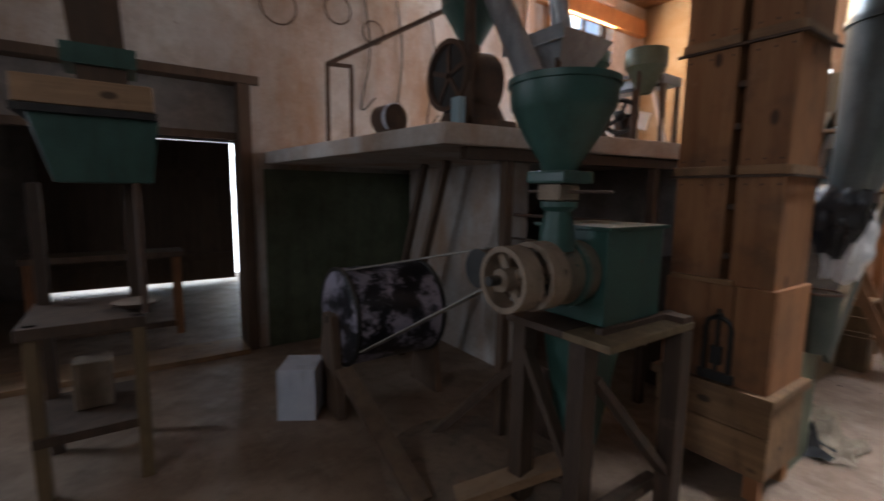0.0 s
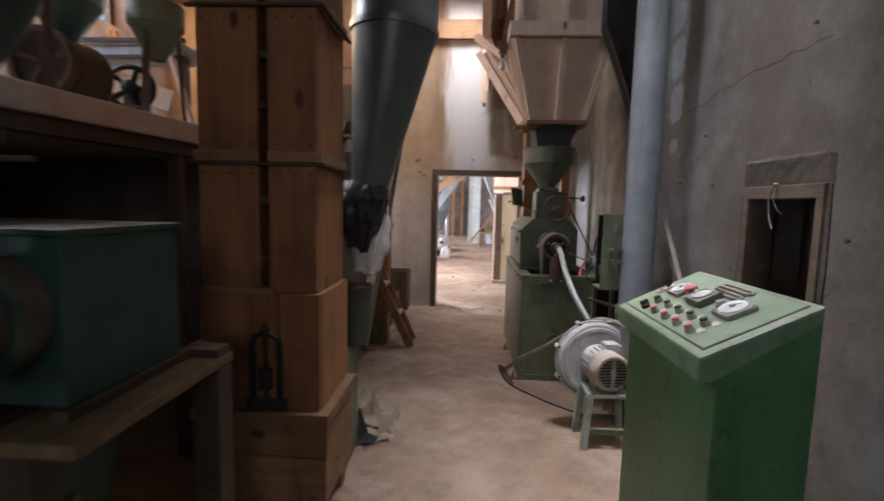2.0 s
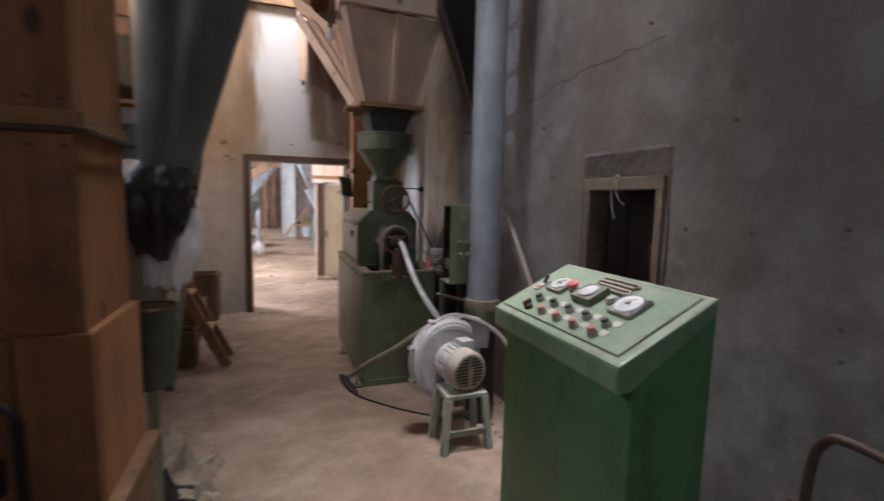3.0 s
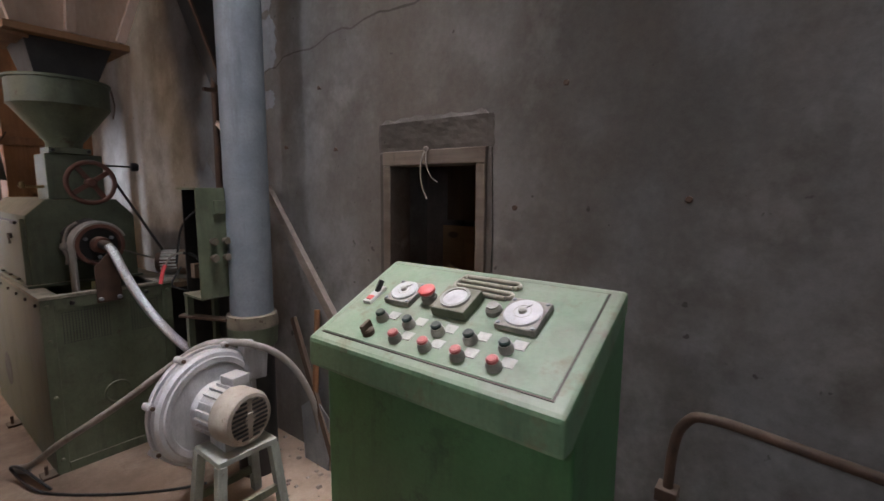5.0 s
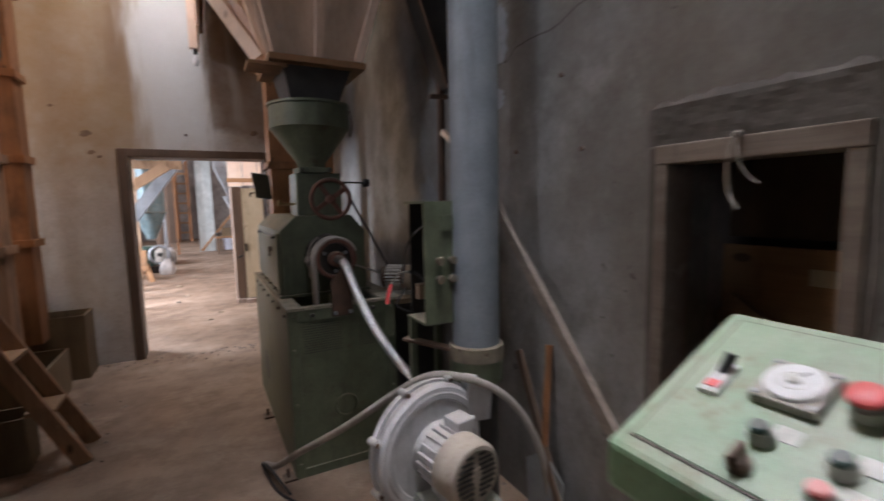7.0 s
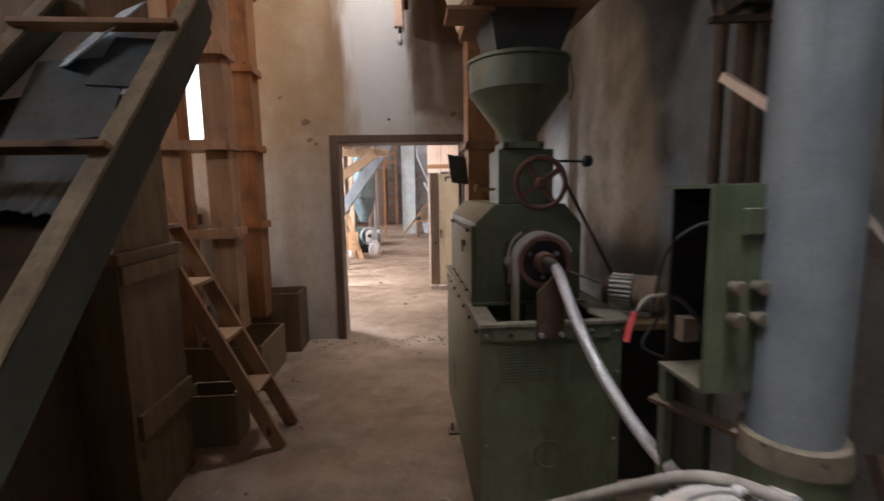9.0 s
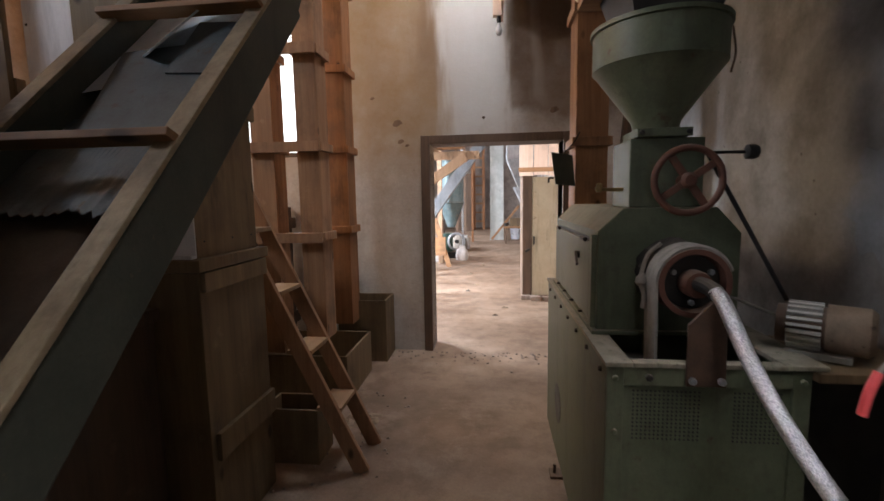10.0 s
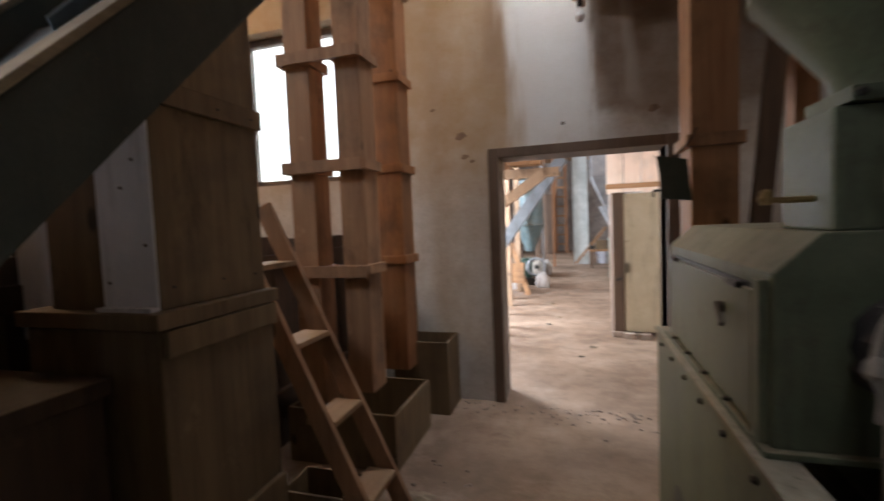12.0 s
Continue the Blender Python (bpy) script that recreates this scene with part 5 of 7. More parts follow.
part("leg", box(1.345, 1.37, 4.17, 4.20, 0, 0.965), OLIVE, sw)
part("shelf", beam((1.20, 4.21, 0.86), (1.34, 4.02, 0.84), 0.05, 0.012), RUST, sw)
wires = thing("loose_wires", (1.2, 4.2, 1.05), "red, white and black wires hanging from the switch box", "wires")
part("wire", tube(((1.125, 4.235, 1.03), (1.135, 4.235, 1.08), (1.15, 4.235, 1.12)), 0.010, 8), RED, wires, "red wire end")
part("wire", tube(((1.15, 4.235, 1.12), (1.185, 4.23, 1.165), (1.23, 4.22, 1.175)), 0.006, 8), RAG, wires, "dirty white wire")
part("wire", tube(((1.23, 4.215, 1.175), (1.27, 4.19, 1.16), (1.30, 4.14, 1.10), (1.31, 4.10, 1.02)), 0.008, 8), BLACK, wires)
part("wire", tube(((1.20, 4.23, 1.12), (1.23, 4.22, 1.30), (1.28, 4.17, 1.38), (1.33, 4.12, 1.40)), 0.006, 8), BLACK, wires)
part("wire", tube(((1.22, 4.23, 1.10), (1.17, 4.22, 1.02), (1.24, 4.2, 0.98)), 0.005, 8), BLACK, wires)

for a, b, r in (((1.66, 4.52, 1.35), (1.66, 4.50, TOP), 0.028), ((1.60, 4.56, 1.35), (1.615, 4.56, TOP), 0.020)):
    single("riser_pipe", cyl(a, b, r, 14), RUST, "rusty riser pipe along the grey wall", "pipe", "riser pipes", smooth=True)
single("batten", beam((1.595, 4.53, 1.88), (1.62, 4.18, 1.64), 0.02, 0.03), PALEPINE, "short pale batten jammed behind the pipe", "batten")
single("bracket_bar", beam((1.50, 4.48, 2.05), (1.74, 4.48, 2.06), 0.025, 0.02), RUST, "rusty iron bar bracket of the pipe", "bracket")
single("leaning_plank", beam((1.68, 4.17, 1.50), (1.47, 2.55, 0.01), 0.05, 0.028, up=(1, 0, 0.1)), GREYWOOD, "thin pine plank leaning on the grey wall", "plank", bevel=0.003)
single("leaning_plank", beam((1.69, 3.98, 0.78), (1.64, 3.55, 0.01), 0.04, 0.02, up=(1, 0, 0.1)), DARKWOOD, "short dark batten leaning on the grey wall", "plank", bevel=0.003)
shovel = thing("shovel", (1.62, 3.74, 0), "galvanised shovel standing against the wall", "shovel")
part("blade", prism(((3.66, 0.0), (3.86, 0.0), (3.88, 0.30), (3.80, 0.36), (3.72, 0.36), (3.64, 0.30)), "x", 1.655, 1.662), GREYSTEEL, shovel)
part("handle", cyl((1.66, 3.76, 0.34), (1.72, 3.80, 0.85), 0.016, 12), PINE, shovel)

spout = thing("dark_spout", (1.6, 4.5, 2.2), "black sheet metal spout above the pipe", "spout")
part("sheet", prism(((1.60, 2.10), (1.735, 2.10), (1.735, TOP), (1.28, TOP), (1.28, 2.95)), "y", 4.46, 4.60), DARKIRON, spout, bevel=0.004)
part("edge", beam((1.595, 4.455, 2.10), (1.275, 4.455, 2.95), 0.012, 0.02, up=(0, -1, 0)), RUST, spout)

# ---- hatch in the grey wall ----
hf = thing("hatch_frame", (RIGHT, 3.02, 0.6), "grey weathered timber frame of a small wall hatch", "hatch")
hf["kind"] = "structure"
part("lintel", box(RIGHT - 0.02, RIGHT + 0.12, 2.745, 3.295, 1.602, 1.664), GREYWOOD, hf, bevel=0.005)
part("jamb", box(RIGHT - 0.018, RIGHT + 0.12, 2.746, 2.79, 0.602, 1.602), GREYWOOD, hf, bevel=0.005)
part("jamb", box(RIGHT - 0.018, RIGHT + 0.12, 3.25, 3.294, 0.602, 1.602), GREYWOOD, hf, bevel=0.005)
part("stop_bead", box(RIGHT + 0.13, RIGHT + 0.16, 2.80, 2.83, 0.602, 1.6), PINE, hf)
part("sill", box(RIGHT - 0.015, RIGHT + 0.28, 2.79, 3.25, 0.601, 0.64), DARKWOOD, hf)


def mortar(y0, y1, z0, z1, n, k):
    """A hand-thrown patch of mortar on the grey wall, uneven in face and edge."""
    bm = bmesh.new()
    front = []
    for j in range(k + 1):
        a, b = [], []
        for i in range(n + 1):
            u, v = i / n, j / k
            edge = min(u, 1 - u, 1 - v) < 0.001
            wob = noise.noise(Vector((i * 0.45, j * 0.6, 1.7)))
            round_in = 0.03 * max(0, abs(u - 0.5) - 0.42) / 0.08 * v
            y, z = y0 + (y1 - y0) * u + (0.008 * wob if u in (0, 1) else 0), z0 + (z1 - z0) * v + (0.014 * wob - round_in if j == k else 0)
            a.append(bm.verts.new((RIGHT - (0.003 if edge else 0.010 + 0.0035 * wob), y, z)))
        front.append(a)
    for j in range(k):
        for i in range(n):
            bm.faces.new((front[j][i], front[j][i + 1], front[j + 1][i + 1], front[j + 1][i]))
    rim = front[0] + [r[-1] for r in front[1:]] + front[-1][-2::-1] + [r[0] for r in front[-2:0:-1]]
    deep = [bm.verts.new((RIGHT + 0.01, v.co.y, v.co.z)) for v in rim]
    for i in range(len(rim)):
        bm.faces.new((rim[i], rim[i - 1], deep[i - 1], deep[i]))
    return bm


single("mortar_patch", mortar(2.722, 3.332, 1.664, 1.803, 30, 8), PATCH, "rough dark mortar patch over the hatch", "mortar", kind="structure")
for y0, y1 in ((2.722, 2.746), (3.294, 3.322)):
    single("mortar_patch", prism([(y0, 0.62), (y1, 0.62), (y1, 1.655), (y0 + 0.004, 1.66), (y0 - 0.006, 1.3), (y0 + 0.005, 1.0)], "x", RIGHT - 0.006, RIGHT + 0.01), PATCH, "rough mortar beside the hatch frame", "mortar", kind="structure")
rope = thing("rag_strip", (RIGHT - 0.03, 3.03, 1.45), "knotted pale cloth strip tied to the hatch lintel", "cloth strip")
part("strip", tube(((RIGHT - 0.03, 3.03, 1.675), (RIGHT - 0.042, 3.045, 1.62), (RIGHT - 0.04, 3.05, 1.56), (RIGHT - 0.035, 3.045, 1.505), (RIGHT - 0.035, 3.02, 1.46)), 0.0035, 8), RAG, rope, smooth=True)
part("strip", tube(((RIGHT - 0.03, 3.03, 1.66), (RIGHT - 0.04, 3.02, 1.60), (RIGHT - 0.038, 2.995, 1.55), (RIGHT - 0.03, 2.97, 1.53)), 0.0025, 8), RAG, rope, smooth=True)
part("knot", lathe((RIGHT - 0.03, 3.03, 1.655), (0, 0, 1), ((0, 0.004), (0.008, 0.012), (0.016, 0.012), (0.022, 0.004)), 10), RAG, rope, smooth=True)
single("hatch_board", box(2.30, 2.33, 2.66, 3.39, 0.0, 1.30), PINE_Y, "brown board inside the wall hatch", "board")
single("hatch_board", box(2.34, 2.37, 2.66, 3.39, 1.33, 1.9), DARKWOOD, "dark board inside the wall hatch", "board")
single("note_card", box(2.292, 2.298, 2.93, 3.08, 1.17, 1.23), CREAM, "small tan card on a board", "card")
single("hatch_plank", beam((2.26, 3.36, 1.05), (2.26, 2.70, 0.62), 0.025, 0.14, up=(0, 0.5, 1)), PINE_Y, "slanting plank inside the wall hatch", "plank")

nails = ((2.44, 1.85), (3.75, 2.0), (3.63, 1.69), (2.05, 1.47), (2.90, 2.35), (1.55, 1.62), (2.62, 1.43), (4.05, 1.72))
for y, z in nails:
    single("wall_nail", lathe((RIGHT + 0.005, y, z), (-1, 0, 0.25), ((0, 0.005), (0.016, 0.005), (0.016, 0.011), (0.021, 0.009)), 10), RUST, "rusty nail in the grey wall", "nail", "nails in the wall")

rail = thing("bent_tube_rail", (1.65, 1.6, 0), "rusty bent tube frame standing by the grey wall", "tube frame")
part("tube", tube(((1.655, 2.04, 0.0), (1.655, 2.035, 0.4), (1.655, 2.03, 0.72), (1.655, 2.00, 0.835), (1.655, 1.93, 0.865), (1.655, 1.7, 0.845), (1.655, 1.3, 0.80), (1.655, 1.0, 0.77), (1.655, 0.93, 0.72), (1.655, 0.91, 0.4), (1.655, 0.91, 0.0)), 0.0145, 14, steps=8), RUST, rail, smooth=True)
part("cross_tube", cyl((1.655, 2.032, 0.55), (1.655, 0.915, 0.52), 0.012, 12), RUST, rail)
part("clamp", box(1.625, 1.685, 2.005, 2.065, 0.58, 0.62), RUST, rail, bevel=0.004)

# ---- chute ----
chute = thing("grain_chute", (-0.6, 4.2, 0.4), "inclined tin-lined chute between two weathered painted planks", "chute")
RAIL = surface("grey-green painted timber", (0.036, 0.045, 0.035), (0.064, 0.072, 0.057), 0.7, scale=8, stain=(0.13, 0.10, 0.06), stain_level=0.64, dust=0.25)
TINBLUE = surface("bluish dusty tin lining", (0.50, 0.61, 0.70), (0.64, 0.74, 0.80), 0.42, 0.1, scale=7, stain=(0.20, 0.18, 0.15), stain_level=0.64)


def along(s, x=0.0, h=0.0):
    """A place on the chute: s metres up it, h metres square to its bed."""
    return Vector((x, 3.2 + s * 0.695 - h * 0.719, 0.48 + s * 0.719 + h * 0.695))


SLOPE_UP = (0, -0.719, 0.695)
for x in (-0.36, -0.88):
    part("side_plank", beam(along(0.32, x, -0.075), along(2.52, x, -0.075), 0.036, 0.15, up=SLOPE_UP), RAIL, chute, bevel=0.006)
    part("top_strip", beam(along(0.32, x - 0.005, 0.006), along(2.50, x - 0.005, 0.006), 0.058, 0.014, up=SLOPE_UP), WORNSTRIP, chute, "worn pale strip", bevel=0.003)
part("end_block", prism(((4.93, 2.16), (5.02, 2.16), (5.08, 2.26), (5.02, 2.34), (4.93, 2.30)), "x", -0.375, -0.345), RAIL, chute)
bed = bmesh.new()
cols, rows_n = 10, 40
grid = [[bed.verts.new(along(0.36 + 2.1 * j / rows_n, -0.86 + 0.48 * i / cols, -0.115 + 0.012 * noise.noise(Vector((i * 0.7, j * 0.5, 3.1))))) for i in range(cols + 1)] for j in range(rows_n + 1)]
for j in range(rows_n):
    for i in range(cols):
        bed.faces.new((grid[j][i], grid[j][i + 1], grid[j + 1][i + 1], grid[j + 1][i]))
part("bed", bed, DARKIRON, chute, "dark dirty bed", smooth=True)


def torn_sheet(s0, s1, lift, teeth, seed):
    """A tin sheet lying in the chute, with a jagged lower edge."""
    rnd = random.Random(seed)
    bm = bmesh.new()
    n = teeth * 2
    low = [bm.verts.new(along(s0 + (0.017 + rnd.uniform(-0.006, 0.008) if i % 2 else rnd.uniform(-0.012, 0.012)), -0.855 + 0.47 * i / n, lift + 0.006 * math.sin(i * 0.33 + seed))) for i in range(n + 1)]
    mid = [bm.verts.new(along((s0 + s1) / 2, -0.855 + 0.47 * i / n, lift - 0.012 + 0.006 * math.sin(i * 0.33 + seed))) for i in range(n + 1)]
    top = [bm.verts.new(along(s1, -0.855 + 0.47 * i / n, lift - 0.02 + 0.008 * math.sin(i * 0.4 + 2 * seed))) for i in range(n + 1)]
    for a, b in ((low, mid), (mid, top)):
        for i in range(n):
            bm.faces.new((a[i], a[i + 1], b[i + 1], b[i]))
    return bm


DULLTIN = surface("dull dark tin", (0.065, 0.09, 0.10), (0.11, 0.14, 0.155), 0.5, 0.3, scale=7, stain=(0.08, 0.065, 0.05), stain_level=0.6)
part("tin_sheet", torn_sheet(1.42, 1.84, -0.075, 14, 2), DULLTIN, chute, "dull tin sheet with a jagged edge")
part("tin_sheet", torn_sheet(1.92, 2.46, -0.062, 3, 5), TINBLUE, chute, "creased bluish tin sheet")
part("loose_tin", beam(along(1.72, -0.60, -0.075), along(2.14, -0.66, -0.055), 0.30, 0.012, up=SLOPE_UP), DULLTIN, chute, "loose dark tin plate")
part("loose_tin", beam(along(1.98, -0.52, -0.055), along(2.24, -0.50, -0.03), 0.16, 0.008, up=SLOPE_UP), DULLTIN, chute)
part("bent_tin", beam(along(2.10, -0.74, -0.06), along(2.42, -0.56, 0.0), 0.22, 0.006, up=(-0.45, -0.6, 0.66)), TINBLUE, chute, "bent bluish tin flap")
for s in (1.58, 2.24):
    part("cross_bar", beam(along(s, -0.905, 0.022), along(s, -0.34, 0.022), 0.022, 0.05, up=(0, -1, 0.4)), PINE_X, chute, bevel=0.003)
part("feed_box", box(-0.95, -0.40, 3.20, 3.52, 0.0, 0.70), OLIVE, chute, "dark green intake box", bevel=0.006)

bag = thing("torn_sack", (-0.34, 3.37, 1.14), "torn black plastic and white sack tied under the cyclone", "sack")


def wrinkled_bag(cx, cy, profile, lean, seed, n=40, rows=26):
    """A hanging bag: a closed skin round a profile of (height, radius), creased lengthwise and ragged at the hem."""
    bm = bmesh.new()
    loops = []
    for j in range(rows + 1):
        t = j / rows * (len(profile) - 1)
        k = min(int(t), len(profile) - 2)
        f = t - k
        z = profile[k][0] * (1 - f) + profile[k + 1][0] * f
        r = profile[k][1] * (1 - f) + profile[k + 1][1] * f
        loop = []
        for i in range(n):
            a = 2 * math.pi * i / n
            c = noise.noise(Vector((2.2 * math.cos(a) + seed, 2.2 * math.sin(a), 3.0 * z)))
            fold = noise.noise(Vector((6.0 * math.cos(a), 6.0 * math.sin(a) + seed, 9.0 * z)))
            rr = r * (1 + 0.22 * c + 0.20 * fold)
            hem = 0.05 * noise.noise(Vector((2.6 * math.cos(a), 2.6 * math.sin(a), seed))) if j == rows else 0.0
            loop.append(bm.verts.new((cx + lean[0] * j / rows + rr * math.cos(a), cy + lean[1] * j / rows + 0.85 * rr * math.sin(a), z + hem)))
        loops.append(loop)
    return rings(bm, loops)


SOOTBAG = surface("torn black plastic film", (0.010, 0.010, 0.011), (0.022, 0.022, 0.024), 0.28, scale=9, stain=(0.10, 0.10, 0.105), stain_level=0.66, relief=0.5)
part("black_sheet", wrinkled_bag(-0.315, 3.36, ((1.66, 0.112), (1.62, 0.125), (1.55, 0.135), (1.46, 0.125), (1.36, 0.10), (1.28, 0.07)), (-0.04, -0.02), 3.0), SOOTBAG, bag, "torn black plastic", smooth=True)
part("white_sheet", wrinkled_bag(-0.295, 3.40, ((1.53, 0.085), (1.42, 0.105), (1.30, 0.105), (1.22, 0.095), (1.14, 0.085)), (-0.03, 0.0), 8.0), SACK, bag, "dirty white woven sack", smooth=True)
part("white_flap", wrinkled_bag(-0.425, 3.33, ((1.58, 0.02), (1.55, 0.05), (1.50, 0.055), (1.45, 0.03)), (0.0, 0.0), 5.0, 24, 12), SACK, bag, "scrap of white sack", smooth=True)
collector = thing("dust_pot", (-0.36, 3.42, 0.70), "dark green dust pot under the hanging sack", "dust pot")
part("pot", lathe((-0.40, 3.40, 0.70), (0, 0, 1), ((0, 0.085), (0.12, 0.10), (0.30, 0.105), (0.32, 0.112), (0.345, 0.112), (0.345, 0.095)), 28), RAIL, collector, smooth=True)
part("lid_ring", ring((-0.40, 3.40, 1.045), (0, 0, 1), 0.104, 0.010, 28, 8), RUST, collector, smooth=True)

side_box = thing("side_bin", (-1.15, 4.2, 0), "dark boxed pine bin under the chute", "wooden bin")
# Bin coloured near black and widened to fill a shaded gap.
part("body", box(-1.60, -0.93, 3.70, 4.88, 0.0, 1.02), SHADEWOOD, side_box, bevel=0.006)
part("ledge", box(-1.62, -0.91, 3.68, 4.89, 1.02, 1.07), SHADEWOOD, side_box, bevel=0.005)
part("collar", box(-1.23, -0.752, 4.926, 4.941, 1.985, 2.05), DARKPINE, press, bevel=0.004)
part("collar", box(-0.775, -0.752, 4.949, 5.42, 1.86, 1.93), DARKPINE, press, bevel=0.004)
part("rail", box(-0.755, -0.735, 4.93, 5.42, 1.12, 1.20), DARKPINE, press, bevel=0.004)
part("rail", box(-0.755, -0.732, 4.95, 5.42, 0.40, 0.52), DARKPINE, press, bevel=0.004)


def open_box(name, x0, x1, y0, y1, z0, z1, t, material, label, group=""):
    root = thing(name, ((x0 + x1) / 2, (y0 + y1) / 2, z0), label, "wooden box", group)
    part("bottom", box(x0 + t, x1 - t, y0 + t, y1 - t, z0, z0 + t), material, root)
    part("side", box(x0, x1, y0, y0 + t, z0, z1), material, root, bevel=0.003)
    part("side", box(x0, x1, y1 - t, y1, z0, z1), material, root, bevel=0.003)
    part("side", box(x0, x0 + t, y0 + t, y1 - t, z0, z1), material, root, bevel=0.003)
    part("side", box(x1 - t, x1, y0 + t, y1 - t, z0, z1), material, root, bevel=0.003)
    return root


open_box("spout_bin", -1.02, -0.57, 7.20, 7.54, 0.0, 0.57, 0.02, DARKPINE, "open pine bin against the end wall", "bins under the spouts")
open_box("spout_bin", -1.40, -0.66, 6.35, 7.0, 0.0, 0.35, 0.02, DARKPINE, "low pine tray under the spouts", "bins under the spouts")
open_box("scrap_box", -0.90, -0.58, 5.58, 5.80, 0.0, 0.32, 0.015, DARKPINE, "small open pine box under the ladder", "bins under the spouts")

# ---- timber overhead ----
timbers = (((0.66, 4.55, 3.6), (0.53, 4.9, 2.86), 0.07, 0.07, DARKWOOD, "dark timber stay with a bulb"), ((0.44, 7.2, 2.95), (0.44, 7.2, TOP), 0.075, 0.06, PALEPINE, "pale hanging batten with a bulb"),
           ((0.50, 7.2, 3.1), (0.62, 6.9, TOP), 0.05, 0.05, PINE, "thin pine stay"), ((0.30, 5.6, 3.25), (0.62, 5.3, 2.9), 0.06, 0.06, PALEPINE, "short pale strut"),
           ((-1.2, 7.50, 4.03), (1.2, 7.50, 4.03), 0.06, 0.26, PINE_X, "orange pine wall plate"), ((0.42, 6.2, 3.35), (0.42, 6.2, TOP), 0.10, 0.08, PALEPINE, "pale hanging post"),
           ((0.46, 6.15, 3.4), (0.66, 5.6, 2.7), 0.05, 0.06, PALEPINE, "pale pine stay"))
for a, b, w, h, m, lab in timbers:
    single("timber", beam(a, b, w, h, up=(0, 1, 0) if abs(a[2] - b[2]) > 0.1 else (0, 0, 1)), m, lab + " under the ceiling", "timber", bevel=0.004)
side_chute = thing("side_spout", (0.75, 5.3, 2.3), "pale pine side spout leading into the hopper outlet", "spout")
for dx in (-0.075, 0.0, 0.075):
    part("board", beam((0.80 + dx, 5.02 + 0.2 * abs(dx), 2.30), (0.40 + dx, 5.45, 3.05), 0.07, 0.018, up=(-0.6, -0.6, 0.4)), PALEPINE, side_chute, bevel=0.003)
part("lip", box(0.66, 0.86, 4.93, 5.12, 2.245, 2.262), PINE_X, side_chute)


def bulb(x, y, z):
    root = thing("light_bulb", (x, y, z), "unlit clear bulb in a black holder", "light bulb", "bare bulbs")
    part("holder", lathe((x, y, z + 0.045), (0, 0, 1), ((0, 0.016), (0.05, 0.018), (0.06, 0.008)), 14), BLACK, root, smooth=True)
    part("glass", lathe((x, y, z - 0.055), (0, 0, 1), ((0, 0.004), (0.008, 0.02), (0.03, 0.03), (0.05, 0.028), (0.08, 0.016), (0.1, 0.013)), 18), WHITE, root, "milky glass", smooth=True)


bulb(0.525, 4.90, 2.775)
bulb(0.45, 7.2, 2.85)

# posts behind the huller
trunk("grain_spout", 0.95, 1.16, 6.46, 6.72, 0.96, TOP, (1.84, 2.7, 3.6), SPOUTPINE, "pine spout rising behind the huller", "pine spouts behind the huller")
single("post", box(1.42, 1.52, 6.55, 6.65, 0, TOP), PINE, "pine post by the grey wall", "post", bevel=0.004)
single("strut", beam((1.22, 6.5, 1.0), (1.36, 6.5, 2.6), 0.05, 0.08, up=(1, 0, 0)), DARKWOOD, "dark strut behind the huller", "strut")
plate = thing("hanging_plate", (0.86, 6.4, 1.54), "dark green plate hung on the pine spout", "plate")
part("sheet", prism(((0.785, 1.775), (0.925, 1.75), (0.945, 1.545), (0.815, 1.56)), "y", 6.425, 6.433), RAIL, plate)
part("wire", tube(((0.86, 6.43, 1.76), (0.93, 6.43, 1.83), (0.97, 6.44, 1.90)), 0.004, 6), DARKIRON, plate)
part("hook", tube(((0.80, 6.398, 1.60), (0.77, 6.398, 1.60), (0.765, 6.398, 1.57)), 0.006, 8), DARKIRON, plate)

# ---- mezzanine and what stands on it ----
mezz = thing("mezzanine", (-2.6, 3.0, 0), "worn concrete mezzanine slab on dark posts and a plaster pier", "platform")
mezz["kind"] = "structure"
part("slab", prism(((LEFT, 1.27), (-1.54, 1.54), (-1.15, 4.6), (LEFT, 4.6)), "z", 1.850, 1.965), PALEWALL, mezz, bevel=0.012)
# Beam coloured near black for the shade under the slab.
part("edge_beam", beam((-1.60, 1.72, 1.815), (-1.24, 4.55, 1.815), 0.09, 0.068), SHADEWOOD, mezz)
part("pier", box(-4.1, -2.40, 2.85, 3.05, 0, 1.849), PALEWALL, mezz)
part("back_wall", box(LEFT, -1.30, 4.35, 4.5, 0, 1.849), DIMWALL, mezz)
part("lining", box(LEFT + 0.004, LEFT + 0.03, 1.26, 4.3, 0, 1.80), OLIVE, mezz, "dark green sheet lining")
for a, b in (((-1.57, 2.02, 0.0), (-1.57, 2.02, 1.78)), ((-2.56, 2.28, 1.848), (-3.30, 2.28, 0.0)), ((-3.08, 2.40, 1.848), (-3.78, 2.40, 0.0)), ((-1.40, 3.3, 0), (-1.40, 3.3, 1.78)), ((-1.26, 4.45, 0), (-1.26, 4.45, 1.78))):
    part("post", beam(a, b, 0.06, 0.06, up=(0, 1, 0)), DARKWOOD, mezz, bevel=0.004)
part("shelf_rail", box(-2.39, -1.45, 2.86, 2.90, 1.40, 1.42), RUST, mezz)
part("shelf_rail", box(-2.39, -1.45, 2.86, 2.90, 1.20, 1.215), RUST, mezz)


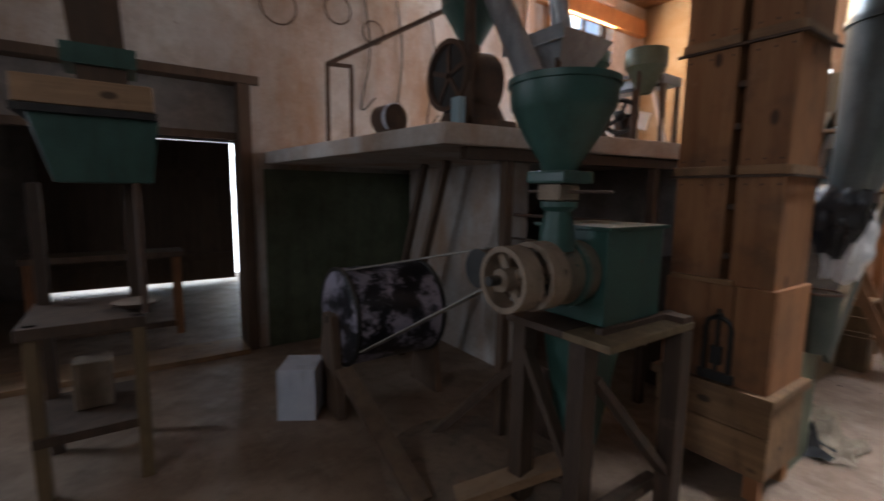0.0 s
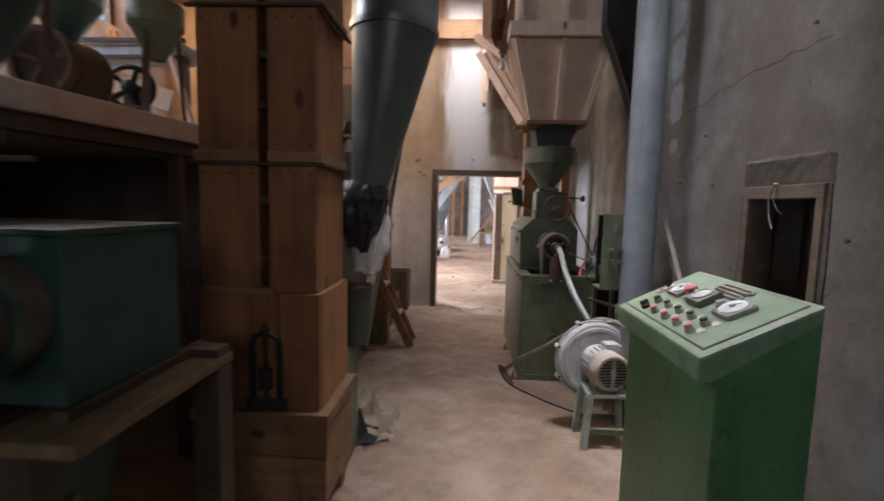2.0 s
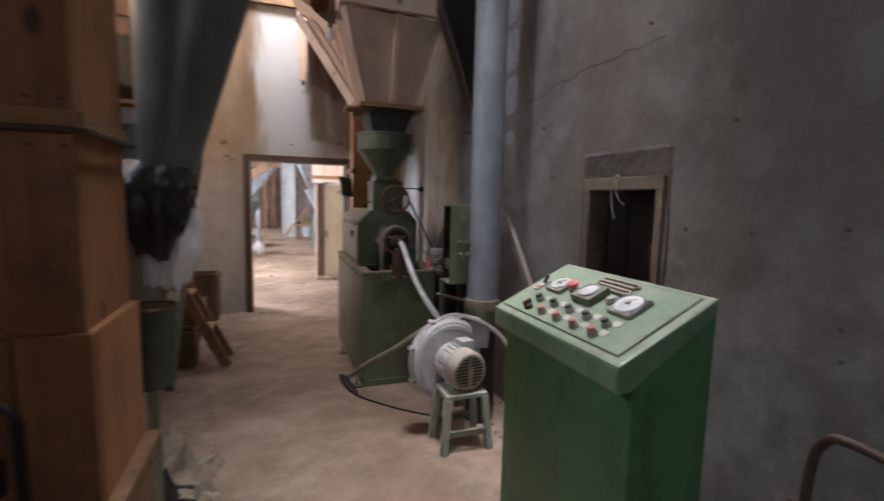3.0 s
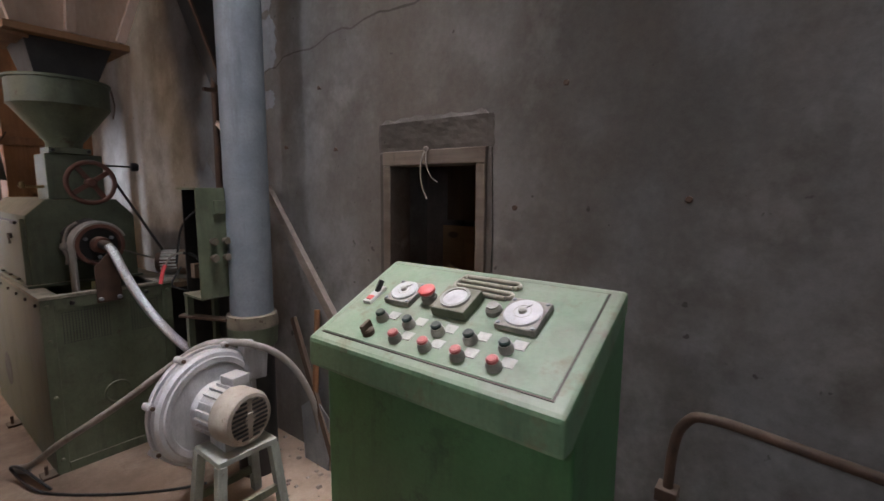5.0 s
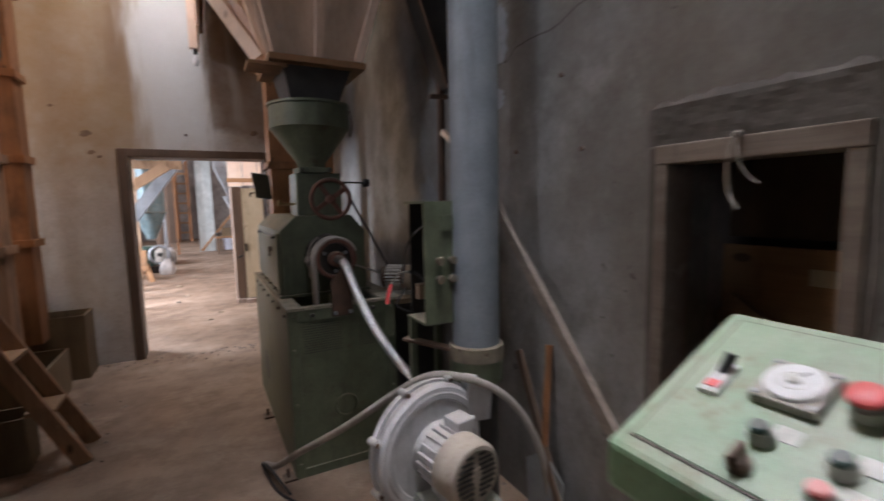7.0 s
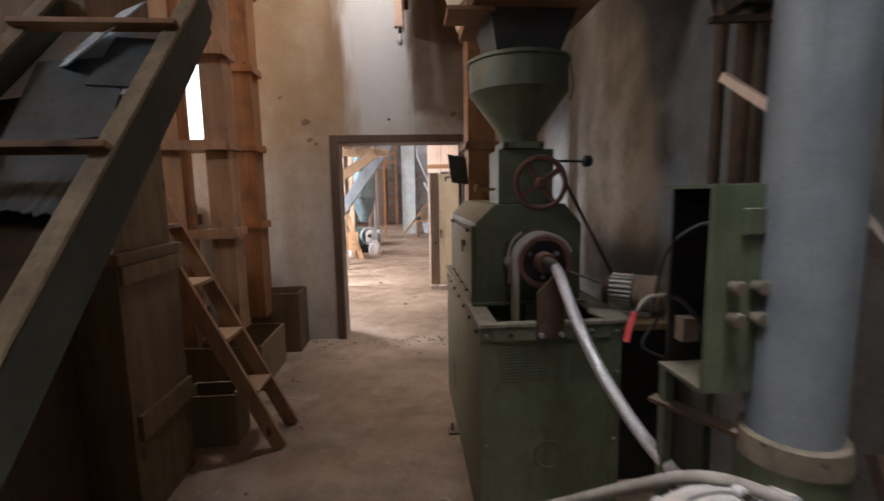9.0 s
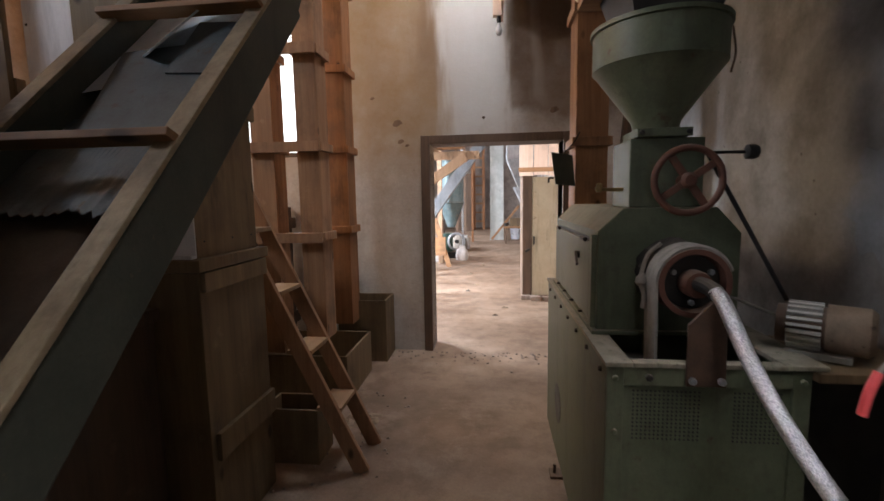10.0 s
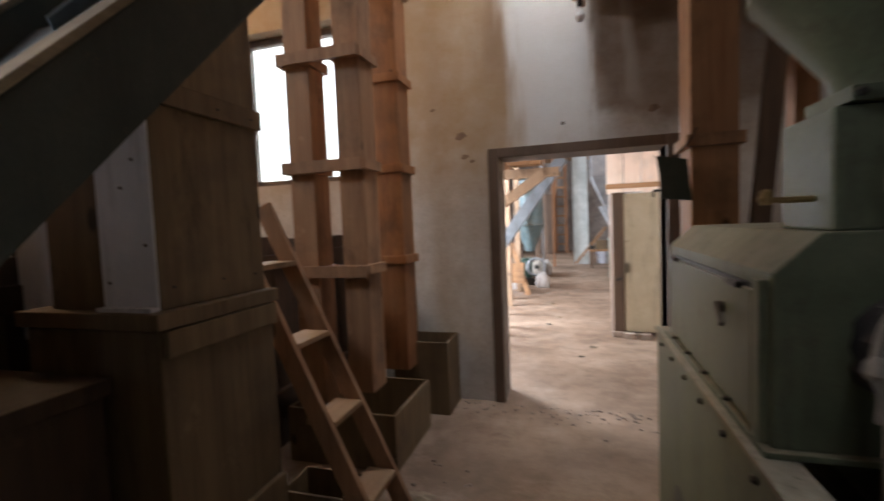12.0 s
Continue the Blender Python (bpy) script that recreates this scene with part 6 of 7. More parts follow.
def small_mill(x, y, z, wheel_r, label, top=0.9):
    """A belt-driven mill: cast body, big flywheel, hopper and feet."""
    root = thing("small_mill", (x, y, z), label, "milling machine")
    part("base", box(x - 0.26, x + 0.24, y - 0.16, y + 0.22, z, z + 0.09), RUST, root, bevel=0.01)
    part("body", lathe((x, y - 0.12, z + 0.33), (0, 1, 0), ((0, 0.12), (0.02, 0.20), (0.24, 0.22), (0.28, 0.12))), RUST, root, smooth=True)
    part("pedestal", frustum(x - 0.2, x + 0.2, y - 0.1, y + 0.16, z + 0.09, x - 0.1, x + 0.1, y - 0.06, y + 0.12, z + 0.3), RUST, root)
    fly = part("flywheel", lathe((x + 0.02, y - 0.20, z + 0.36), (0, 1, 0), ((0, wheel_r), (0.06, wheel_r), (0.06, wheel_r - 0.03), (0, wheel_r - 0.03)), 36, cap=False, closed=True), RUST, root, smooth=True)
    part("web", lathe((x + 0.02, y - 0.17, z + 0.36), (0, 1, 0), ((0, wheel_r - 0.028), (0.012, wheel_r - 0.028)), 32), DARKIRON, fly, "dark greasy web")
    for k in range(5):
        a = radians(72 * k + 20)
        part("spoke", beam((x + 0.02, y - 0.17, z + 0.36), (x + 0.02 + (wheel_r - 0.02) * math.cos(a), y - 0.17, z + 0.36 + (wheel_r - 0.02) * math.sin(a)), 0.03, 0.02, up=(0, 1, 0)), RUST, fly)
    part("hopper", lathe((x, y + 0.02, z + top - 0.32), (0, 0, 1), ((0, 0.06), (0.22, 0.19), (0.225, 0.20), (0.31, 0.205), (0.32, 0.215), (0.32, 0.198), (0.23, 0.188), (0.01, 0.052)), 32, cap=False, closed=True), TEAL, root, "round green feed hopper", smooth=True)
    part("neck", cyl((x, y + 0.02, z + 0.5), (x, y + 0.02, z + top - 0.32), 0.06, 16), RUST, root)
    return root


small_mill(-2.0, 2.05, 1.965, 0.22, "rusty belt mill with a flywheel and teal hopper")
small_mill(-2.30, 3.60, 1.965, 0.20, "dark rusty mill with a round green hopper", 0.86)
pot = thing("feed_hopper", (-1.78, 3.72, 1.965), "round green hopper on a thin iron stand", "hopper")
part("cone", lathe((-1.78, 3.72, 2.42), (0, 0, 1), ((0, 0.05), (0.20, 0.15), (0.205, 0.16), (0.34, 0.165), (0.34, 0.152), (0.21, 0.146), (0.01, 0.044)), 30, cap=False, closed=True), OLIVE, pot, smooth=True)
for k in range(3):
    a = radians(40 + 120 * k)
    part("leg", beam((-1.78 + 0.12 * math.cos(a), 3.72 + 0.12 * math.sin(a), 2.58), (-1.78 + 0.15 * math.cos(a), 3.72 + 0.15 * math.sin(a), 1.965), 0.022, 0.022), RUST, pot)
table = thing("sieve_table", (-2.35, 4.3, 1.965), "grey timber sieve table with two rails", "table")
part("top_rail", box(-2.80, -1.90, 4.18, 4.22, 2.70, 2.73), DARKIRON, table)
part("tray", box(-2.80, -1.90, 4.20, 4.52, 2.61, 2.69), GREYSTEEL, table, bevel=0.004)
part("low_rail", box(-2.82, -1.90, 4.17, 4.20, 2.575, 2.60), DARKIRON, table)
for x, y in ((-2.78, 4.24), (-1.95, 4.24), (-2.78, 4.48), (-1.95, 4.48)):
    part("leg", box(x, x + 0.04, y, y + 0.04, 1.965, 2.61), GREYWOOD, table, bevel=0.003)
part("stay", beam((-2.02, 4.16, 2.74), (-1.80, 4.16, 1.98), 0.03, 0.05, up=(0, 1, 0)), PALEPINE, table, bevel=0.003)
part("apron", beam((-2.72, 4.26, 2.50), (-2.05, 4.26, 2.28), 0.02, 0.16, up=(0, 0, 1)), PALEPINE, table)
disc = thing("sieve_drive", (-2.25, 4.08, 1.965), "dark cast iron belt drive bolted on the slab", "belt drive")
part("rim", ring((-2.22, 4.05, 2.33), (0.3, -1, 0), 0.15, 0.022, 32, 8), DARKIRON, disc, smooth=True)
part("hub", lathe((-2.235, 4.10, 2.33), (0.3, -1, 0), ((0, 0.03), (0, 0.05), (0.09, 0.05), (0.10, 0.03)), 18), DARKIRON, disc, smooth=True)
for k in range(5):
    a = radians(72 * k)
    part("spoke", beam((-2.22, 4.055, 2.33), (-2.22 + 0.145 * math.cos(a), 4.055 + 0.043 * math.cos(a), 2.33 + 0.145 * math.sin(a)), 0.03, 0.02, up=(0, 1, 0)), DARKIRON, disc)
part("bracket", box(-2.30, -2.14, 4.07, 4.15, 1.965, 2.34), RUST, disc, bevel=0.01)
part("pulley", lathe((-2.62, 3.98, 2.16), (0.3, -1, 0), ((0, 0.11), (0.05, 0.11), (0.05, 0.06)), 26), OLIVE, disc, smooth=True)
part("foot", box(-2.70, -2.54, 3.96, 4.06, 1.965, 2.06), RUST, disc, bevel=0.006)
for y, w, z1, m in ((4.75, 0.10, 4.4, PALEPINE), (5.15, 0.07, 4.4, SPOUTPINE), (5.75, 0.12, 3.6, PALEPINE), (6.4, 0.08, 3.6, SPOUTPINE)):
    single("wall_post", box(LEFT + 0.002, LEFT + 0.07, y, y + w, 0.0, z1), m, "upright pine post against the pale wall", "post", "posts along the pale wall", bevel=0.004)
carton = thing("feed_motor", (-2.28, 1.66, 1.965), "small rusty pump with a pale collar on the slab", "pump")
part("barrel", lathe((-2.44, 1.62, 2.08), (1, 0.2, 0), ((0, 0.06), (0.02, 0.095), (0.18, 0.095), (0.2, 0.05)), 20), RUST, carton, smooth=True)
part("collar", lathe((-2.30, 1.65, 2.08), (1, 0.2, 0), ((0, 0.10), (0.03, 0.10)), 20), PAPER, carton)
part("foot", box(-2.42, -2.22, 1.58, 1.70, 1.965, 2.0), RUST, carton)
single("blue_tag", box(-1.72, -1.64, 1.71, 1.75, 1.966, 2.13), surface("pale blue card", (0.32, 0.45, 0.50), (0.38, 0.50, 0.55)), "small pale blue carton on the slab edge", "carton", bevel=0.003)
tin_hop = thing("tin_hopper", (-1.6, 2.45, 1.965), "grey tin hopper on thin legs on the mezzanine", "hopper")
part("cone", frustum(-1.66, -1.52, 2.36, 2.5, 2.2, -1.82, -1.34, 2.2, 2.66, 2.52, cap=False), GREYSTEEL, tin_hop)
part("band", box(-1.83, -1.33, 2.19, 2.205, 2.46, 2.54), GREYSTEEL, tin_hop)
for x in (-1.74, -1.44):
    for y in (2.28, 2.58):
        part("leg", beam((x, y, 1.965), (x, y, 2.42), 0.025, 0.025), RUST, tin_hop)
for a, b, r in (((-1.85, 1.95, 3.1), (-1.38, 2.0, 2.22), 0.075), ((-1.62, 2.35, 3.2), (-1.50, 2.45, 2.45), 0.04), ((-1.75, 2.5, 3.2), (-1.62, 2.5, 2.45), 0.035)):
    single("down_pipe", cyl(a, b, r, 18), GREYSTEEL, "grey slanting down pipe over the mezzanine", "pipe", "slanting down pipes", smooth=True)
single("stay_post", cyl((-1.80, 1.90, 1.965), (-1.80, 1.90, TOP), 0.035, 14), RUST, "dark iron stay on the mezzanine", "post", smooth=True)
guard = thing("guard_rail", (-3.2, 1.8, 1.965), "thin rusty guard rail on the mezzanine", "railing")
for p in ((-3.6, 1.69), (-3.6, 1.92)):
    part("post", beam((*p, 1.965), (*p, 2.72), 0.03, 0.03), RUST, guard)
part("top_rail", beam((-3.6, 1.68, 2.72), (-3.6, 1.93, 2.735), 0.03, 0.03), RUST, guard)
part("sloping_rail", beam((-3.6, 1.69, 2.72), (-2.55, 2.5, 3.13), 0.03, 0.03), RUST, guard)
for x, y, z, r in ((LEFT + 0.03, 1.45, 3.35, 0.17), (LEFT + 0.03, 2.05, 3.45, 0.14), (LEFT + 0.03, 2.45, 3.30, 0.12)):
    single("wire_coil", ring((x, y, z), (1, 0, 0), r, 0.008, 28, 6), RUST, "coil of dark wire hung on the pale wall", "wire coil", "wire coils on the wall", smooth=True)
for y, z0 in ((2.35, 2.5), (2.75, 2.2), (3.2, 2.4)):
    single("hanging_cable", tube(((LEFT + 0.02, y, 3.7), (LEFT + 0.03, y + 0.06, 3.1), (LEFT + 0.02, y - 0.04, z0), (LEFT + 0.03, y + 0.12, z0 + 0.12)), 0.008, 6), DARKIRON, "dark cable hanging down the pale wall", "cable", "cables on the wall", smooth=True)
single("timber", box(LEFT + 0.002, LEFT + 0.12, 4.6, 7.4, 4.2, 4.45), surface("orange stained timber", (0.42, 0.16, 0.05), (0.52, 0.24, 0.09), 0.6, scale=4), "orange stained timber along the pale wall", "timber", bevel=0.006)

# ---- polisher on its stand ----
mill = thing("grain_polisher", (-0.85, 1.85, 0), "teal cast iron polisher with a cone hopper on a timber stand", "milling machine")
part("case", box(-1.06, -0.675, 1.77, 2.19, 1.03, 1.44), TEAL, mill, bevel=0.006)
part("lid_plate", box(-1.08, -0.655, 1.755, 2.205, 1.44, 1.456), TEAL, mill, bevel=0.003)
BARRELRUST = surface("rusty dust-caked casting", (0.10, 0.082, 0.058), (0.17, 0.135, 0.092), 0.7, 0.1, scale=8, stain=(0.035, 0.07, 0.055), stain_level=0.58, dust=0.6)
barrel = part("barrel", lathe((-0.83, 1.78, 1.255), (0, -1, 0), ((0, 0.135), (0.08, 0.14), (0.20, 0.13), (0.205, 0.10), (0.25, 0.095))), BARRELRUST, mill, "rust-stained barrel", smooth=True)
part("ring", lathe((-0.83, 1.78, 1.255), (0, -1, 0), ((0.09, 0.138), (0.09, 0.152), (0.12, 0.152), (0.12, 0.138)), 32, cap=False, closed=True), TEAL, barrel)
for y, r, n in ((1.30, 0.130, "pulley"), (1.44, 0.140, "pulley")):
    p = part(n, lathe((-0.80, y, 1.262), (0, 1, 0), ((0, r), (0.09, r), (0.09, r - 0.022), (0.0, r - 0.022)), 36, cap=False, closed=True), DUSTIRON, mill, "tan dusty flat pulley", smooth=True)
    part("hub", lathe((-0.80, y - 0.01, 1.262), (0, 1, 0), ((0, 0.02), (0, 0.045), (0.11, 0.045))), DUSTIRON, p, smooth=True)
    for k in range(4):
        a = radians(90 * k + 30)
        part("spoke", beam((-0.80 + 0.04 * math.cos(a), y + 0.045, 1.262 + 0.04 * math.sin(a)), (-0.80 + (r - 0.012) * math.cos(a), y + 0.045, 1.262 + (r - 0.012) * math.sin(a)), 0.035, 0.018, up=(0, 1, 0)), DUSTIRON, p)
part("idler", lathe((-1.02, 1.36, 1.27), (0, 1, 0), ((0, 0.085), (0.07, 0.085))), DARKIRON, mill, smooth=True)
part("shaft", cyl((-0.81, 1.24, 1.262), (-0.81, 1.6, 1.262), 0.02, 14), DARKIRON, mill)
part("neck", lathe((-0.80, 1.60, 1.36), (0, 0, 1), ((0, 0.075), (0.06, 0.07), (0.16, 0.055), (0.18, 0.075), (0.20, 0.075))), TEAL, mill, smooth=True)
part("gate", box(-0.86, -0.745, 1.54, 1.66, 1.565, 1.63), DUSTIRON, mill, "yellow feed gate", bevel=0.006)
part("gate_flange", box(-0.90, -0.70, 1.51, 1.69, 1.632, 1.682), TEAL, mill, bevel=0.01)
part("gate_rod", cyl((-0.96, 1.585, 1.60), (-0.55, 1.60, 1.60), 0.006, 8), RUST, mill)
part("hopper", lathe((-0.80, 1.60, 1.68), (0, 0, 1), ((0, 0.07), (0.04, 0.085), (0.14, 0.150), (0.235, 0.198), (0.245, 0.206), (0.325, 0.212), (0.328, 0.221), (0.352, 0.221), (0.352, 0.206), (0.24, 0.190), (0.02, 0.06)), 40, cap=False, closed=True), TEAL, mill, "dark teal cone hopper", smooth=True)
for x, y in ((-0.73, 1.72), (-0.60, 2.25), (-1.10, 1.74), (-1.10, 2.25)):
    part("leg", box(x - 0.045, x + 0.045, y - 0.045, y + 0.045, 0, 0.965), SHADEWOOD, mill, bevel=0.005)
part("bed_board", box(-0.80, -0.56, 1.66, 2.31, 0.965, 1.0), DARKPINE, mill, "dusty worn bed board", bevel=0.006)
part("bed_board", box(-1.16, -0.802, 1.66, 2.31, 0.965, 1.0), SHADEWOOD, mill, bevel=0.006)
part("bed_rail", box(-0.70, -0.66, 1.75, 2.33, 1.0, 1.028), SHADEWOOD, mill, bevel=0.004)
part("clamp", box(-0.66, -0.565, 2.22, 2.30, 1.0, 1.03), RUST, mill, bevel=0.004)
part("brace", beam((-0.70, 1.76, 0.80), (-0.61, 2.22, 0.25), 0.035, 0.06, up=(1, 0, 0)), SHADEWOOD, mill)
part("brace", beam((-0.74, 1.72, 0.30), (-1.08, 1.72, 0.85), 0.035, 0.06, up=(0, 1, 0)), SHADEWOOD, mill)
part("stretcher", box(-0.70, -0.64, 1.74, 2.24, 0.14, 0.20), SHADEWOOD, mill)
part("discharge", frustum(-0.96, -0.84, 1.86, 2.0, 0.35, -1.04, -0.76, 1.80, 2.06, 0.96), TEAL, mill)

drum = thing("drive_motor", (-2.6, 1.6, 0.0), "big drive drum wrapped in mottled black and white plastic", "drum")
part("shell", lathe((-2.58, 1.33, 0.69), (0, 1, 0), ((0, 0.24), (0.015, 0.32), (0.03, 0.352), (0.70, 0.352), (0.72, 0.33), (0.73, 0.2)), 44), WRAP, drum, smooth=True)
part("rim", ring((-2.58, 1.36, 0.69), (0, 1, 0), 0.345, 0.018, 40, 8), DARKIRON, drum, smooth=True)
part("rim", ring((-2.58, 2.04, 0.69), (0, 1, 0), 0.345, 0.022, 40, 8), DARKIRON, drum, smooth=True)
part("shaft", cyl((-2.58, 1.26, 0.69), (-2.58, 2.16, 0.69), 0.03, 16), DARKIRON, drum)
for y in (1.29, 2.11):
    part("stand", prism(((-2.78, 0.0), (-2.38, 0.0), (-2.50, 0.72), (-2.66, 0.72)), "y", y - 0.03, y + 0.03), DARKWOOD, drum, bevel=0.005)
drive = thing("drive_belt", (-1.7, 1.4, 0.3), "long slack flat drive belt to the drum", "belt")
part("upper_run", beam((-2.57, 1.40, 1.025), (-1.0, 1.40, 1.358), 0.05, 0.008), BELT, drive)
part("lower_run", beam((-2.57, 1.40, 0.352), (-1.0, 1.40, 1.185), 0.05, 0.008), BELT, drive)

carton_box = thing("white_carton", (-2.68, 1.10, 0), "small white carton standing before the drum", "carton", turn=-32)
bm = box(-0.15, 0.15, -0.13, 0.13, 0.0, 0.36)
part("box", bm, PAPER, carton_box, bevel=0.006)
part("flap", beam((-0.145, 0, 0.364), (0.145, 0, 0.364), 0.25, 0.006), PAPER, carton_box)

# junk under and before the stand
junk = (((-2.25, 1.25, 0.42), (-1.32, 1.28, 0.03), 0.11, 0.04, DARKWOOD, "dark sagging belt board on the floor"), ((-1.22, 1.42, 0.06), (-0.98, 2.0, 0.20), 0.13, 0.05, PINE_Y, "pale broken plank on the floor"),
        ((-1.45, 1.55, 0.03), (-0.95, 1.62, 0.05), 0.10, 0.04, PINE_X, "brown plank offcut on the floor"), ((-1.55, 1.85, 0.03), (-1.05, 2.05, 0.04), 0.12, 0.03, DARKWOOD, "dark plank offcut on the floor"),
        ((-1.85, 1.7, 0.02), (-1.45, 2.1, 0.6), 0.06, 0.05, DARKWOOD, "dark strut leaning by the stand"))
for a, b, w, h, m, lab in junk:
    single("plank_scrap", beam(a, b, w, h), m, lab, "plank", "scrap planks", bevel=0.004)
single("iron_sheet", prism(((-1.66, 0.0), (-1.22, 0.0), (-1.20, 0.42), (-1.60, 0.50)), "y", 2.30, 2.312), RUST, "rusty iron sheet standing by the stand", "sheet")
single("dust_mound", lathe((-1.5, 1.75, 0.0), (0, 0, 1), ((0, 0.55), (0.03, 0.42), (0.06, 0.25), (0.085, 0.08)), 28), surface("grain dust", (0.20, 0.15, 0.11), (0.28, 0.21, 0.15), 0.95, scale=8, relief=0.6), "low mound of brown grain dust", "dust", smooth=True)

# ---- weighing machine by the store opening ----
scale_m = thing("sifter", (-2.75, -0.15, 0), "dark green sifter with a timber tray on thin legs", "sifter")
part("hopper", frustum(-3.05, -2.60, -0.28, 0.14, 1.62, -3.08, -2.56, -0.36, 0.18, 1.95), TEAL, scale_m, bevel=0.008)
part("tray", box(-3.12, -2.52, -0.40, 0.16, 1.99, 2.12), PINE_Y, scale_m, "pale timber tray", bevel=0.008)
part("tray_band", box(-3.13, -2.51, -0.41, 0.17, 1.95, 1.985), DARKIRON, scale_m)
part("spout", frustum(-2.90, -2.68, -0.16, 0.06, 2.12, -2.95, -2.66, -0.24, 0.02, 3.1), SHADEWOOD, scale_m)
part("collar", box(-2.95, -2.64, -0.22, 0.10, 2.22, 2.32), TEAL, scale_m)
# Far legs take the shade-darkened timber, near legs the brown pine.
for x, y in ((-2.50, 0.02), (-3.05, 0.02), (-2.52, -0.42), (-3.05, -0.42)):
    part("leg", box(x - 0.03, x + 0.03, y - 0.03, y + 0.03, 0, 1.62 if x < -2.6 else 0.92), DARKPINE if x > -2.6 else SHADEWOOD, scale_m, bevel=0.004)
part("rod", cyl((-2.52, 0.06, 0.92), (-2.6, 0.06, 1.62), 0.018, 12), RUST, scale_m)
part("shelf", box(-3.10, -2.46, -0.47, 0.06, 0.86, 0.92), SHADEWOOD, scale_m, bevel=0.005)
part("shelf", box(-3.10, -2.48, -0.45, 0.04, 0.30, 0.35), SHADEWOOD, scale_m, bevel=0.005)
part("pan", lathe((-2.68, 0.02, 0.92), (0, 0, 1), ((0, 0.05), (0.03, 0.11), (0.04, 0.115))), RUST, scale_m, smooth=True)
part("block", box(-2.95, -2.75, -0.3, -0.12, 0.35, 0.62), DUSTIRON, scale_m, bevel=0.01)

scale_m.location.x += 0.09
scale_m.location.y += 0.13

# store bench
bench = thing("bench", (-5.4, 0.1, 0), "low rough bench in the dark storeroom", "bench")
part("top", box(-5.62, -5.2, -0.75, 0.62, 0.86, 0.92), DARKWOOD, bench, bevel=0.005)
for x, y in ((-5.58, 0.55), (-5.24, 0.55), (-5.58, -0.68), (-5.24, -0.68)):
    part("leg", box(x - 0.035, x + 0.035, y - 0.035, y + 0.035, 0, 0.86), PINE, bench)
part("brace", beam((-5.24, 0.5, 0.12), (-5.24, -0.6, 0.12), 0.04, 0.06), DARKWOOD, bench)

# ---- floor litter by the elevator ----
litter = surface("crumpled kraft paper", (0.25, 0.195, 0.14), (0.36, 0.29, 0.21), 0.9, scale=10)


def crumple(x, y, r, h, seed):
    bm = bmesh.new()
    n = 9
    g = []
    for j in range(n):
        row = []
        for i in range(n):
            u, v = (i / (n - 1) - 0.5) * 2, (j / (n - 1) - 0.5) * 2
            d = noise.noise(Vector((u * 2.1 + seed, v * 2.1, seed * 3.3)))
            row.append(bm.verts.new((x + r * u * (1 + 0.35 * d), y + r * 0.8 * v * (1 - 0.35 * d), max(0.004, h * (0.5 + 1.3 * d) * (1.15 - max(abs(u), abs(v)))))))
        g.append(row)
    for j in range(n - 1):
        for i in range(n - 1):
            bm.faces.new((g[j][i], g[j][i + 1], g[j + 1][i + 1], g[j + 1][i]))
    return bm


for x, y, r, h, m, lab in ((-0.36, 3.85, 0.17, 0.16, litter, "crumpled brown paper sack on the floor"), (-0.45, 3.60, 0.15, 0.18, BLACK, "crumpled black plastic on the floor"), (-0.28, 3.62, 0.10, 0.10, litter, "torn paper scrap on the floor"), (-0.55, 4.25, 0.13, 0.10, litter, "torn paper scrap on the floor"), (-0.50, 6.1, 0.12, 0.05, litter, "dusty paper scrap near the ladder")):
    single("litter", crumple(x, y, r, h, 7 * x + y), m, lab, "litter", "floor litter", smooth=False)
rim = random.Random(11)
gravel = bmesh.new()
for k in range(260):
    a, x = rim.random(), 0
    if k < 120:
        x, y = rim.uniform(-1.0, 1.1), FAR - abs(rim.gauss(0, 0.14)) - 0.05
    elif k < 190:
        x, y = rim.uniform(-0.75, -0.2), rim.uniform(3.3, 6.6)
    else:
        x, y = rim.uniform(1.35, 1.72), rim.uniform(3.2, 4.6)
    s = rim.uniform(0.004, 0.014)
    frustum(x - s, x + s, y - s * 0.8, y + s * 0.8, 0.0, x - s * 0.5, x + s * 0.6, y - s * 0.4, y + s * 0.5, s * 0.9, gravel)
single("grit", gravel, surface("plaster grit", (0.20, 0.16, 0.13), (0.34, 0.28, 0.23), 0.95), "plaster crumbs and grit on the floor", "grit", kind="stuff")

# ---- far hall ----
cab = thing("tall_cabinet", (1.15, 10.0, 0), "tall cream painted board cabinet with a dark edge", "cabinet")
part("body", box(0.955, 1.75, 9.86, 10.4, 0.06, 1.76), CREAM, cab, bevel=0.006)
part("edge_post", box(0.82, 0.953, 9.85, 10.41, 0.0, 1.78), DARKWOOD, cab, bevel=0.005)
part("handle", beam((0.98, 9.84, 0.80), (0.98, 9.82, 0.92), 0.02, 0.03), DARKIRON, cab)
part("handle", beam((0.86, 9.83, 0.70), (0.92, 9.83, 0.74), 0.02, 0.03), DARKIRON, cab)
for x, y in ((0.93, 9.72), (1.10, 9.70), (0.80, 9.80)):
    single("brick", box(x, x + 0.13, y, y + 0.09, 0, 0.065), surface("old brick", (0.32, 0.24, 0.19), (0.42, 0.33, 0.27), 0.9), "loose dusty brick on the floor", "brick", "loose bricks", bevel=0.006)
hall_bin = thing("timber_bin", (1.6, 12.2, 1.85), "pale pine overhead bin front", "bin")
for i in range(6):
    part("board", box(0.90 + i * 0.27, 0.90 + i * 0.27 + 0.255, 12.0, 12.03, 1.87 + 0.02 * (i % 2), 3.6), PALEPINE, hall_bin, bevel=0.003)
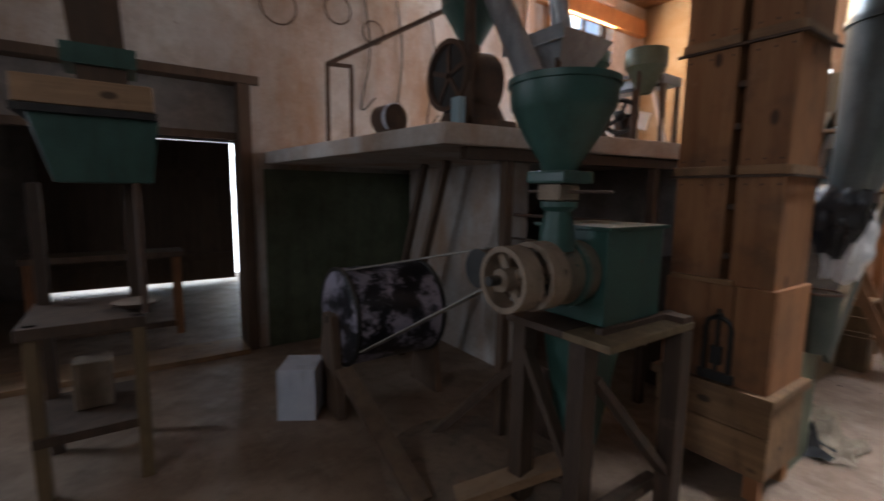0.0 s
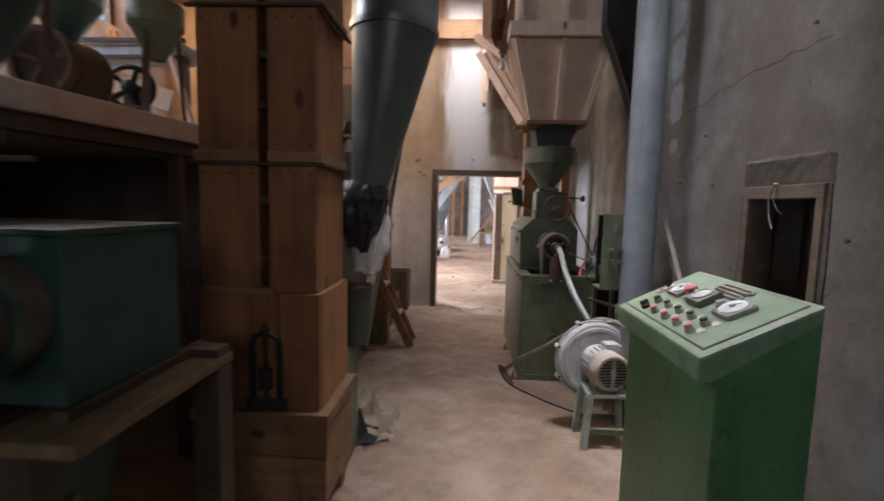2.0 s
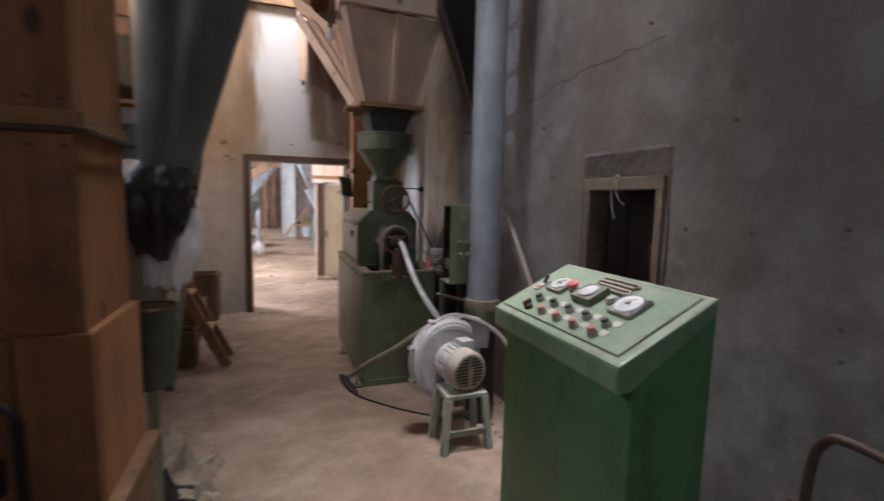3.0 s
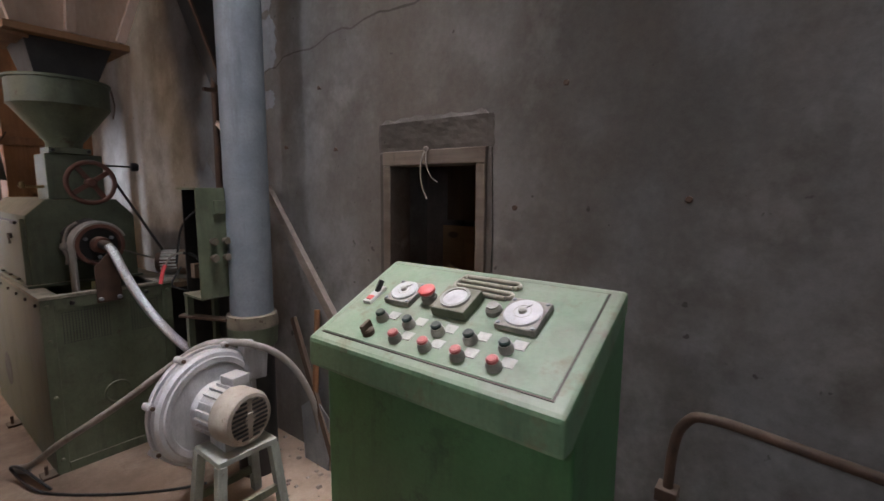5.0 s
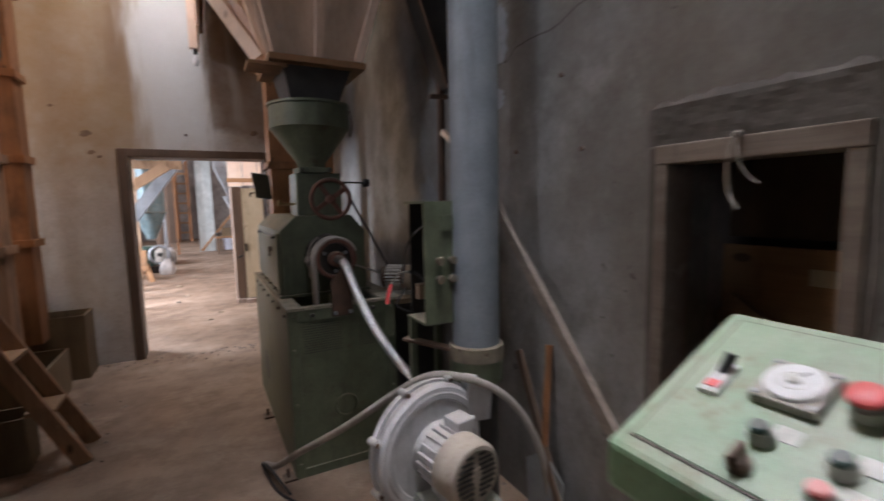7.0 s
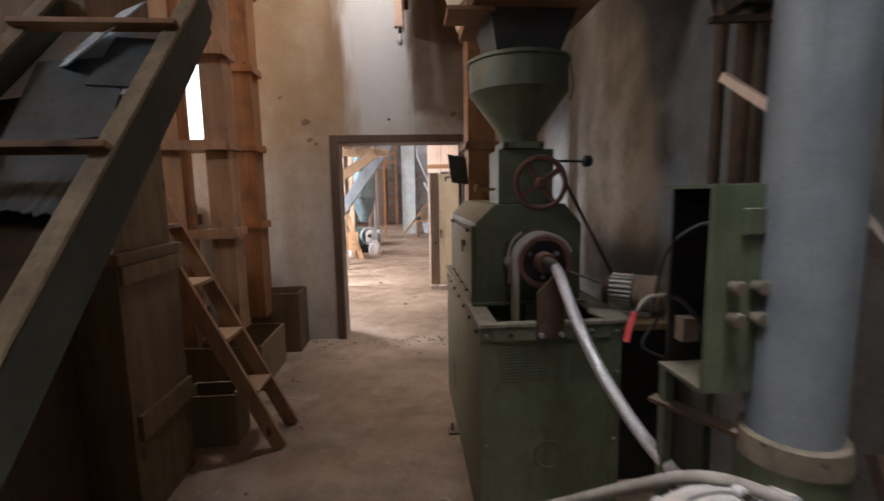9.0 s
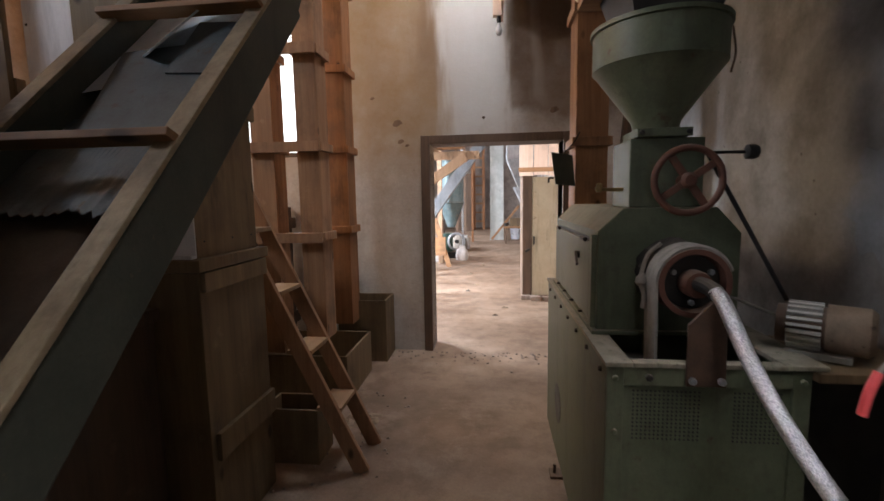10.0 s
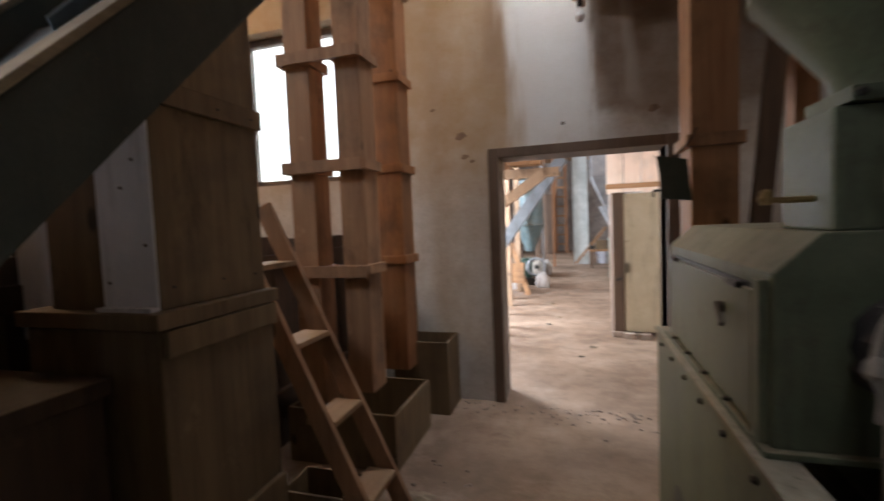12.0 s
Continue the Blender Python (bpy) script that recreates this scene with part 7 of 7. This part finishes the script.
part("rail", box(0.88, 2.55, 11.97, 12.0, 1.95, 2.03), PINE_X, hall_bin)
single("post", box(1.7, 1.82, 12.05, 12.17, 0, 1.87), PINE, "pine post under the overhead bin", "post")
HALLPINE = wood("dusty pale hall timber", (0.30, 0.20, 0.125), (0.44, 0.31, 0.205), 2, dust=0.4)
frames = thing("post_and_brace", (-0.9, 10.5, 0), "pine post and brace frame of the hall", "timber frame")
for x, y in ((-0.78, 9.0), (-0.62, 10.2), (-0.75, 11.8), (-0.80, 13.6)):
    part("post", box(x - 0.05, x + 0.05, y - 0.05, y + 0.05, 0, 4.2), HALLPINE, frames, bevel=0.004)
part("rail", box(-0.86, -0.74, 8.9, 13.8, 2.35, 2.5), HALLPINE, frames, bevel=0.004)
part("rail", beam((-1.6, 10.2, 2.12), (0.2, 10.2, 2.12), 0.08, 0.12), HALLPINE, frames, bevel=0.004)
part("brace", beam((-0.72, 10.12, 1.62), (0.0, 10.12, 2.1), 0.05, 0.14, up=(0, 0, 1)), HALLPINE, frames, bevel=0.004)
single("hall_chute", beam((-0.78, 11.0, 1.05), (0.22, 11.0, 2.40), 0.20, 0.17, up=(-1, 0, 1)), PIPEGREY, "grey tin chute slanting across the hall", "chute", bevel=0.004)
step = thing("trestle", (-0.75, 12.9, 0), "pine trestle with two legs", "trestle")
part("leg", beam((-0.55, 13.0, 0.0), (-0.85, 13.0, 1.05), 0.10, 0.06, up=(0, 1, 0)), PINE_X, step)
part("leg", beam((-1.15, 13.0, 0.0), (-0.88, 13.0, 1.05), 0.10, 0.06, up=(0, 1, 0)), PINE_X, step)
part("board", box(-1.2, -0.62, 12.95, 13.05, 0.25, 0.65), PINE_X, step)
BLUETIN = surface("faded blue-green sheet metal", (0.10, 0.155, 0.17), (0.17, 0.235, 0.25), 0.5, 0.2, scale=5, stain=(0.30, 0.27, 0.22), stain_level=0.6, dust=0.6)
cyc = thing("hall_cyclone", (-0.6, 14.2, 0.9), "pale grey sheet metal cyclone", "cyclone")
part("barrel", lathe((-0.60, 14.2, 1.35), (0, 0, 1), ((0, 0.30), (0.03, 0.33), (0.06, 0.30), (1.2, 0.30)), 28), BLUETIN, cyc, smooth=True)
part("cone", lathe((-0.60, 14.2, 0.80), (0, 0, 1), ((0, 0.09), (0.55, 0.30)), 28), BLUETIN, cyc, smooth=True)
for x in (-0.88, -0.32):
    part("leg", box(x - 0.02, x + 0.02, 14.18, 14.22, 0, 1.4), GREYSTEEL, cyc)
single("hall_motor", lathe((-0.95, 16.2, 0.25), (1, 0.3, 0), ((0, 0.1), (0.02, 0.22), (0.35, 0.22), (0.4, 0.12)), 20), DARKIRON, "dark motor on the hall floor", "motor", smooth=True)
single("hall_sack", lathe((-0.55, 16.0, 0.0), (0, 0, 1), ((0, 0.2), (0.12, 0.24), (0.34, 0.2), (0.45, 0.08)), 16), RAG, "pale sack on the hall floor", "sack", smooth=True)
single("column", box(0.31, 0.78, 19.3, 19.8, 0, 4.2), plaster("greenish white limewash", (0.46, 0.51, 0.50), (0.58, 0.62, 0.61), (0.34, 0.37, 0.36), False), "white painted column in the hall", "column", kind="structure", bevel=0.01)
tall = thing("hall_ladder", (-0.24, 24.8, 0), "tall pine ladder against the end wall", "ladder")
for x in (-0.46, -0.02):
    part("stringer", box(x - 0.06, x + 0.06, 24.75, 24.85, 0, 4.2), PINE, tall)
for k in range(9):
    part("rung", box(-0.40, -0.08, 24.77, 24.83, 0.35 + k * 0.42, 0.43 + k * 0.42), PINE_X, tall)
single("hall_prop", beam((0.36, 19.0, 0.05), (1.30, 19.1, 1.2), 0.07, 0.07), PINE_X, "pine prop leaning in the hall", "prop")
bucket = thing("bucket", (1.20, 19.6, 0), "white plastic bucket on the hall floor", "bucket")
part("pail", lathe((1.20, 19.6, 0.0), (0, 0, 1), ((0, 0.15), (0.36, 0.18), (0.37, 0.19), (0.40, 0.19)), 24), PAPER, bucket, smooth=True)
part("handle", ring((1.20, 19.42, 0.3), (0, 1, 0.3), 0.14, 0.006, 20, 6), DARKIRON, bucket)
tarp = thing("hall_machine", (1.5, 15.5, 0), "teal machine with a pale tarpaulin in the hall", "machine")
part("body", box(1.15, 1.9, 15.2, 15.9, 0, 1.0), TEAL, tarp, bevel=0.02)
part("hopper", frustum(1.3, 1.7, 15.35, 15.75, 1.0, 0.95, 1.95, 15.1, 15.95, 1.75, cap=False), GREYSTEEL, tarp)
single("dark_doorway", box(-1.3, -0.55, 24.2, 24.3, 0, 2.6), DARKWOOD, "dark timber partition at the end of the hall", "partition", kind="structure")

# smaller things along the hall
loft = thing("hall_hopper", (-0.35, 10.0, 2.2), "brown pine hopper under the hall ceiling", "hopper")
part("throat", frustum(-0.42, -0.02, 9.85, 10.10, 2.20, -0.80, 0.16, 9.55, 10.10, 2.75, cap=False), PINE_X, loft)
part("crate", box(-0.82, 0.18, 9.5, 10.09, 2.75, 3.5), PINE_X, loft, bevel=0.004)
for x in (-0.80, -0.32, 0.13):
    part("stile", box(x, x + 0.05, 9.46, 9.5, 2.72, 3.5), PALEPINE, loft)
for x, y, w, m in ((-0.66, 9.3, 0.06, PALEPINE), (-0.60, 9.75, 0.05, PALEPINE), (-0.86, 11.0, 0.10, PALEPINE), (-0.82, 12.4, 0.08, PINE), (-0.45, 17.2, 0.07, DARKWOOD), (-0.28, 18.6, 0.07, PINE), (-0.72, 17.5, 0.10, DARKWOOD)):
    single("hall_post", box(x - w / 2, x + w / 2, y, y + w, 0, 4.2), m, "upright timber post in the hall", "post", "hall posts", bevel=0.004)
single("hall_pipe", cyl((-0.40, 15.4, 0.0), (-0.40, 15.4, 4.2), 0.03, 12), GREYSTEEL, "thin grey pipe rising in the hall", "pipe", smooth=True)
engine = thing("hall_engine", (-0.75, 14.6, 0), "small dark engine with a pale flywheel on the hall floor", "engine")
part("bed", box(-1.05, -0.45, 14.4, 14.9, 0, 0.16), DARKIRON, engine, bevel=0.01)
part("block", box(-0.98, -0.62, 14.45, 14.85, 0.16, 0.62), TEAL, engine, bevel=0.02)
part("flywheel", ring((-0.50, 14.42, 0.42), (0.3, -1, 0), 0.20, 0.03, 30, 8), GREYSTEEL, engine, smooth=True)
part("cap", lathe((-0.50, 14.45, 0.42), (0.3, -1, 0), ((0, 0.05), (0.06, 0.05)), 14), DARKIRON, engine)
part("stack", cyl((-0.85, 14.6, 0.62), (-0.85, 14.6, 0.95), 0.04, 12), RUST, engine)
for x, y, r, h in ((-0.35, 14.1, 0.16, 0.34), (-0.98, 13.9, 0.2, 0.5), (-0.45, 16.6, 0.18, 0.4)):
    single("hall_sack", lathe((x, y, 0.0), (0.06, 0, 1), ((0, r * 0.85), (h * 0.25, r), (h * 0.7, r * 0.85), (h * 0.92, r * 0.4), (h, r * 0.5)), 18), SACK, "white sack slumped on the hall floor", "sack", "hall sacks", smooth=True)
tin_funnel = thing("hall_funnel", (1.1, 16.6, 1.5), "pale tin funnel hung from the hall ceiling", "funnel")
part("cone", frustum(1.22, 1.42, 16.5, 16.7, 1.55, 0.80, 1.55, 16.2, 17.0, 2.55, cap=False), GREYSTEEL, tin_funnel)
part("box", box(0.80, 1.55, 16.2, 17.0, 2.55, 4.2), GREYSTEEL, tin_funnel, bevel=0.006)
part("teal_lip", box(1.20, 1.44, 16.48, 16.72, 1.36, 1.55), TEAL, tin_funnel)
hall_bench = thing("hall_bench", (1.0, 17.8, 0), "low dark bench with clutter in the hall", "bench")
part("top", box(0.75, 1.45, 17.9, 18.3, 0.50, 0.56), PINE_X, hall_bench, bevel=0.004)
for x in (0.80, 1.36):
    part("leg", box(x, x + 0.06, 17.95, 18.01, 0, 0.50), DARKWOOD, hall_bench)
    part("leg", box(x, x + 0.06, 18.2, 18.26, 0, 0.50), DARKWOOD, hall_bench)
single("crate", box(0.95, 1.3, 18.0, 18.25, 0.56, 0.82), DARKPINE, "small brown crate on the hall bench", "crate", bevel=0.006)
single("pot_lid", lathe((0.83, 18.1, 0.56), (0, 0, 1), ((0, 0.07), (0.10, 0.08), (0.11, 0.06)), 16), DARKIRON, "dark pot on the hall bench", "pot", smooth=True)
for x, y, r in ((0.12, 10.9, 0.035), (0.0, 10.4, 0.025), (0.42, 8.9, 0.022), (-0.05, 12.0, 0.04), (0.55, 9.3, 0.03), (0.2, 13.2, 0.04)):
    single("litter", crumple(x, y, r * 1.4, r, 3 * x + y), litter if r > 0.028 else DARKIRON, "small scrap lying on the hall floor", "litter", "floor litter")

# marks on the walls
for x, z, r in ((-0.49, 2.19, 0.045), (-0.46, 2.02, 0.03), (-0.40, 1.98, 0.02), (0.95, 2.26, 0.04), (-0.72, 2.42, 0.02)):
    outline = [(x + r * (1 + 0.3 * math.sin(5 * k + 9 * r)) * math.cos(2 * math.pi * k / 14), z + 0.7 * r * (1 + 0.3 * math.cos(7 * k)) * math.sin(2 * math.pi * k / 14)) for k in range(14)]
    single("plaster_scar", prism(outline, "y", FAR - 0.003, FAR + 0.01), SCAR, "brown scar in the pale plaster", "plaster scar", "scars in the end wall", kind="structure")
single("wall_nail", lathe((0.316, FAR + 0.005, 2.20), (0, -1, 0.2), ((0, 0.006), (0.03, 0.006), (0.03, 0.014), (0.036, 0.011)), 10), RUST, "rusty nail over the doorway", "nail", "nails in the wall")
crack_path = []
y = 4.25
cr = random.Random(4)
while y > 2.75:
    crack_path.append((y, 2.16 + 0.10 * math.sin((4.25 - y) * 1.4) + cr.uniform(-0.02, 0.02)))
    y -= cr.uniform(0.05, 0.11)
outline = [(p[0], p[1] + 0.005 + 0.005 * cr.random()) for p in crack_path] + [(p[0], p[1] - 0.002) for p in crack_path[::-1]]
crack = bmesh.new()
for (a, b) in zip(range(len(crack_path) - 1), range(1, len(crack_path))):
    n = len(outline) - 1
    crack.faces.new([crack.verts.new((RIGHT - 0.0025, *outline[k])) for k in (a, b, n - b, n - a)])
single("plaster_crack", crack, PATCH, "jagged crack across the grey plaster", "crack", kind="structure")
# Soft pool of light near the huller, put into a paler patch.
LITWALL = plaster("plaster paled for light", (0.17, 0.175, 0.18), (0.25, 0.255, 0.26), (0.12, 0.12, 0.12), False)
wash = [(5.02 + (0.15 + 0.03 * math.sin(2.3 * k) + 0.015 * math.sin(5.1 * k)) * math.cos(2 * math.pi * k / 26), 1.44 + (0.21 + 0.035 * math.cos(1.7 * k)) * math.sin(2 * math.pi * k / 26)) for k in range(26)]
single("lime_patch", prism(wash, "x", RIGHT - 0.0025, RIGHT + 0.01), LITWALL, "pale patch of light painted on the grey wall", "plaster patch", kind="structure")
# Bluish window light beside the pipe, painted as flat patches on the plaster.
BLUELIGHT = plaster("bluish plaster tinted for light", (0.24, 0.265, 0.295), (0.34, 0.37, 0.405), (0.17, 0.175, 0.185), False)
for y0, z0, hw, hh in ((4.26, 2.98, 0.10, 0.17), (4.24, 2.62, 0.10, 0.15), (4.22, 2.30, 0.09, 0.14), (4.22, 2.0, 0.06, 0.05)):
    spot = [(y0 + hw * (1 + 0.12 * math.sin(3.1 * k + z0)) * math.copysign(abs(math.cos(2 * math.pi * k / 28)) ** 0.6, math.cos(2 * math.pi * k / 28)), z0 + hh * (1 + 0.10 * math.cos(2.3 * k)) * math.copysign(abs(math.sin(2 * math.pi * k / 28)) ** 0.7, math.sin(2 * math.pi * k / 28))) for k in range(28)]
    single("lime_patch", prism(spot, "x", RIGHT - 0.0025, RIGHT + 0.01), BLUELIGHT, "pale bluish window light painted on the grey wall", "plaster patch", "limewash patches", kind="structure")
# Added board that keeps roof light off the wall to its right.
single("hanging_board", box(0.47, 0.49, 6.72, 7.46, 3.0, TOP), PALEPINE, "thin board hung by a bulb, added to shade the end wall", "board")

# Added boards that darken the space behind the spouts and stop low window light.
parting = thing("board_partition", (-1.55, 6.0, 0), "dirty dark board partition added behind the spouts to block low light", "partition")
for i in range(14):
    part("plank", box(-1.60, -1.565, 4.66 + i * 0.205, 4.66 + i * 0.205 + 0.20, 0.0, 1.40 + 0.02 * (i % 3)), SHADEWOOD, parting)
part("rail", box(-1.563, -1.52, 4.66, 7.52, 1.22, 1.32), SHADEWOOD, parting)
part("rail", box(-1.563, -1.52, 4.66, 7.52, 0.30, 0.40), SHADEWOOD, parting)
